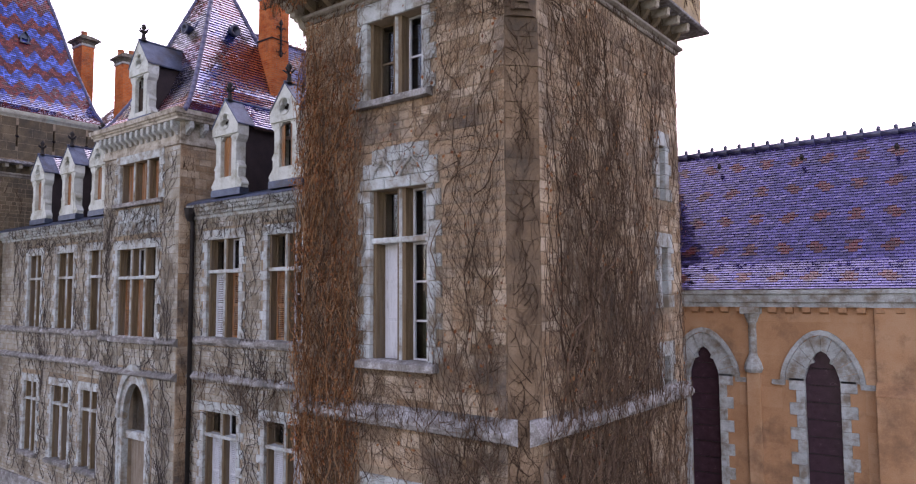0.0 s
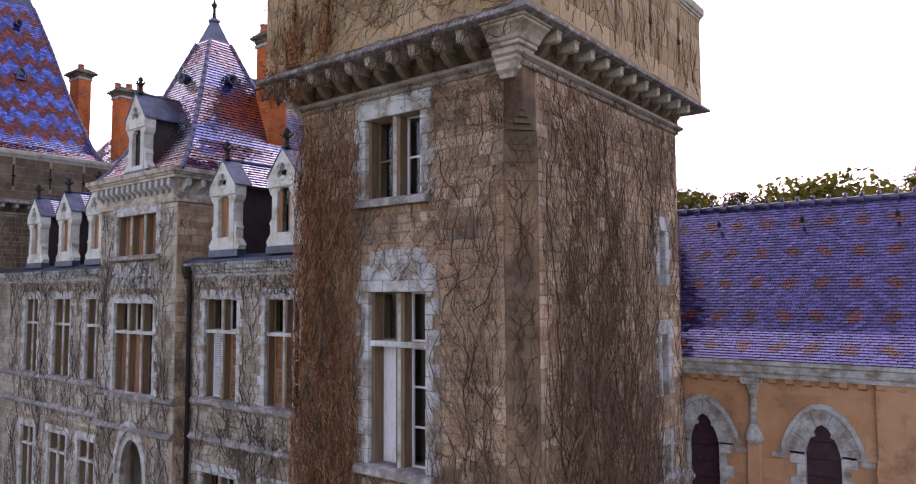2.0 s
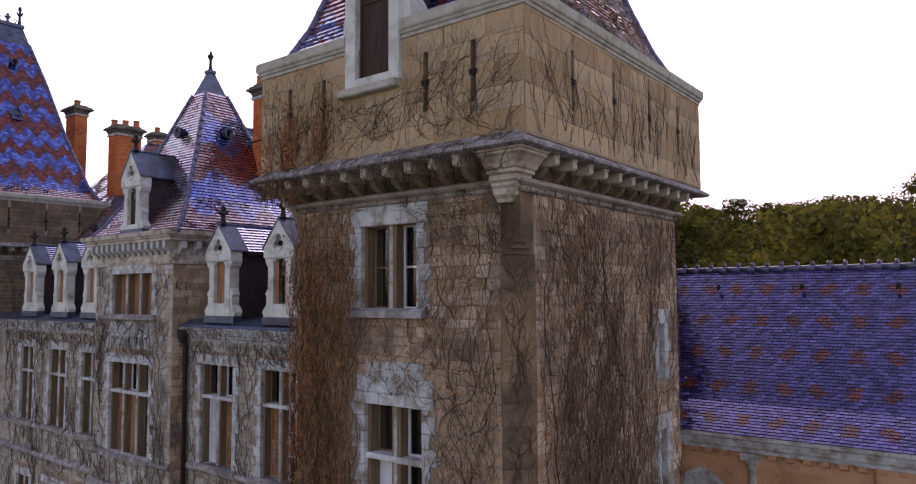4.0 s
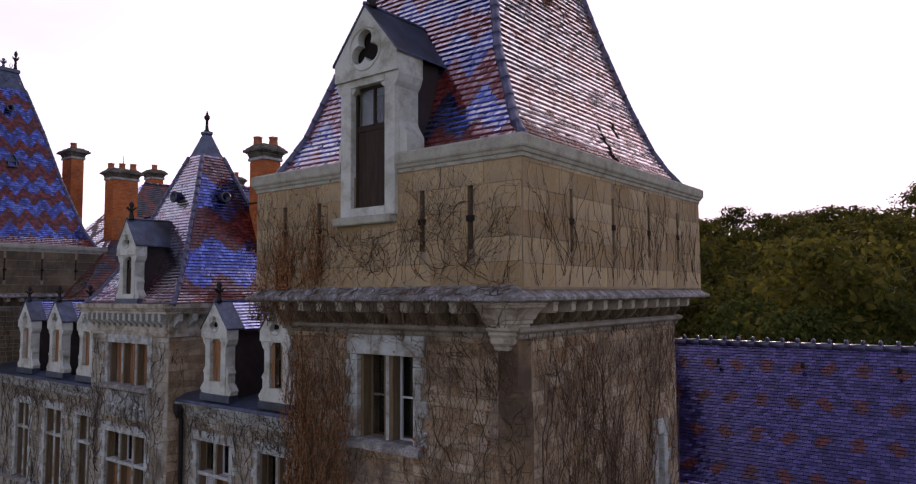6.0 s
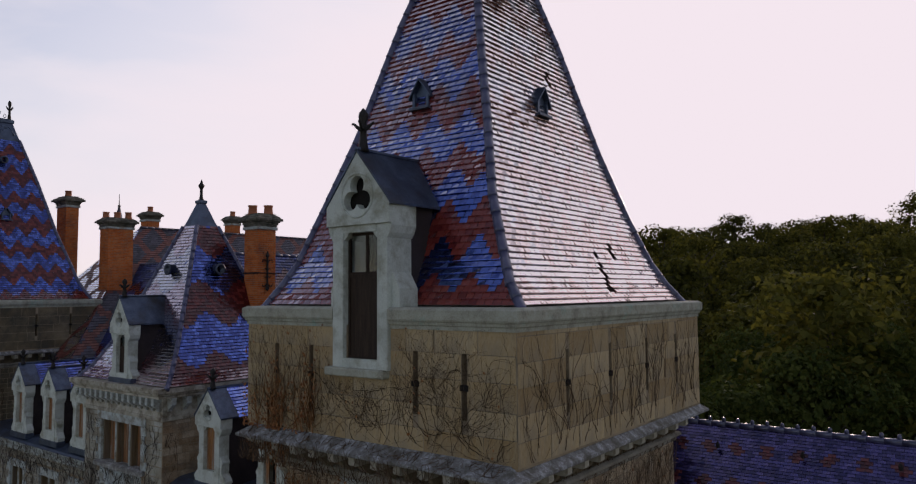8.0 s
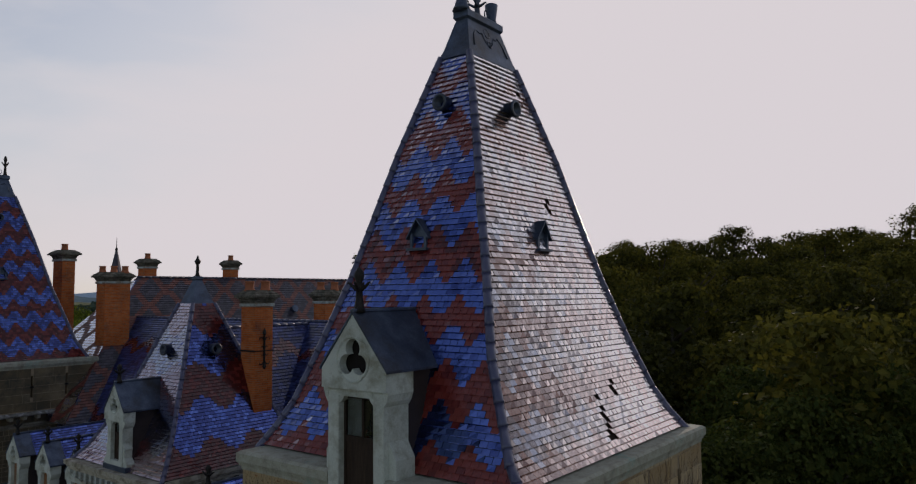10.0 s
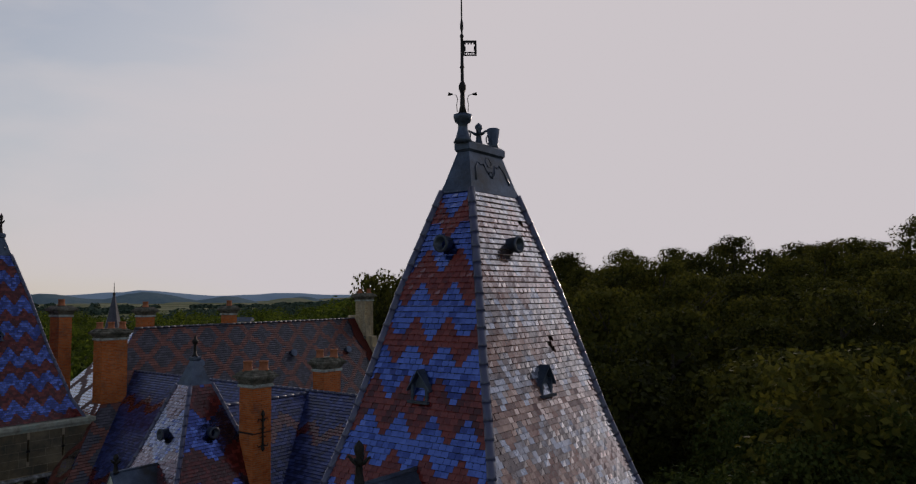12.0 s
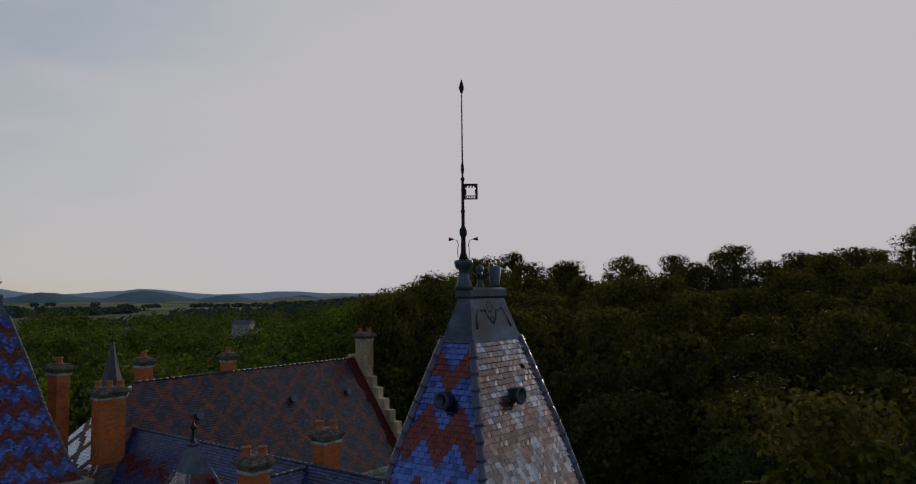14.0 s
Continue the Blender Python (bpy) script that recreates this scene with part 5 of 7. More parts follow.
# ---- facade wings ----
def wing(x0, x1, ups, downs, dorms, label, roof_x0, roof_x1):
    th = thing("wing", label, "building wing", ((x0 + x1) / 2, 15, 0), "facade wings")
    y = 12.4
    rng = random.Random(int(abs(x0)))
    ops = [(a, b, 6.75, 9.68) for a, b, _ in ups] + [(a, b, 1.75, 4.55) for a, b, _ in downs]
    part("wall", wall_mesh(x0, x1, 0, 10.45, 0.5, ops), M_MORTAR, th, "", front(y))
    keep = [(a - 0.28, b + 0.28, c - 0.15, d + 0.32) for a, b, c, d in ops]
    part("masonry", stone_mesh(stones(rng, x0, x1, 0.3, 10.4, 0.18, (0.15, 0.42), keep), M_WING), None, th, "", front(y), False, "stuff")
    for a, b, f in ups:
        window(th, front(y), a, b, 6.75, 9.68, f, 8.72)
    for a, b, f in downs:
        window(th, front(y), a, b, 1.75, 4.55, f, 3.85)
    for zc, pr in ((6.62, 0.13), (5.55, 0.17)):
        bm = bmesh.new()
        prism(bm, [(y + 0.02, zc - 0.13), (y - pr * 0.6, zc - 0.1), (y - pr, zc - 0.03), (y - pr, zc + 0.02), (y - 0.02, zc + 0.14), (y + 0.02, zc + 0.14)], x0, x1, "x")
        part("string_course", bm, M_LICHEN, th)
    part("plinth", bx(x0, x1, y - 0.12, y + 0.1, 0, 0.7, 0.03), M_LICHEN, th)
    prof = [(y + 0.3, 10.36), (y - 0.05, 10.36), (y - 0.06, 10.45), (y - 0.12, 10.48), (y - 0.14, 10.55), (y - 0.2, 10.58), (y - 0.22, 10.69), (y - 0.27, 10.71), (y - 0.28, 10.78), (y + 0.3, 10.78)]
    part("eaves_cornice", prism(bmesh.new(), prof, x0, x1, "x"), M_WHITE, th)
    bm = bmesh.new()
    prism(bm, [(y - 0.3, 10.78), (y + 1.25, 10.78), (y + 1.25, 11.1), (y + 0.1, 11.0), (y - 0.24, 10.86)], x0, x1, "x")
    part("gutter", bm, M_LEAD, th, "dark blue-grey lead gutter")
    ry, rz = 19.8, 18.1
    bm = bmesh.new()
    prism(bm, [(13.55, 10.9), (ry, rz), (26.05, 10.9)], roof_x0, roof_x1, "x")
    roof = part("roof", bm, M_DECK, th, "steep blue and red tiled roof")
    for lv in ([((roof_x0, 13.5, 10.95), (roof_x1, 13.5, 10.95)), ((roof_x0, ry, rz + 0.04), (roof_x1, ry, rz + 0.04))],
               [((roof_x1, 26.1, 10.95), (roof_x0, 26.1, 10.95)), ((roof_x1, ry, rz + 0.04), (roof_x0, ry, rz + 0.04))]):
        part("tiling", tile_mesh(tile_rows(lv, 0.18, 0.13, zigzag(1.5, 5, 30, 0.13, 0.18), rng=random.Random(4)), (M_WINGBLUE, M_CHAPELRED)), None, roof, "", None, False, "stuff")
    bm = bmesh.new()
    ridge_caps(bm, (roof_x0, ry, rz + 0.03), (roof_x1, ry, rz + 0.03), 0.36, 0.07)
    part("ridge_tiles", bm, M_HIP, roof, "", None, True)
    for u, f in dorms:
        dormer(th, front(12.18), u, 10.98, 1.0, 12.75, 13.78, (-0.27, 0.27, 11.5, 12.72), f, 4.0, 3.3, 0.2, 0.6, 0.13, True, tiled=True)
    return th


wing(-20.2, -10.85, [(-19.38, -17.74, ("shutter", "rust_shutter")), (-16.44, -14.94, ("rust_shutter", "glass")), (-13.5, -12.0, ("glass", "glass"))],
     [(-19.42, -17.74, ("shutter", "shutter")), (-16.47, -14.85, ("shutter", "shutter"))],
     [(-18.22, "board"), (-15.45, "casement"), (-12.7, "board")], "stone facade wing with dormers and tall cross-windows", -22.6, -9.6)
wing(-35.5, -25.05, [(-32.46, -31.21, ("glass", "glass")), (-29.77, -28.35, ("glass", "rust_shutter")), (-27.07, -25.75, ("glass", "glass"))],
     [(-32.47, -31.24, ("shutter", "shutter")), (-29.88, -28.38, ("shutter", "shutter")), (-27.41, -26.1, ("shutter", "shutter"))],
     [(-31.3, "board"), (-28.6, "board"), (-26.15, "board")], "stone facade wing beyond the entrance with three dormers", -36.5, -22.6)


# ---- central pavilion ----
def pavilion():
    th = thing("pavilion", "stone entrance pavilion with pointed door and steep tiled roof", "pavilion", (-22.63, 14.5, 0))
    x0, x1, y = -25.05, -20.2, 11.9
    rng = random.Random(8)
    w3, w2, dr = (-23.92, -21.38, 11.12, 12.45), (-23.96, -21.44, 6.63, 9.55), (-23.35, -21.85, 0.3, 4.2)
    arch = (-23.35, -21.85, 4.2, 5.2)
    ops = [w3, w2, dr, arch]
    part("wall", wall_mesh(x0, x1, 0, 13.2, 0.5, ops), M_MORTAR, th, "", front(y))
    part("wall", wall_mesh(y + 0.5, 17.2, 0, 13.2, 0.5, []), M_MORTAR, th, "", side(x1))
    part("wall", bx(x0, x0 + 0.5, y + 0.5, 17.2, 0, 12.75), M_MORTAR, th)
    keep = [(a - 0.28, b + 0.28, c - 0.15, d + 0.3) for a, b, c, d in (w3, w2)] + [(-23.75, -21.45, 0, 5.7)]
    part("masonry", stone_mesh(stones(rng, x0, x1, 0.2, 12.7, 0.25, (0.25, 0.6), keep), M_WING), None, th, "", front(y), False, "stuff")
    part("masonry", stone_mesh(stones(rng, y, 17.2, 0.2, 12.7, 0.25, (0.25, 0.6), []), M_STONE), None, th, "", side(x1), False, "stuff")
    window(th, front(y), *w3, ("board", "board", "board"))
    window(th, front(y), *w2, ("rust_shutter", "board", "glass"), 8.6)
    # carved panel between the storeys
    bm = bmesh.new()
    box(bm, -23.95, -21.35, -0.04, 0.05, 10.05, 10.9, 0.02)
    for i in range(7):
        lathe(bm, [(0.12, -0.05), (0.1, 0.0), (0.05, 0.03)], (-23.7 + 0.35 * i, -0.03, 10.48), 8)
    part("carved_panel", bm, M_WHITE, th, "", front(y))
    # pointed doorway
    cx, sp, r = -22.6, 4.0, 0.75

    def pointed(rad, lift, n=8):
        top = sp + rad * 1.62 + lift
        pts = []
        for i in range(n + 1):
            t = i / n
            pts.append((cx + rad * (1 - t ** 1.7), sp + (top - sp) * math.sin(t * math.pi / 2)))
        return pts + [(2 * cx - p[0], p[1]) for p in pts[-2::-1]]
    bm = bmesh.new()
    for r0, r1, ya, yb in ((0.72, 0.9, -0.02, 0.2), (0.9, 1.06, -0.1, 0.1)):
        a, b = pointed(r0, 0), pointed(r1, 0.08)
        for i in range(len(a) - 1):
            prism(bm, [a[i], b[i], b[i + 1], a[i + 1]], ya, yb)
    for s in (-1, 1):
        for r0, r1, ya, yb in ((0.72, 0.9, -0.02, 0.2), (0.9, 1.06, -0.04, 0.1)):
            box(bm, min(cx + s * r0, cx + s * r1), max(cx + s * r0, cx + s * r1), ya, yb, 0.2, sp)
    door = part("doorway", bm, M_WHITE, th, "pale pointed-arch stone doorway", front(y))
    bm = bmesh.new()
    pts = pointed(0.72, 0.0)
    for s in (0, 1):
        pp = pts[:9] if s == 0 else pts[8:]
        corner = (cx + 0.75, 5.2) if s == 0 else (cx - 0.75, 5.2)
        prism(bm, [corner] + pp if s == 0 else [corner] + pp, 0.02, 0.18)
    part("spandrel", bm, M_ASHLAR, door, "", front(y))
    part("door_lintel", bx(cx - 0.72, cx + 0.72, 0.1, 0.35, 3.35, 3.6, 0.02), M_WHITE, door, "", front(y))
    part("door_leaf", bx(cx - 0.72, cx + 0.72, 0.32, 0.4, 0.2, 3.35, 0.02), M_WOOD, door, "dark wooden door leaf", front(y))
    p = part("pane", bx(cx - 0.72, cx + 0.72, 0.34, 0.35, 3.6, 5.2), M_GLASS, door, "", front(y))
    part("steps", bx(cx - 1.4, cx + 1.4, -0.9, 0, 0, 0.18, 0.02), M_LICHEN, th, "", front(y))
    for zc, pr in ((6.55, 0.12), (5.5, 0.2)):
        bm = bmesh.new()
        prism(bm, [(y + 0.02, zc - 0.13), (y - pr, zc - 0.03), (y - pr, zc + 0.02), (y - 0.02, zc + 0.14), (y + 0.02, zc + 0.14)], x0 - 0.05, x1 + 0.05, "x")
        part("string_course", bm, M_LICHEN, th)
    # cornice on little brackets
    rows = [(z, x0 - e, x1 + e, y - e, 17.2 + e) for e, z in ((0.05, 12.72), (0.05, 12.82), (0.02, 12.84), (0.02, 13.42), (0.3, 13.43), (0.3, 13.5), (0.35, 13.53), (0.36, 13.58), (0.41, 13.6), (0.42, 13.74))]
    part("cornice", loft_rect(bmesh.new(), rows), M_CONSOLE, th)
    br = bmesh.new()
    prism(br, [(0.0, 0.26), (0.0, 0.46), (0.28, 0.46), (0.28, 0.05), (0.2, 0.05), (0.16, 0.14), (0.05, 0.2)], -0.075, 0.075, "x")
    br = mesh_of(br, M_WHITE)
    for i in range(14):
        part("bracket", br, None, th, "", Matrix.Translation((x0 + 0.12 + i * 0.355, y - 0.28, 12.96)))
    for i in range(8):
        part("bracket", br, None, th, "", Matrix.Translation((x1 + 0.28, y + 0.2 + i * 0.5, 12.96)) @ Matrix.Rotation(math.pi / 2, 4, "Z"))
    cx, cy = -22.62, 14.6
    rect = [(z, cx - a, cx + a, cy - a * 1.0, cy + a * 1.0) for z, a in ((13.76, 2.8), (14.1, 2.5), (14.9, 2.05), (16.5, 1.36), (18.95, 0.42))]
    roof = hip_roof(th, rect, 0.16, 0.115, zigzag(1.6, 6, 22, 0.45, 0.16), (M_BLUE, M_RED), 0.075, "roof", "steep pyramid roof of blue and red tiles")
    bm = bmesh.new()
    rings = []
    for z, a in ((18.88, 0.46), (19.05, 0.37), (19.75, 0.12), (19.8, 0.15), (19.88, 0.15), (19.92, 0.05)):
        rings.append([bm.verts.new(p) for p in ((cx - a, cy - a, z), (cx + a, cy - a, z), (cx + a, cy + a, z), (cx - a, cy + a, z))])
    for a, b in zip(rings, rings[1:]):
        for i in range(4):
            bm.faces.new((a[i], a[(i + 1) % 4], b[(i + 1) % 4], b[i]))
    bm.faces.new(rings[0][::-1])
    bm.faces.new(rings[-1])
    part("ridge_cap", bm, M_LEAD, th, "grey lead cap")
    part("finial", lathe(bmesh.new(), [(0.14, 0), (0.07, 0.08), (0.055, 0.2), (0.05, 0.42), (0.1, 0.5), (0.115, 0.56), (0.06, 0.62), (0.03, 0.72), (0.005, 0.78)], (cx, cy, 19.88), 8), M_IRON, th, "", None, True)
    for at in (Matrix.Translation((cx, cy - 1.0, 17.4)), Matrix.Translation((cx + 1.0, cy, 17.4)) @ Matrix.Rotation(math.pi / 2, 4, "Z")):
        bm = bmesh.new()
        ring = [(math.cos(i * math.pi / 7), math.sin(i * math.pi / 7)) for i in range(14)]
        lay = [[bm.verts.new((r * c, yy, r * s)) for c, s in ring] for r, yy in ((0.17, 0.3), (0.17, -0.2), (0.2, -0.2), (0.2, -0.26), (0.13, -0.26), (0.13, 0.1))]
        for a, b in zip(lay, lay[1:]):
            for i in range(14):
                bm.faces.new((a[i], a[(i + 1) % 14], b[(i + 1) % 14], b[i]))
        bm.faces.new(lay[-1])
        part("round_vent", bm, M_LEAD, roof, "round lead roof vent", at, True)
    dormer(th, front(11.72), -22.5, 13.74, 0.95, 15.3, 16.45, (-0.26, 0.26, 14.05, 15.25), "panel", 2.3, 1.6, 0.2, 0.6, 0.13, True)


pavilion()


def cross_roof():
    """The roof that ties the pavilion to the main ridge."""
    th = thing("cross_roof", "tiled cross roof joining the pavilion to the main ridge", "roof", (-22.65, 17, 13.7))
    xc, ya, yb, ze, zr, hw = -22.65, 15.0, 19.75, 13.7, 18.0, 2.4
    deck = part("boarding", prism(bmesh.new(), [(xc - hw, ze), (xc + hw, ze), (xc, zr)], ya, yb), M_DECK, th)
    for s in (-1, 1):
        lo, hi = [(xc + s * (hw + 0.05), ya, ze), (xc + s * (hw + 0.05), yb, ze)][::s], [(xc, ya, zr + 0.04), (xc, yb, zr + 0.04)][::s]
        part("tiling", tile_mesh(tile_rows([tuple(lo), tuple(hi)], 0.18, 0.13, zigzag(1.5, 5, 30, 0.13, 0.18), rng=random.Random(14)), (M_WINGBLUE, M_CHAPELRED)), None, deck, "", None, False, "stuff")
    part("ridge_tiles", ridge_caps(bmesh.new(), (xc, yb, zr + 0.04), (xc, ya, zr + 0.04), 0.36, 0.07), M_HIP, deck, "", None, True)


cross_roof()

# rain pipe in the angle
pipe = thing("rain_pipe", "dark iron rain pipe in the angle of the wall", "pipe", (-20.02, 12.25, 0))
bm = bmesh.new()
tube(bm, [(-20.02, 12.25, 0), (-20.02, 12.25, 10.2), (-20.02, 12.15, 10.5)], 0.07, 0.07, 8)
part("downpipe", bm, M_IRON, pipe, "", None, True)
part("hopper", lathe(bmesh.new(), [(0.08, 0), (0.16, 0.2), (0.18, 0.4)], (-20.02, 12.15, 10.3), 8), M_IRON, pipe)

# ---- chimneys ----
chimney(-21.6, -20.52, 15.48, 16.52, 13.0, 19.27, 2, "tall orange brick chimney with iron cross cramp and clay pots", True, foot=0.9)
chimney(-36.4, -35.2, 17.4, 19.0, 14.8, 20.33, 3, "tall orange brick chimney behind the far tower")
chimney(-38.85, -37.45, 16.3, 17.3, 13.5, 21.5, 1, "brown brick chimney beside the far tower roof")
chimney(-40.4, -39.3, 21.7, 22.7, 18.0, 21.3, 1, "short brick chimney on the rear ridge")
chimney(-38.9, -37.9, 26.4, 27.3, 18.5, 21.3, 1, "short brick chimney on the rear ridge")
chimney(-23.05, -22.1, 20.1, 21.25, 14.5, 19.3, 2, "orange brick chimney on the back slope")

# ---- rear wing ----
def rear_wing():
    th = thing("rear_wing", "long rear wing with diamond-patterned tiled roof", "building wing", (-38, 29, 0))
    x0, x1, y0, y1, ze, zr = -43.0, -33.0, 15.6, 37.3, 13.6, 20.25
    part("wall", bx(x1 - 0.5, x1 - 0.2, y0, y1, 0, ze), M_ASHLAR, th)
    part("wall", bx(x0 + 0.3, x0 + 0.6, y0, y1, 0, ze), M_ASHLAR, th)
    part("eaves_cornice", bx(x1 - 0.3, x1 + 0.12, y0, y1, ze - 0.35, ze, 0.03), M_WHITE, th)
    hip = [(ze, x0, x1, 14.8, y1), (zr, -38.01, -37.99, 20.6, y1)]
    roof = part("roof", hip_solid(hip), M_DECK, th)

    def diamonds(row, u):
        a, b = (u / 1.9 + row / 14.0) % 1.0, (u / 1.9 - row / 14.0) % 1.0
        return 1 if min(a, 1 - a) < 0.13 or min(b, 1 - b) < 0.13 else 0
    for f in ("front", "right", "left"):
        part("tiling", tile_mesh(tile_rows(hip_levels(hip, f), 0.22, 0.16, diamonds, rng=random.Random(9)), (M_BLUE if f == "front" else M_SLATE, M_DULLRED)), None, roof, "", None, False, "stuff")
    bm = bmesh.new()
    ridge_caps(bm, (-38, 20.6, zr + 0.04), (-38, y1, zr + 0.04), 0.4, 0.07)
    part("ridge_tiles", bm, M_SLATE, roof, "", None, True)
    # stepped gable
    bm = bmesh.new()
    box(bm, -43.2, -32.8, y1 + 0.0, y1 + 0.4, 0, ze - 0.4)
    prism(bm, [(-43, ze - 0.45), (-33, ze - 0.45), (-38, zr + 0.2)], y1 + 0.03, y1 + 0.36)
    gable = part("gable", bm, M_ASHLAR, th, "stepped stone gable")
    for i in range(9):
        t = i / 9
        xa, xb = -38 + 5.3 * (1 - t) - 0.62, -38 + 5.3 * (1 - t) + 0.05
        zt = ze + (zr - ze) * t + 1.0
        for a, b in ((xa, xb), (-76 - xb, -76 - xa)):
            part("gable_step", bx(a, b, y1 - 0.1, y1 + 0.45, ze - 0.5, zt, 0.03), M_ASHLAR, gable)
    # bare boarding along the gable, where the edge tiles are gone
    rng = random.Random(19)
    bm = bmesh.new()
    n = 26
    rows = []
    for k in range(n + 1):
        t = k / n
        x, z = x1 + (-38 - x1) * t, ze + (zr - ze) * t
        w = 0.35 + 0.55 * abs(noise.noise((t * 7.0, 0.5, 0.0))) + rng.uniform(0, 0.16) + 0.4 * t * (1 - t)
        rows.append([bm.verts.new((x + 0.05, yy, z + 0.055)) for yy in (y1 - 0.08, y1 - 0.1 - w)])
    for a, b in zip(rows, rows[1:]):
        bm.faces.new((a[0], a[1], b[1], b[0]))
    part("bare_edge", bm, M_BAREBOARD, roof, "dark red boarding bared along the gable")
    for y, z in ((23.5, 18.2), (30.2, 18.3), (34.9, 18.2)):
        xx = -38 + 5 * (zr - z) / (zr - ze)
        part("roof_vent", lathe(bmesh.new(), [(0.2, -0.2), (0.2, 0.15), (0.24, 0.15), (0.24, 0.25), (0.05, 0.26)], (0, 0, 0), 10), M_LEAD, roof, "", Matrix.Translation((xx + 0.1, y, z)) @ Matrix.Rotation(math.radians(70), 4, "Y"))
    return th


M_BAREBOARD = material("bare_red_boarding", [(0.05, 0.008, 0.006), (0.10, 0.018, 0.012)], 5.0, 0.85, 0.2)
M_SLATE = material("dull_slate_tile", [(0.022, 0.021, 0.034), (0.04, 0.038, 0.058), (0.075, 0.07, 0.10)], 3.0, 0.5, 0.4, bump=0.1, island=0.35, coat=0.15)
rear_wing()
chimney(-38.0, -36.7, 37.0, 38.2, 18.5, 22.0, 2, "grey stone chimney on the stepped gable", False, M_ASHLAR)

# slate turret
tur = thing("turret", "slender slate-roofed turret with iron finial", "turret", (-44.75, 22.8, 0))
part("body", lathe(bmesh.new(), [(0.8, 0), (0.8, 18.9), (0.95, 19.0)], (-44.75, 22.8, 0), 16), M_ASHLAR, tur)
part("roof", lathe(bmesh.new(), [(1.0, 0), (0.75, 0.35), (0.4, 1.6), (0.06, 3.2)], (-44.75, 22.8, 19.0), 8), M_SLATE, tur)
part("finial", lathe(bmesh.new(), [(0.07, 0), (0.09, 0.15), (0.03, 0.25), (0.01, 0.9)], (-44.75, 22.8, 22.1), 8), M_IRON, tur)


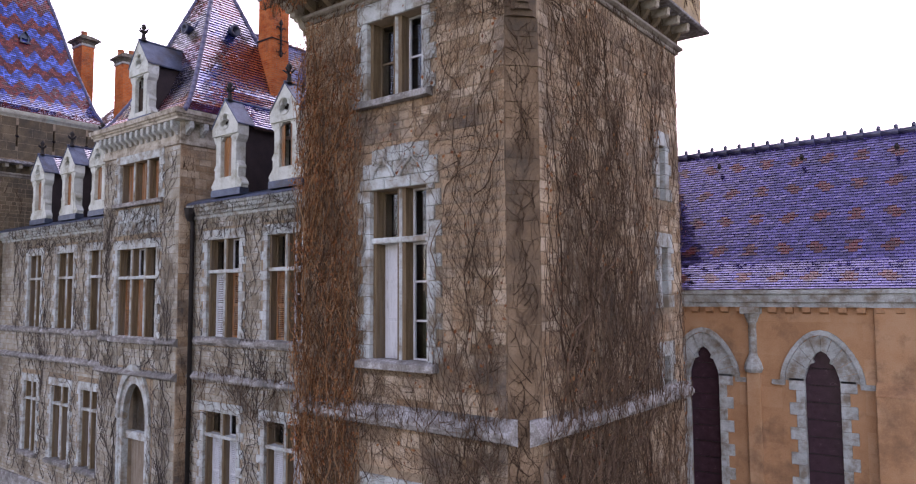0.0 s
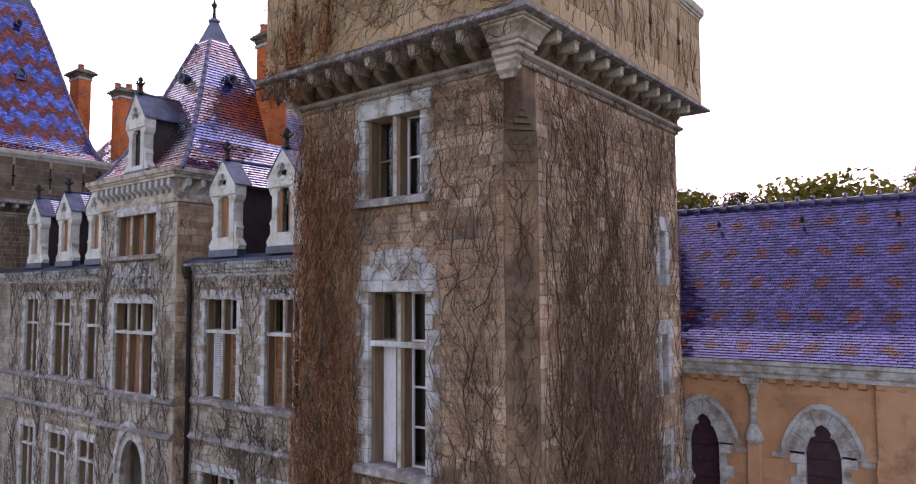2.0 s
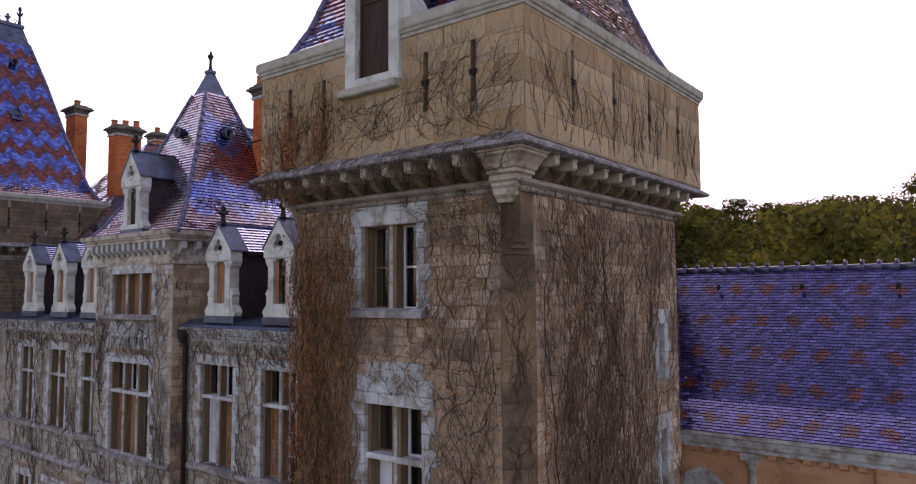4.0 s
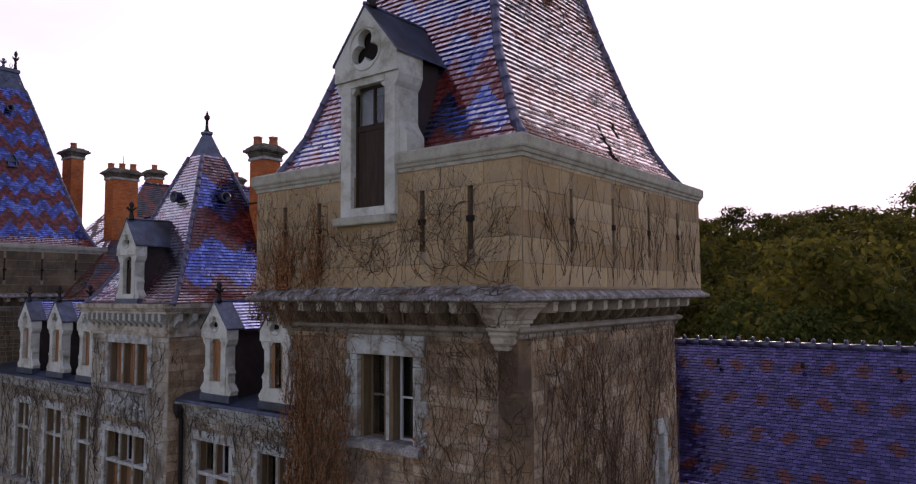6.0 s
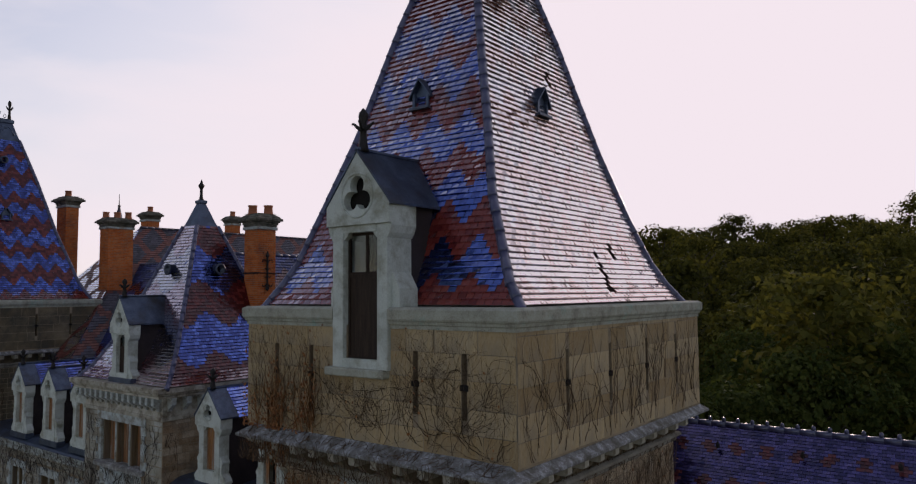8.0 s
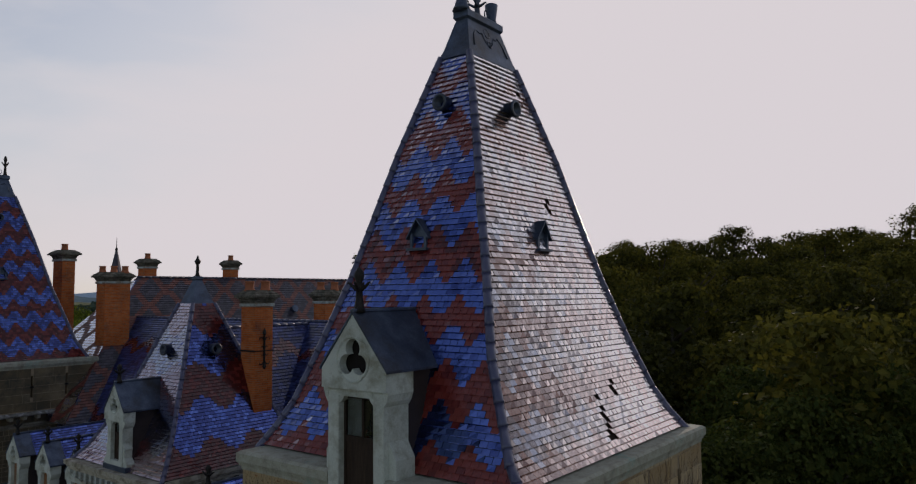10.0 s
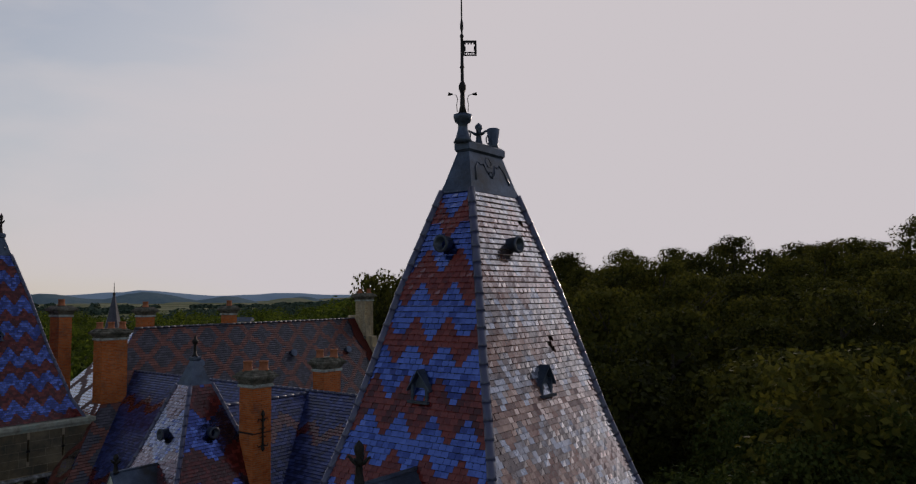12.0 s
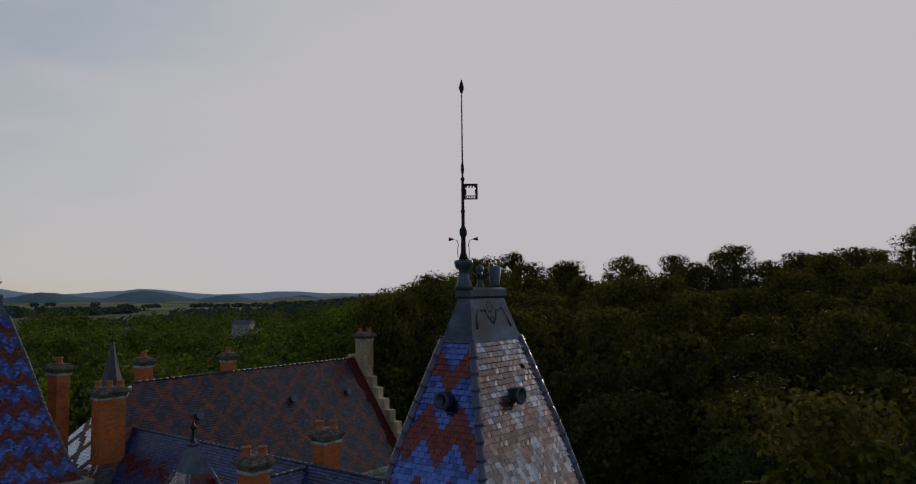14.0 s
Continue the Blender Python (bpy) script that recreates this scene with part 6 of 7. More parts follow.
# ---- chapel ----
def chapel():
    th = thing("chapel", "ochre-rendered chapel with pointed windows and blue tiled roof", "chapel", (-1, 22, 0))
    x0, x1, y = -9.5, 9.0, 19.4
    rng = random.Random(31)
    wins = [-6.73, -3.83, 1.5, 4.4]
    ops = []
    for c in wins:
        ops += [(c - 0.42, c + 0.42, 1.6, 6.0), (c - 0.42, c + 0.42, 6.0, 6.75)]
    part("wall", wall_mesh(x0, x1, 0, 7.7, 0.5, ops), M_CHAPEL, th, "", front(y))
    keep = [(c - 0.92, c + 0.92, 1.3, 7.1) for c in wins]
    part("masonry", stone_mesh(stones(rng, x0, x1, 0.2, 7.5, 0.42, (0.6, 1.2), keep, 0.004, 0.006), M_CHAPEL, 0.004), None, th, "", front(y), False, "stuff")
    part("wall", bx(x0, x1, 25.7, 26.1, 0, 7.9), M_CHAPEL, th)
    for c in wins:
        w = new("window")
        w.parent = th
        w.matrix_basis = wm(th).inverted() @ front(y) @ Matrix.Translation((c, 0, 1.6))
        tagged(w, "pointed stone window with quoined jambs")
        z, k = 1.6, 0
        while z < 5.75:
            for s in (-1, 1):
                q = 0.36 if k % 2 else 0.2
                part("quoin", bx(min(c + s * 0.4, c + s * (0.4 + q)), max(c + s * 0.4, c + s * (0.4 + q)), -0.03, 0.15, z, z + 0.3, 0.01), M_WHITE, w, "", front(y))
            z, k = z + 0.305, k + 1
        n = 10

        def pt(r, a, p):
            return c + r * math.cos(a), 5.8 + r * math.sin(a) * (1 + p * math.sin(a) ** 2)
        hood = bmesh.new()
        for i in range(n):
            a0, a1 = math.pi * i / n, math.pi * (i + 1) / n
            part("arch_stone", prism(bmesh.new(), [pt(0.4, a0 + 0.006, 0.9), pt(0.84, a0 + 0.006, 0.36), pt(0.84, a1 - 0.006, 0.36), pt(0.4, a1 - 0.006, 0.9)], -0.03 - 0.004 * (i % 3), 0.15), M_WHITE, w, "", front(y))
        inner = [(c + 1.15, 5.68), (c + 0.845, 5.68)] + [pt(0.845, math.pi * i / 16, 0.36) for i in range(1, 16)] + [(c - 0.845, 5.68), (c - 1.15, 5.68)]
        outer = [(c + 1.15, 5.8), (c + 0.95, 5.8)] + [pt(0.95, math.pi * i / 16, 0.34) for i in range(1, 16)] + [(c - 0.95, 5.8), (c - 1.15, 5.8)]
        lay = [[hood.verts.new((p[0], v, p[1])) for p in loop] for loop, v in ((inner, -0.08), (outer, -0.08), (outer, 0.1), (inner, 0.1))]
        for q, r in zip(lay, lay[1:] + lay[:1]):
            for i in range(len(q) - 1):
                hood.faces.new((q[i], q[i + 1], r[i + 1], r[i]))
        for i in (0, -1):
            hood.faces.new([q[i] for q in lay])
        part("hood_mould", hood, M_WHITE, w, "", front(y))
        bm = bmesh.new()
        for s in (-1, 1):
            prism(bm, [(c + s * 0.42, 6.0), (c + s * 0.42, 6.75), (c, 6.75), (c, 6.6), (c + s * 0.12, 6.5), (c + s * 0.2, 6.36), (c + s * 0.17, 6.26), (c + s * 0.3, 6.2), (c + s * 0.37, 6.1)], 0.02, 0.16)
        part("tracery", bm, M_WHITE, w, "", front(y))
        p = part("pane", bx(c - 0.42, c + 0.42, 0.2, 0.22, 1.6, 6.75), M_PURPLEGLASS, w, "dark leaded window", front(y))
        bm = bmesh.new()
        for k in range(11):
            box(bm, c - 0.42, c + 0.42, 0.17, 0.19, 1.9 + k * 0.42, 1.915 + k * 0.42)
        part("saddle_bar", bm, M_IRON, w, "", front(y))
    for c in (-5.42, -2.45, 2.95):
        bm = bmesh.new()
        if c == -2.45:
            box(bm, c - 0.2, c + 0.9, -0.35, 0.1, 0, 5.6, 0.02)
            prism(bm, [(-0.35, 5.6), (0.0, 5.6), (0.0, 6.0)], c - 0.2, c + 0.9, "x")
            box(bm, c - 0.2, c + 0.9, -0.1, 0.1, 5.6, 7.8, 0.02)
        else:
            box(bm, c - 0.17, c + 0.17, -0.14, 0.1, 0, 6.0, 0.02)
        part("buttress", bm, M_CHAPEL, th, "", front(y))
        if c != -2.45:
            bm = bmesh.new()
            lathe(bm, [(0.2, 5.95), (0.24, 6.05), (0.2, 6.2), (0.12, 6.38), (0.1, 6.45), (0.1, 7.2), (0.13, 7.25), (0.2, 7.45)], (c, -0.05, 0), 12)
            box(bm, c - 0.24, c + 0.24, -0.3, 0.1, 7.45, 7.62, 0.02)
            part("colonnette", bm, M_WHITE, th, "", front(y))
    br = bmesh.new()
    prism(br, [(-0.14, 0.06), (-0.14, 0.18), (0.02, 0.18), (0.02, 0.0)], -0.09, 0.09, "x")
    br = mesh_of(br, M_CHAPEL)
    for i in range(46):
        part("bracket", br, None, th, "", Matrix.Translation((x0 + 0.2 + i * 0.4, y, 7.45)))
    prof = [(y + 0.3, 7.63), (y - 0.15, 7.63), (y - 0.16, 7.74), (y - 0.21, 7.76), (y - 0.22, 7.94), (y - 0.29, 7.97), (y - 0.3, 8.07), (y + 0.3, 8.07)]
    part("cornice", prism(bmesh.new(), prof, x0, x1, "x"), M_WHITE, th)
    ry, rz = 22.7, 12.36
    bm = bmesh.new()
    prism(bm, [(y - 0.2, 8.07), (y + 0.6, 8.76), (ry, rz), (2 * ry - y + 0.2, 8.07)], x0, x1, "x")
    roof = part("roof", bm, M_DECK, th)

    def spots(row, u):
        k = (row - 3) % 11
        return 1 if k < 4 and abs(u / 0.83 % 1.0 - 0.5) < (0.13, 0.22, 0.22, 0.13)[k] else 0
    for lv in ([((x0, y - 0.3, 8.08), (x1, y - 0.3, 8.08)), ((x0, y + 0.58, 8.80), (x1, y + 0.58, 8.80)), ((x0, ry, rz + 0.04), (x1, ry, rz + 0.04))],
               [((x1, 2 * ry - y + 0.3, 8.08), (x0, 2 * ry - y + 0.3, 8.08)), ((x1, ry, rz + 0.04), (x0, ry, rz + 0.04))]):
        part("tiling", tile_mesh(tile_rows(lv, 0.2, 0.1, spots, thick=0.02, rng=random.Random(7)), (M_CHAPELTILE, M_CHAPELRED), 0.018), None, roof, "", None, False, "stuff")
    bm = bmesh.new()
    ridge_caps(bm, (x0, ry, rz + 0.06), (x1, ry, rz + 0.06), 0.42, 0.09)
    x = x0
    while x < x1:
        lathe(bm, [(0.05, 0.0), (0.06, 0.12), (0.03, 0.17)], (x, ry, rz + 0.1), 6)
        x += 0.42
    part("ridge_tiles", bm, M_HIP, roof, "", None, True)
    for i in range(6):
        xx = -7.0 + i * 2.35
        part("roof_hook", lathe(bmesh.new(), [(0.05, 0), (0.06, 0.1), (0.02, 0.18)], (xx, 22.1, 11.75 + 0.06), 6), M_IRON, roof)


M_PURPLEGLASS = material("leaded_window", [(0.035, 0.018, 0.025), (0.07, 0.035, 0.05)], 6.0, 0.25, 0.5, bump=0.1)
chapel()

# ---- land ----
FWD, RGT = Vector((-0.616, 0.788)), Vector((0.788, 0.616))


def smooth(a, b, v):
    t = max(0.0, min(1.0, (v - a) / (b - a)))
    return t * t * (3 - 2 * t)


def land(x, y):
    """The height of the ground."""
    d = math.hypot(x, y)
    az = math.degrees(math.atan2(x * RGT.x + y * RGT.y, x * FWD.x + y * FWD.y))
    h = 18 * smooth(45, 200, d) * smooth(-14, 3, az) * (1 - smooth(75, 110, az)) + 5 * smooth(70, 260, d) * smooth(16, 36, az) * (1 - smooth(75, 110, az))
    h -= 5 * smooth(60, 260, d) * (1 - smooth(-14, -4, az)) * smooth(-80, -50, az)
    h += 3.0 * noise.noise((x * 0.004, y * 0.004, 0.3)) * smooth(150, 500, d)
    h += smooth(1500, 2600, d) * 16 * noise.noise((x * 0.0012, y * 0.0012, 2.1))
    return h


def ground():
    bm = bmesh.new()
    rads = [0, 8, 16, 24, 34, 46, 60, 76, 94, 115, 140, 170, 205, 245, 290, 350, 430, 540, 680, 860, 1100, 1400, 1800, 2300, 2900, 3600, 4400]
    seg = 120
    rings = []
    for r in rads[1:]:
        rings.append([bm.verts.new((r * math.cos(2 * math.pi * i / seg), r * math.sin(2 * math.pi * i / seg), land(r * math.cos(2 * math.pi * i / seg), r * math.sin(2 * math.pi * i / seg)))) for i in range(seg)])
    c = bm.verts.new((0, 0, 0))
    for i in range(seg):
        bm.faces.new((c, rings[0][i], rings[0][(i + 1) % seg]))
    for a, b in zip(rings, rings[1:]):
        for i in range(seg):
            bm.faces.new((a[i], b[i], b[(i + 1) % seg], a[(i + 1) % seg]))
    ob = part("ground", bm, M_GRASS, None, "grass and meadow ground rolling to the horizon", None, True)
    tagged(ob, "", "ground", "", "structure")
    ob = part("forecourt", bx(-45, 12, -14, 18.9, 0.012, 0.03), M_GRAVEL, None, "pale gravel forecourt before the facade")
    tagged(ob, "", "forecourt", "", "structure")


ground()


def far_hill(az0, az1, dist, base, height, seed, mat):
    """A long wooded ridge on the horizon."""
    bm = bmesh.new()
    n = 60
    rows = []
    for k in range(4):
        t = k / 3
        row = []
        for i in range(n + 1):
            az = math.radians(az0 + (az1 - az0) * i / n)
            e = math.sin(math.pi * i / n) ** 0.6
            d = dist * (1 + 0.06 * t)
            p = FWD * math.cos(az) * d + RGT * math.sin(az) * d
            z = base + (height * e * (0.6 + 0.7 * noise.noise((i * 0.11, seed, 0.0)) + 0.06 * noise.noise((i * 0.9, seed, 3.0)))) * math.sin(t * math.pi / 2)
            row.append(bm.verts.new((p.x, p.y, z)))
        rows.append(row)
    for a, b in zip(rows, rows[1:]):
        for i in range(n):
            bm.faces.new((a[i], a[i + 1], b[i + 1], b[i]))
    ob = part("hill", bm, mat, None, "distant blue-green wooded hill on the horizon", None, True)
    tagged(ob, "", "hill", "far hills", "structure")


# first four ridges: haze is in the material colour, no air is modelled
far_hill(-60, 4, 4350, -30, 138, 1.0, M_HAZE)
far_hill(-44, -14, 3900, -30, 92, 2.3, M_HAZYHILL)
far_hill(-30, -8, 3500, -30, 74, 4.1, M_HAZYHILL)
far_hill(-60, -22, 2300, -40, 48, 6.2, M_HAZYHILL)
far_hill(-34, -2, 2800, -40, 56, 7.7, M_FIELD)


def leaf_cloud(rng, cx, cy, cz, rx, rz, n, size, vs, fs):
    """n leaf sprays on and in an uneven ellipsoid."""
    for _ in range(n):
        a, b = rng.uniform(0, 2 * math.pi), math.acos(rng.uniform(-1, 1))
        d = Vector((math.sin(b) * math.cos(a), math.sin(b) * math.sin(a), math.cos(b)))
        r = rng.uniform(0.72, 1.05)
        p = Vector((cx + d.x * rx * r, cy + d.y * rx * r, cz + d.z * rz * r))
        nrm = (d + Vector((rng.uniform(-1, 1), rng.uniform(-1, 1), rng.uniform(-0.6, 1))) * 0.95).normalized()
        u = nrm.orthogonal().normalized()
        u = (Matrix.Rotation(rng.uniform(0, 6.28), 3, nrm) @ u) * size * rng.uniform(0.6, 1.3)
        v = nrm.cross(u) * rng.uniform(0.5, 0.9)
        k = len(vs)
        vs += [tuple(p - u), tuple(p - v * 0.8 + nrm * size * 0.2), tuple(p + u), tuple(p + v)]
        fs.append((k, k + 1, k + 2, k + 3))


def crown_mesh(rng, h, r, clumps, leaves, size):
    """A broad crown of overlapping sprays, denser and lower than it is tall, with gaps between the boughs."""
    vs, fs = [], []
    for i in range(clumps):
        a = rng.uniform(0, 2 * math.pi)
        t = rng.random()
        z = h * (0.22 + 0.66 * t)
        wide = math.sin(math.pi * min(0.98, 0.22 + 0.68 * t)) ** 0.7
        rr = r * wide * rng.uniform(0.25, 0.9)
        cr = r * rng.uniform(0.2, 0.36)
        leaf_cloud(rng, rr * math.cos(a), rr * math.sin(a), z, cr, cr * rng.uniform(0.6, 0.9), leaves, size, vs, fs)
    leaf_cloud(rng, 0, 0, h * 0.52, r * 0.64, h * 0.32, leaves * 7, size * 2.0, vs, fs)
    me = bpy.data.meshes.new("mesh")
    me.from_pydata(vs, [], fs)
    me.materials.append(M_LEAF)
    return me


def tree(rng, h, r, label):
    th = thing("tree", label, "tree", (0, 0, 0), "hillside trees")
    bm = bmesh.new()
    tube(bm, [(0, 0, -0.5), (0.1, 0.05, h * 0.2), (0.0, 0.15, h * 0.45), (0.1, 0.1, h * 0.8)], 0.028 * h, 0.005 * h, 8)
    for k in range(6):
        a = rng.uniform(0, 6.28)
        z = h * rng.uniform(0.3, 0.6)
        tube(bm, [(0, 0, z), (0.3 * r * math.cos(a), 0.3 * r * math.sin(a), z + 0.08 * h), (0.65 * r * math.cos(a), 0.65 * r * math.sin(a), z + 0.2 * h)], 0.011 * h, 0.003 * h, 6)
    part("trunk", bm, M_BARK, th, "", None, True)
    part("crown", crown_mesh(rng, h, r, 64, 60, 0.28), None, th)
    return th


def forest():
    rng = random.Random(77)
    kinds = [tree(rng, h, r, lab) for h, r, lab in ((16, 6.4, "tall broadleaf tree on the wooded hillside"), (14, 6.0, "rounded green broadleaf tree among the woods"), (18, 6.2, "tall full broadleaf tree on the hillside"), (12, 5.4, "bushy young broadleaf tree at the wood's edge"))]
    light = tree(rng, 14, 6.4, "sunlit young green tree behind the chapel")
    for o in light.children:
        if o.name.startswith("crown"):
            o.data = crown_mesh(random.Random(5), 14, 6.4, 74, 170, 0.165)
            o.data.materials[0] = M_LEAF_LIGHT
    tall = ((95, -5.9, 1.38), (100, -4.4, 1.3), (92, -5.2, 1.15))
    px = [(50, 26.0), (46, 20.5), (57, 31.0), (62, 23.5)]
    for i, (d, az) in enumerate(px):
        p = FWD * math.cos(math.radians(az)) * d + RGT * math.sin(math.radians(az)) * d
        m = Matrix.Translation((p.x, p.y, land(p.x, p.y) - 0.3)) @ Matrix.Rotation(i * 1.7, 4, "Z") @ Matrix.Diagonal((1, 1, (1.0, 0.85, 1.1, 1.0)[i], 1))
        if i == 0:
            light.matrix_basis = m
        else:
            copy_thing(light, m)
    for d, az, k in tall:
        p = FWD * math.cos(math.radians(az)) * d + RGT * math.sin(math.radians(az)) * d
        copy_thing(kinds[2], Matrix.Translation((p.x, p.y, land(p.x, p.y) - 0.3)) @ Matrix.Rotation(d, 4, "Z") @ Matrix.Diagonal((0.8, 0.8, k, 1)))
    first = [False] * 4
    spots = []
    for ring, (d, step) in enumerate(((58, 8.0), (68, 8.5), (80, 9.0), (94, 9.5), (110, 10), (128, 11), (148, 12), (172, 13), (200, 14), (232, 15))):
        n = int(2 * math.pi * d / step)
        for i in range(n):
            az = -180 + 360 * i / n + rng.uniform(-1, 1)
            dd = d + rng.uniform(-5, 5)
            lo = -7.2 if d > 85 else (9 if d > 65 else 22)
            if not (lo < az < 52):
                continue
            p = FWD * math.cos(math.radians(az)) * dd + RGT * math.sin(math.radians(az)) * dd
            spots.append((p.x, p.y))
    rng.shuffle(spots)
    for x, y in spots[:285]:
        k = rng.choices((0, 1, 2, 3), (4, 3, 3, 2))[0]
        m = Matrix.Translation((x, y, land(x, y) - 0.3)) @ Matrix.Rotation(rng.uniform(0, 6.28), 4, "Z") @ Matrix.Diagonal((1.05, 1.05, 1.08 if x * FWD.y - y * FWD.x < 0.2 * math.hypot(x, y) else 0.99, 1))
        if not first[k]:
            kinds[k].matrix_basis = m
            first[k] = True
        else:
            copy_thing(kinds[k], m)


forest()


def woodland():
    """The woods of the valley: a sheet of single crowns near by, hazier belts of wood beyond."""
    rng = random.Random(5)
    vs, fs = [], []
    for k in range(1500):
        az = math.radians(rng.uniform(-48, 4))
        d = math.sqrt(rng.uniform(100 ** 2, 400 ** 2)) if k < 950 else rng.uniform(390, 760)
        if (math.degrees(az) > -7 and d < 260) or (abs(math.degrees(az) + 16.3) < 1.8 and 330 < d < 490):
            continue
        p = FWD * math.cos(az) * d + RGT * math.sin(az) * d
        if noise.noise((p.x * 0.012, p.y * 0.012, 7.0)) < -0.22:
            continue
        z = land(p.x, p.y)
        tall = noise.noise((p.x * 0.02, p.y * 0.02, 1.0))
        h = rng.uniform(7, 15) * (1.25 + 0.8 * tall) * (1.2 if rng.random() < 0.1 else 1.0)
        h = min(h, 17.0)
        r = h * rng.uniform(0.3, 0.5)
        far = 1.0 + max(0.0, d - 350) / 300
        leaf_cloud(rng, p.x, p.y, z + h * 0.56, r, h * 0.44, int(110 / far), 0.5 * far ** 0.7, vs, fs)
        leaf_cloud(rng, p.x, p.y, z + h * 0.5, r * 0.68, h * 0.36, int(44 / far), 1.25 * far ** 0.5, vs, fs)
        for _b in range(4):
            leaf_cloud(rng, p.x + rng.uniform(-r, r) * 0.7, p.y + rng.uniform(-r, r) * 0.7, z + h * rng.uniform(0.4, 0.92), r * 0.45, r * 0.42, int(32 / far), 0.48 * far ** 0.7, vs, fs)
    me = bpy.data.meshes.new("mesh")
    me.from_pydata(vs, [], fs)
    me.materials.append(M_VALLEY)
    tagged(part("woodland", me, None, None, "green valley woods below the hills"), "", "woods", "", "stuff")
    vs, fs = [], []
    for k in range(520):
        az = math.radians(rng.uniform(-8, 52))
        d = rng.uniform(95, 250)
        p = FWD * math.cos(az) * d + RGT * math.sin(az) * d
        leaf_cloud(rng, p.x, p.y, land(p.x, p.y) + rng.uniform(2.0, 5.5), rng.uniform(3.5, 6.0), rng.uniform(2.5, 4.5), 110, 0.5, vs, fs)
    me = bpy.data.meshes.new("mesh")
    me.from_pydata(vs, [], fs)
    me.materials.append(M_LEAF)
    tagged(part("undergrowth", me, None, None, "dense green undergrowth between the hillside trees"), "", "undergrowth", "", "stuff")
    vs, fs = [], []
    for k in range(1500):
        az = math.radians(rng.uniform(-48, 2))
        d = 720 * 3.4 ** rng.random()
        p = FWD * math.cos(az) * d + RGT * math.sin(az) * d
        if noise.noise((p.x * 0.0028, p.y * 0.0028, 3.0)) < 0.0:
            continue
        leaf_cloud(rng, p.x, p.y, land(p.x, p.y) + 4, rng.uniform(8, 16), rng.uniform(4, 7), 46, d * 0.0024, vs, fs)
    me = bpy.data.meshes.new("mesh")
    me.from_pydata(vs, [], fs)
    me.materials.append(M_FARWOODS)
    tagged(part("far_woods", me, None, None, "hazy belts of wood between distant fields"), "", "woods", "", "stuff")


woodland()

# farmhouse among the woods
fh = thing("farmhouse", "small white farmhouse with grey roof among trees", "house", (-300, 330, -14))
hp = FWD * 470 * math.cos(math.radians(-16.3)) + RGT * 470 * math.sin(math.radians(-16.3))
hz = land(hp.x, hp.y)
fh.matrix_basis = Matrix.Translation((hp.x, hp.y, hz))
at = Matrix.Translation((hp.x, hp.y, hz)) @ Matrix.Rotation(0.5, 4, "Z")
part("wall", bx(-6, 6, -3.5, 3.5, 0, 12.5), M_WHITE, fh, "", at)
part("roof", prism(bmesh.new(), [(-4, 12.4), (4, 12.4), (0, 15)], -6.4, 6.4, "x"), M_LEAD, fh, "", at)

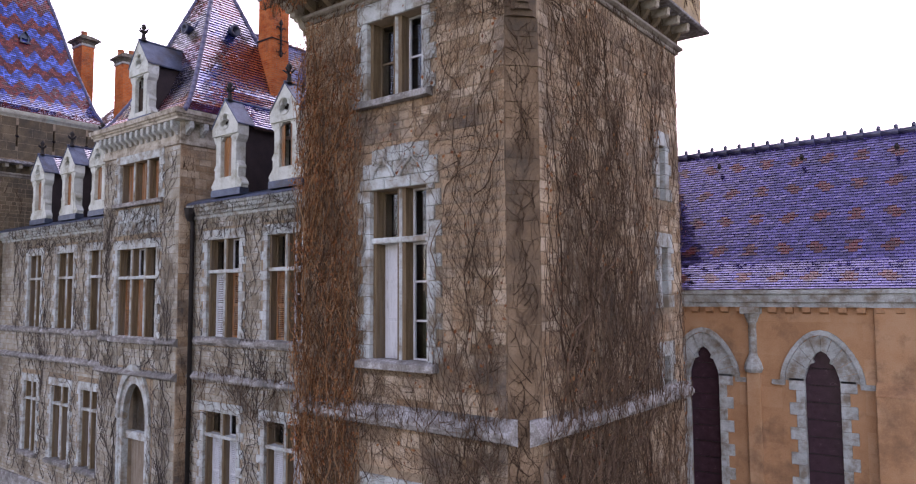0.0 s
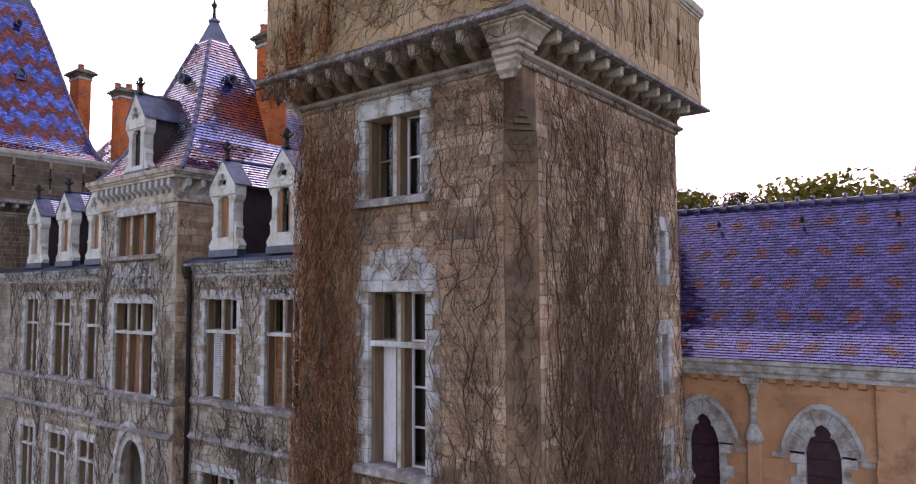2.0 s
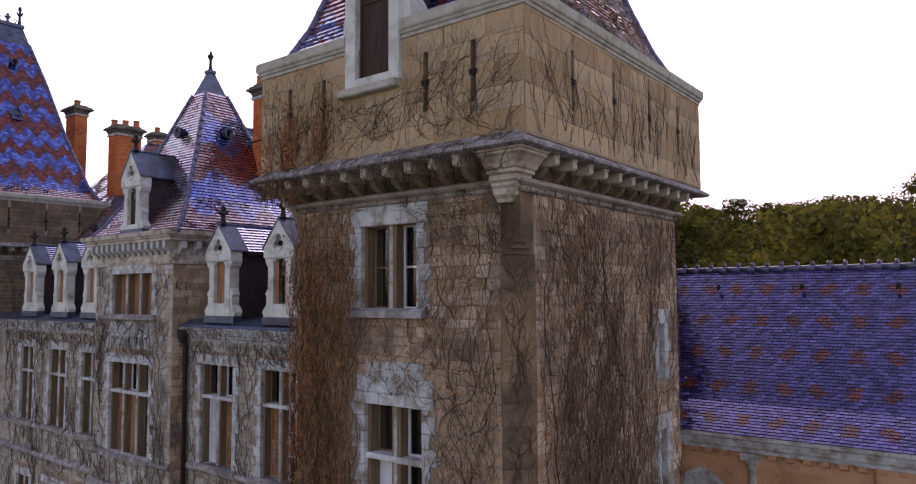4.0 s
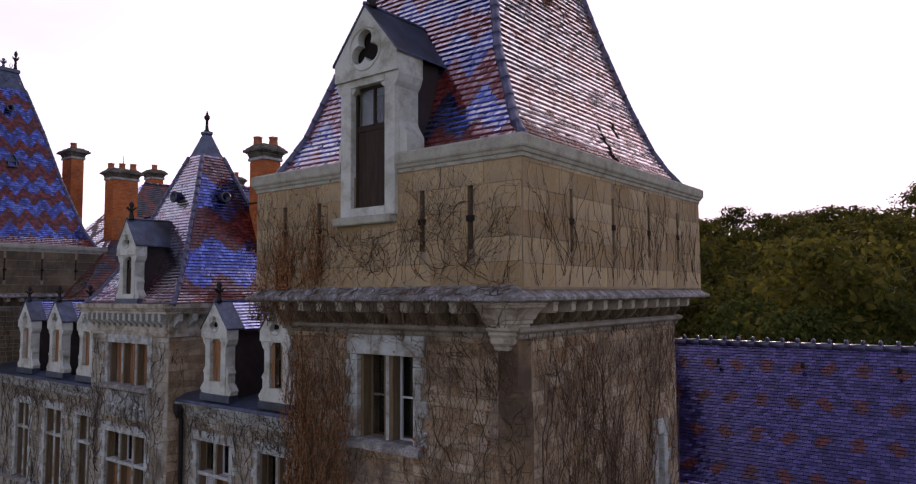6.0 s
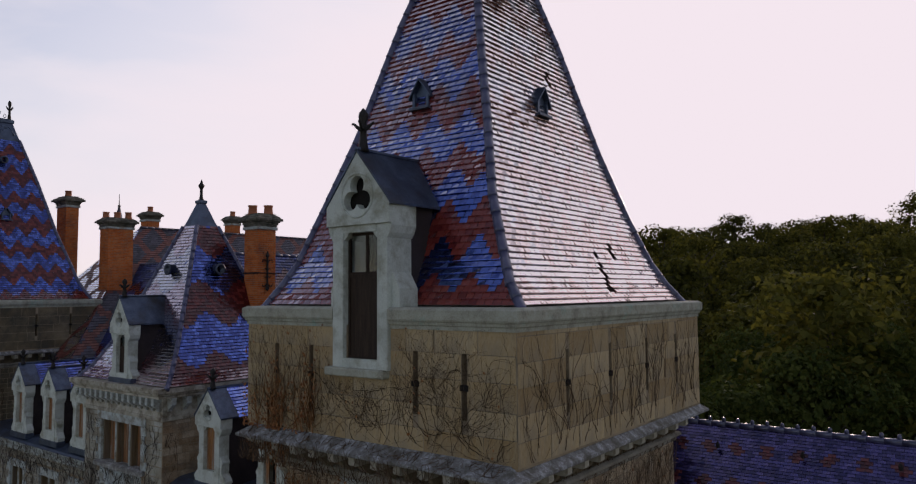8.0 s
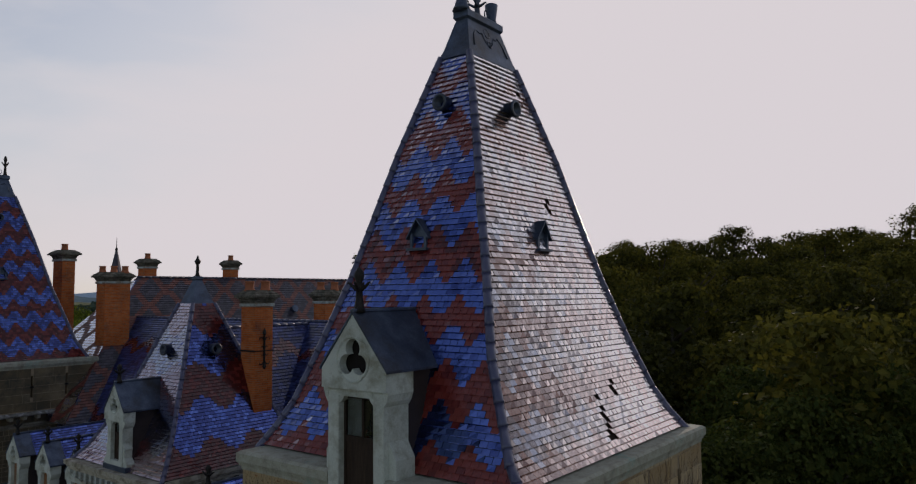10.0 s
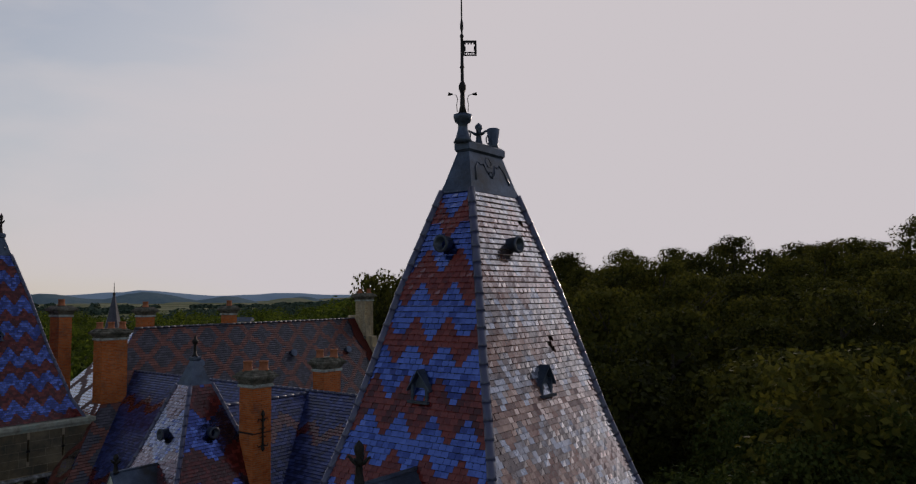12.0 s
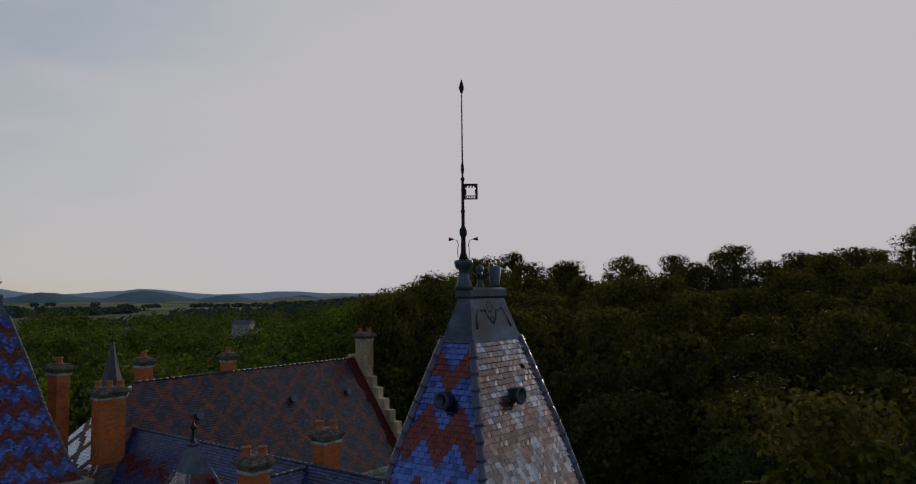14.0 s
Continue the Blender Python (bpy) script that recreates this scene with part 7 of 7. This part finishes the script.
# ---- creepers ----
def creeper(name, label, at, area, openings, count, rng, mat, r0=(0.008, 0.02), lean=0.35, branch=0.06, step=0.13, out=(0.015, 0.06), length=(2.0, 7.0), starts=None, upward=1.0, leaves=0, leaf_mat=None, leaf_size=0.05, leaf_area=None, wig=0.22):
    """Bare climbing stems on a wall in its own axes (x along, z up, outwards -y)."""
    u0, u1, z0, z1 = area
    vs, fs = [], []

    def blocked(u, z):
        return any(a - 0.02 < u < b + 0.02 and c - 0.02 < z < d + 0.02 for a, b, c, d in openings)

    def stem(u, z, ang, r, ln, depth):
        pts = []
        travelled = 0.0
        o = rng.uniform(*out)
        drift = rng.uniform(-lean, lean)
        while travelled < ln and u0 - 0.03 < u < u1 + 0.03 and z0 <= z < z1 and not blocked(u, z):
            pts.append((u, -o - 0.012 * math.sin(travelled * 9 + r * 4000), z))
            ang += rng.gauss(0, wig)
            ang = ang * 0.88 + drift * 0.12
            u += math.sin(ang) * step
            z += math.cos(ang) * step * upward
            travelled += step
            if depth < 3 and rng.random() < branch:
                stem(u, z, ang + rng.choice((-1, 1)) * rng.uniform(0.5, 1.3), r * rng.uniform(0.45, 0.75), (ln - travelled) * rng.uniform(0.3, 0.8), depth + 1)
        n = len(pts)
        if n < 3:
            return
        base = len(vs)
        for k, p in enumerate(pts):
            q = pts[min(k + 1, n - 1)]
            p0 = pts[max(k - 1, 0)]
            dx, dz = q[0] - p0[0], q[2] - p0[2]
            l = math.hypot(dx, dz) or 1.0
            nx, nz = dz / l, -dx / l
            rr = r * (1 - 0.75 * k / n)
            vs.append((p[0] - nx * rr, p[1] + rr, p[2] - nz * rr))
            vs.append((p[0] + nx * rr, p[1] + rr, p[2] + nz * rr))
            vs.append((p[0], p[1] - rr, p[2]))
        for k in range(n - 1):
            a, b = base + 3 * k, base + 3 * (k + 1)
            for i, j in ((0, 2), (2, 1), (1, 0)):
                fs.append((a + i, a + j, b + j, b + i))

    for _ in range(count):
        if starts:
            u, z = starts(rng)
        else:
            u, z = rng.uniform(u0, u1), z0 + (z1 - z0) * rng.random() ** 1.3
        stem(u, z, rng.gauss(0, lean), rng.uniform(*r0), rng.uniform(*length), 0)
    stems_end = len(fs)
    la = leaf_area or area
    for _ in range(leaves):
        u, z = la[0] + (la[1] - la[0]) * rng.random() ** 1.4, la[2] + (la[3] - la[2]) * rng.random() ** (2.2 if leaf_area else 1.0)
        if blocked(u, z) or noise.noise((u * 1.3, z * 0.8, 4.0)) < -0.05:
            continue
        o = rng.uniform(0.03, out[1] + 0.06)
        k = len(vs)
        a, b = rng.uniform(0, 6.28), rng.uniform(-0.6, 0.6)
        s = leaf_size * rng.uniform(0.5, 1.3)
        c, d = math.cos(a) * s, math.sin(a) * s
        vs += [(u - c, -o, z - d), (u + d * 0.6, -o - s * 0.5 + b * s, z - c * 0.6), (u + c, -o + b * s, z + d), (u - d * 0.6, -o - s * 0.2, z + c * 0.6)]
        fs.append((k, k + 1, k + 2, k + 3))
    me = bpy.data.meshes.new("mesh")
    me.from_pydata(vs, [], fs)
    me.materials.append(mat)
    if leaf_mat:
        me.materials.append(leaf_mat)
        me.polygons.foreach_set("material_index", [0] * stems_end + [1] * (len(fs) - stems_end))
    ob = part(name, me, None, None, label, at)
    return tagged(ob, "", "creeper", "creepers", "stuff")


W_LOW = [(-9.0, -7.7, 2.0, 4.6), (-9.03, -7.68, 6.87, 9.85), (-9.12, -7.79, 11.5, 12.95)]
vr = random.Random(101)
# main tower, front and flank
creeper("creeper", "dense net of bare dark creeper stems on the tower front", front(8.98), (-10.85, -6.05, 0.0, 13.3), W_LOW, 420, vr, M_VINE, (0.003, 0.0085), 0.75, 0.12, 0.11, (0.005, 0.05), (1.5, 6.0), wig=0.28, leaves=900, leaf_mat=M_DRYLEAF, leaf_size=0.035)
creeper("creeper", "tangled thin twigs of bare creeper on the tower front", front(8.98), (-10.85, -6.05, 0.0, 13.3), W_LOW, 1500, vr, M_VINE, (0.002, 0.0042), 1.3, 0.14, 0.085, (0.003, 0.03), (0.6, 2.4), wig=0.4)
creeper("creeper", "bundled upright bare creeper stems on the tower flank", side(-5.70), (9.4, 15.3, 0.0, 13.3), [(14.1, 14.55, 9.9, 11.15), (14.1, 14.55, 7.65, 9.0), (14.1, 14.55, 5.85, 6.75)], 400, vr, M_VINE, (0.003, 0.009), 0.6, 0.12, 0.12, (0.005, 0.06), (2.0, 7.0), wig=0.3, leaves=900, leaf_mat=M_DRYLEAF, leaf_size=0.035)
creeper("creeper", "tangled thin twigs of bare creeper on the tower flank", side(-5.71), (9.4, 15.3, 0.0, 13.3), [(14.1, 14.55, 9.9, 11.15), (14.1, 14.55, 7.65, 9.0)], 900, vr, M_VINE, (0.002, 0.0042), 1.0, 0.13, 0.09, (0.003, 0.03), (0.6, 2.4), wig=0.38)
chamf = Matrix.Translation((-6.1, 9.03, 0)) @ Matrix.Rotation(math.radians(46.6), 4, "Z")
creeper("creeper", "bare creeper stems over the chamfered tower corner", chamf, (0.0, 0.5, 0.0, 12.35), [], 300, vr, M_VINE, (0.0025, 0.009), 0.55, 0.12, 0.11, (0.005, 0.05), (1.0, 5.0), wig=0.34)

creeper("creeper", "stout forking creeper trunks on the tower flank", side(-5.66), (9.45, 15.2, 0.0, 12.6), [(14.0, 14.65, 5.7, 11.2)], 46, vr, M_VINE, (0.009, 0.019), 0.55, 0.14, 0.13, (0.01, 0.06), (3.0, 9.0), wig=0.2, starts=lambda r: (r.uniform(9.5, 15.0), 6.0 * r.random()))
creeper("creeper", "stout forking creeper trunks beside the tower windows", front(8.95), (-7.6, -6.1, 0.0, 12.8), [], 26, vr, M_VINE, (0.006, 0.013), 0.7, 0.15, 0.12, (0.01, 0.05), (2.5, 7.0), wig=0.26, starts=lambda r: (r.uniform(-7.5, -6.2), 8.0 * r.random()))


def hang(rng):
    return -10.95 + 2.0 * rng.random() ** 1.7, rng.uniform(0.0, 12.0)


creeper("creeper", "thick curtain of rusty brown hanging creeper with dry leaves", front(8.97), (-10.95, -9.12, 0.0, 13.3), [], 440, vr, M_RUSTVINE, (0.003, 0.0095), 0.35, 0.07, 0.11, (0.01, 0.2), (1.0, 5.5), starts=hang, leaves=4800, leaf_mat=M_DRYLEAF, leaf_size=0.027, wig=0.28)
creeper("creeper", "grey-brown bare stems among the rusty creeper", front(8.97), (-11.0, -9.12, 0.0, 13.3), [], 240, vr, M_VINE, (0.003, 0.0095), 0.4, 0.08, 0.11, (0.01, 0.12), (1.0, 5.5), starts=hang, wig=0.3)
creeper("creeper", "rusty creeper mass wrapping the hidden tower edge", side(-10.87) @ Matrix.Diagonal((1, -1, 1, 1)), (8.95, 12.3, 0.0, 13.3), [], 160, vr, M_RUSTVINE, (0.004, 0.012), 0.2, 0.05, 0.14, (0.005, 0.06), (1.5, 6.0), leaves=500, leaf_mat=M_DRYLEAF, leaf_size=0.035)
# parapet
creeper("creeper", "sparse bare creeper fanning over the parapet stones", front(8.54), (-11.4, -5.35, 14.1, 16.0), [(-9.08, -7.72, 15.15, 16.3)], 190, vr, M_VINE, (0.0016, 0.0048), 1.6, 0.17, 0.09, (0.004, 0.025), (1.0, 3.6), wig=0.34, starts=lambda r: (-11.4 + 6.0 * r.random(), 14.1 + 0.9 * r.random() ** 2), leaves=120, leaf_mat=M_DRYLEAF, leaf_size=0.03)
creeper("creeper", "bare upright creeper stems over the parapet flank", side(-5.32), (8.6, 15.8, 14.1, 16.0), [], 110, vr, M_VINE, (0.002, 0.006), 0.5, 0.10, 0.09, (0.004, 0.03), (0.8, 2.4), wig=0.28, starts=lambda r: (r.uniform(8.6, 15.8), 14.1 + 0.9 * r.random() ** 2))
creeper("creeper", "rusty creeper clump at the parapet corner", front(8.53), (-11.4, -9.3, 14.1, 15.6), [], 22, vr, M_RUSTVINE, (0.004, 0.012), 0.6, 0.08, 0.09, (0.01, 0.07), (0.4, 1.4), starts=lambda r: (-11.3 + 1.8 * r.random(), 14.12), leaves=300, leaf_mat=M_DRYLEAF, leaf_size=0.032, leaf_area=(-11.4, -9.3, 14.1, 15.0))
creeper("creeper", "creeper strands crossing the corbelled cornice", front(8.3), (-11.3, -5.3, 13.5, 14.0), [], 200, vr, M_VINE, (0.0025, 0.008), 0.8, 0.1, 0.07, (0.0, 0.04), (0.4, 1.0), wig=0.35, starts=lambda r: (-11.2 + 5.8 * r.random() ** 1.4, 13.52))
creeper("creeper", "rusty strands hanging under the cornice end", front(8.55), (-11.3, -10.2, 13.4, 14.0), [], 110, vr, M_RUSTVINE, (0.003, 0.008), 0.4, 0.08, 0.08, (0.0, 0.1), (0.4, 1.0), leaves=260, leaf_mat=M_DRYLEAF, leaf_size=0.03, wig=0.3)
for u in (-10.56, -9.62):
    creeper("creeper", "rusty dry creeper climbing beside an arrow slit", front(8.53), (u - 0.28, u + 0.3, 14.1, 15.7), [], 26, vr, M_RUSTVINE, (0.003, 0.008), 0.35, 0.12, 0.08, (0.006, 0.05), (0.5, 1.5), wig=0.3, starts=lambda r: (u + r.gauss(0.02, 0.09), 14.12 + 0.3 * r.random()), leaves=150, leaf_mat=M_DRYLEAF, leaf_size=0.03, leaf_area=(u - 0.12, u + 0.2, 14.1, 15.5))
ledge_slope = Matrix(((1, 0, 0, 0), (0, 0.584, 0.811, 8.315), (0, -0.811, 0.584, 13.957), (0, 0, 0, 1)))
creeper("creeper", "bare creeper strands lying on the sloping ledge", ledge_slope, (-11.4, -5.5, 0.0, 0.27), [], 200, vr, M_VINE, (0.002, 0.006), 1.2, 0.1, 0.06, (0.002, 0.02), (0.15, 0.5), wig=0.4)
creeper("creeper", "bare creeper twigs over the upper tower corner", front(9.0), (-6.4, -5.75, 12.3, 13.3), [], 90, vr, M_VINE, (0.002, 0.006), 0.9, 0.12, 0.08, (0.004, 0.03), (0.5, 1.6), wig=0.35)
creeper("creeper", "matted creeper behind the cornice brackets", front(8.95), (-10.9, -5.7, 13.2, 13.86), [], 320, vr, M_VINE, (0.002, 0.006), 1.2, 0.12, 0.07, (0.004, 0.04), (0.3, 1.0), wig=0.4)
creeper("creeper", "matted creeper behind the flank brackets", side(-5.69), (9.1, 15.3, 13.2, 13.86), [], 320, vr, M_VINE, (0.002, 0.006), 1.2, 0.12, 0.07, (0.004, 0.04), (0.3, 1.0), wig=0.4)
creeper("creeper", "bare creeper stems crossing the string course", front(8.82), (-10.9, -6.0, 5.72, 6.15), [], 220, vr, M_VINE, (0.003, 0.008), 0.9, 0.1, 0.07, (0.0, 0.03), (0.3, 0.8), wig=0.35)
creeper("creeper", "bare creeper stems crossing the flank string course", side(-5.54), (9.2, 15.3, 5.72, 6.15), [], 220, vr, M_VINE, (0.003, 0.008), 0.7, 0.1, 0.07, (0.0, 0.03), (0.3, 0.8), wig=0.35)
# facade
for u0, u1 in ((-20.0, -10.9), (-34.0, -25.1)):
    creeper("creeper", "bare creeper strands wandering over the eaves cornice", front(12.1), (u0, u1, 10.38, 10.82), [], 190, vr, M_DARKVINE, (0.004, 0.009), 1.7, 0.12, 0.09, (0.0, 0.03), (0.4, 1.6), wig=0.4)
    creeper("creeper", "bare creeper twigs over the window lintels", front(12.35), (u0, u1, 9.66, 10.4), [], 190, vr, M_DARKVINE, (0.003, 0.009), 1.5, 0.14, 0.09, (0.0, 0.04), (0.5, 2.0), wig=0.4)
creeper("creeper", "bare creeper twigs over the carved panel", front(11.84), (-24.9, -20.3, 9.6, 11.05), [], 110, vr, M_DARKVINE, (0.003, 0.008), 1.3, 0.14, 0.09, (0.0, 0.04), (0.5, 2.0), wig=0.4)
up_a = [(-19.5, -17.6, 6.7, 9.8), (-16.55, -14.85, 6.7, 9.8), (-19.5, -17.6, 1.7, 4.6), (-16.55, -14.75, 1.7, 4.6), (-13.6, -11.9, 6.7, 9.8)]
creeper("creeper", "thin bare creeper over the pale facade stones", front(12.345), (-20.1, -10.9, 2.0, 10.4), up_a, 560, vr, M_DARKVINE, (0.005, 0.014), 0.9, 0.12, 0.12, (0.005, 0.04), (1.0, 4.0), wig=0.32)
creeper("creeper", "matted dark creeper above the ground floor windows", front(12.33), (-19.9, -14.5, 4.4, 6.0), [], 130, vr, M_VINE, (0.004, 0.01), 1.6, 0.12, 0.10, (0.02, 0.12), (0.6, 2.2))
pav_o = [(-23.95, -21.35, 11.0, 12.5), (-24.0, -21.4, 6.6, 9.6), (-23.5, -21.7, 0, 5.3)]
creeper("creeper", "branching bare creeper on the entrance pavilion", front(11.85), (-25.0, -20.25, 0.5, 12.6), pav_o, 360, vr, M_DARKVINE, (0.005, 0.014), 0.8, 0.12, 0.13, (0.005, 0.04), (1.0, 5.0), wig=0.32)
creeper("creeper", "branching bare creeper on the pavilion flank", side(-20.17), (11.95, 12.4, 0.5, 12.4), [], 60, vr, M_VINE, (0.003, 0.010), 0.5, 0.11, 0.12, (0.01, 0.04), (1.0, 5.0))
up_b = [(-32.55, -31.1, 6.7, 9.8), (-29.9, -28.2, 6.7, 9.8), (-27.2, -25.6, 6.7, 9.8), (-32.6, -31.1, 1.7, 4.6), (-30.0, -28.3, 1.7, 4.6), (-27.5, -26.0, 1.7, 4.6)]
creeper("creeper", "thin bare creeper on the farther facade wing", front(12.345), (-33.9, -25.1, 0.8, 10.4), up_b, 420, vr, M_DARKVINE, (0.006, 0.016), 0.9, 0.11, 0.15, (0.005, 0.04), (1.0, 5.0), wig=0.3)
creeper("creeper", "thin bare creeper on the far tower flank", side(-29.6 - 5.72), (10.6, 13.4, 0.5, 13.0), [], 60, vr, M_VINE, (0.008, 0.02), 0.5, 0.08, 0.18, (0.01, 0.04), (2.0, 6.0))

# ---- single pieces ----
for th, at, rects, mat in stone_singles:
    cache = {}
    for a, b, c, d, p in rects:
        key = (round((b - a) / 0.05), round((d - c) / 0.02))
        if key not in cache:
            cache[key] = stone_mesh([(-(b - a) / 2, (b - a) / 2, -(d - c) / 2, (d - c) / 2, 0.010)], mat, 0.006)
        me = cache[key]
        ob = part("stone", me, None, th, "", at @ Matrix.Translation(((a + b) / 2, -(p - 0.01), (c + d) / 2)))
for roof, tiles, mats, tw, course in tile_singles:
    cache = {}
    for p, nrm, col, row, whole in tiles:
        if col not in cache:
            w, h, t = tw - 0.004, course * 1.12, 0.028
            vs = [(-w / 2, 0, 0), (w / 2, 0, 0), (w / 2, h, -0.03), (-w / 2, h, -0.03), (-w / 2, 0, -t), (w / 2, 0, -t)]
            me = bpy.data.meshes.new("mesh")
            me.from_pydata(vs, [], [(0, 1, 2, 3), (4, 5, 1, 0), (4, 0, 3), (5, 2, 1)])
            me.materials.append(mats[col])
            cache[col] = me
        x = (p[1] - p[0]).normalized()
        z = (nrm - x * nrm.dot(x)).normalized()
        y = z.cross(x)
        o = (p[0] + p[1]) / 2
        part("tile", cache[col], None, roof, "", Matrix(((x.x, y.x, z.x, o.x), (x.y, y.y, z.y, o.y), (x.z, y.z, z.z, o.z), (0, 0, 0, 1))))
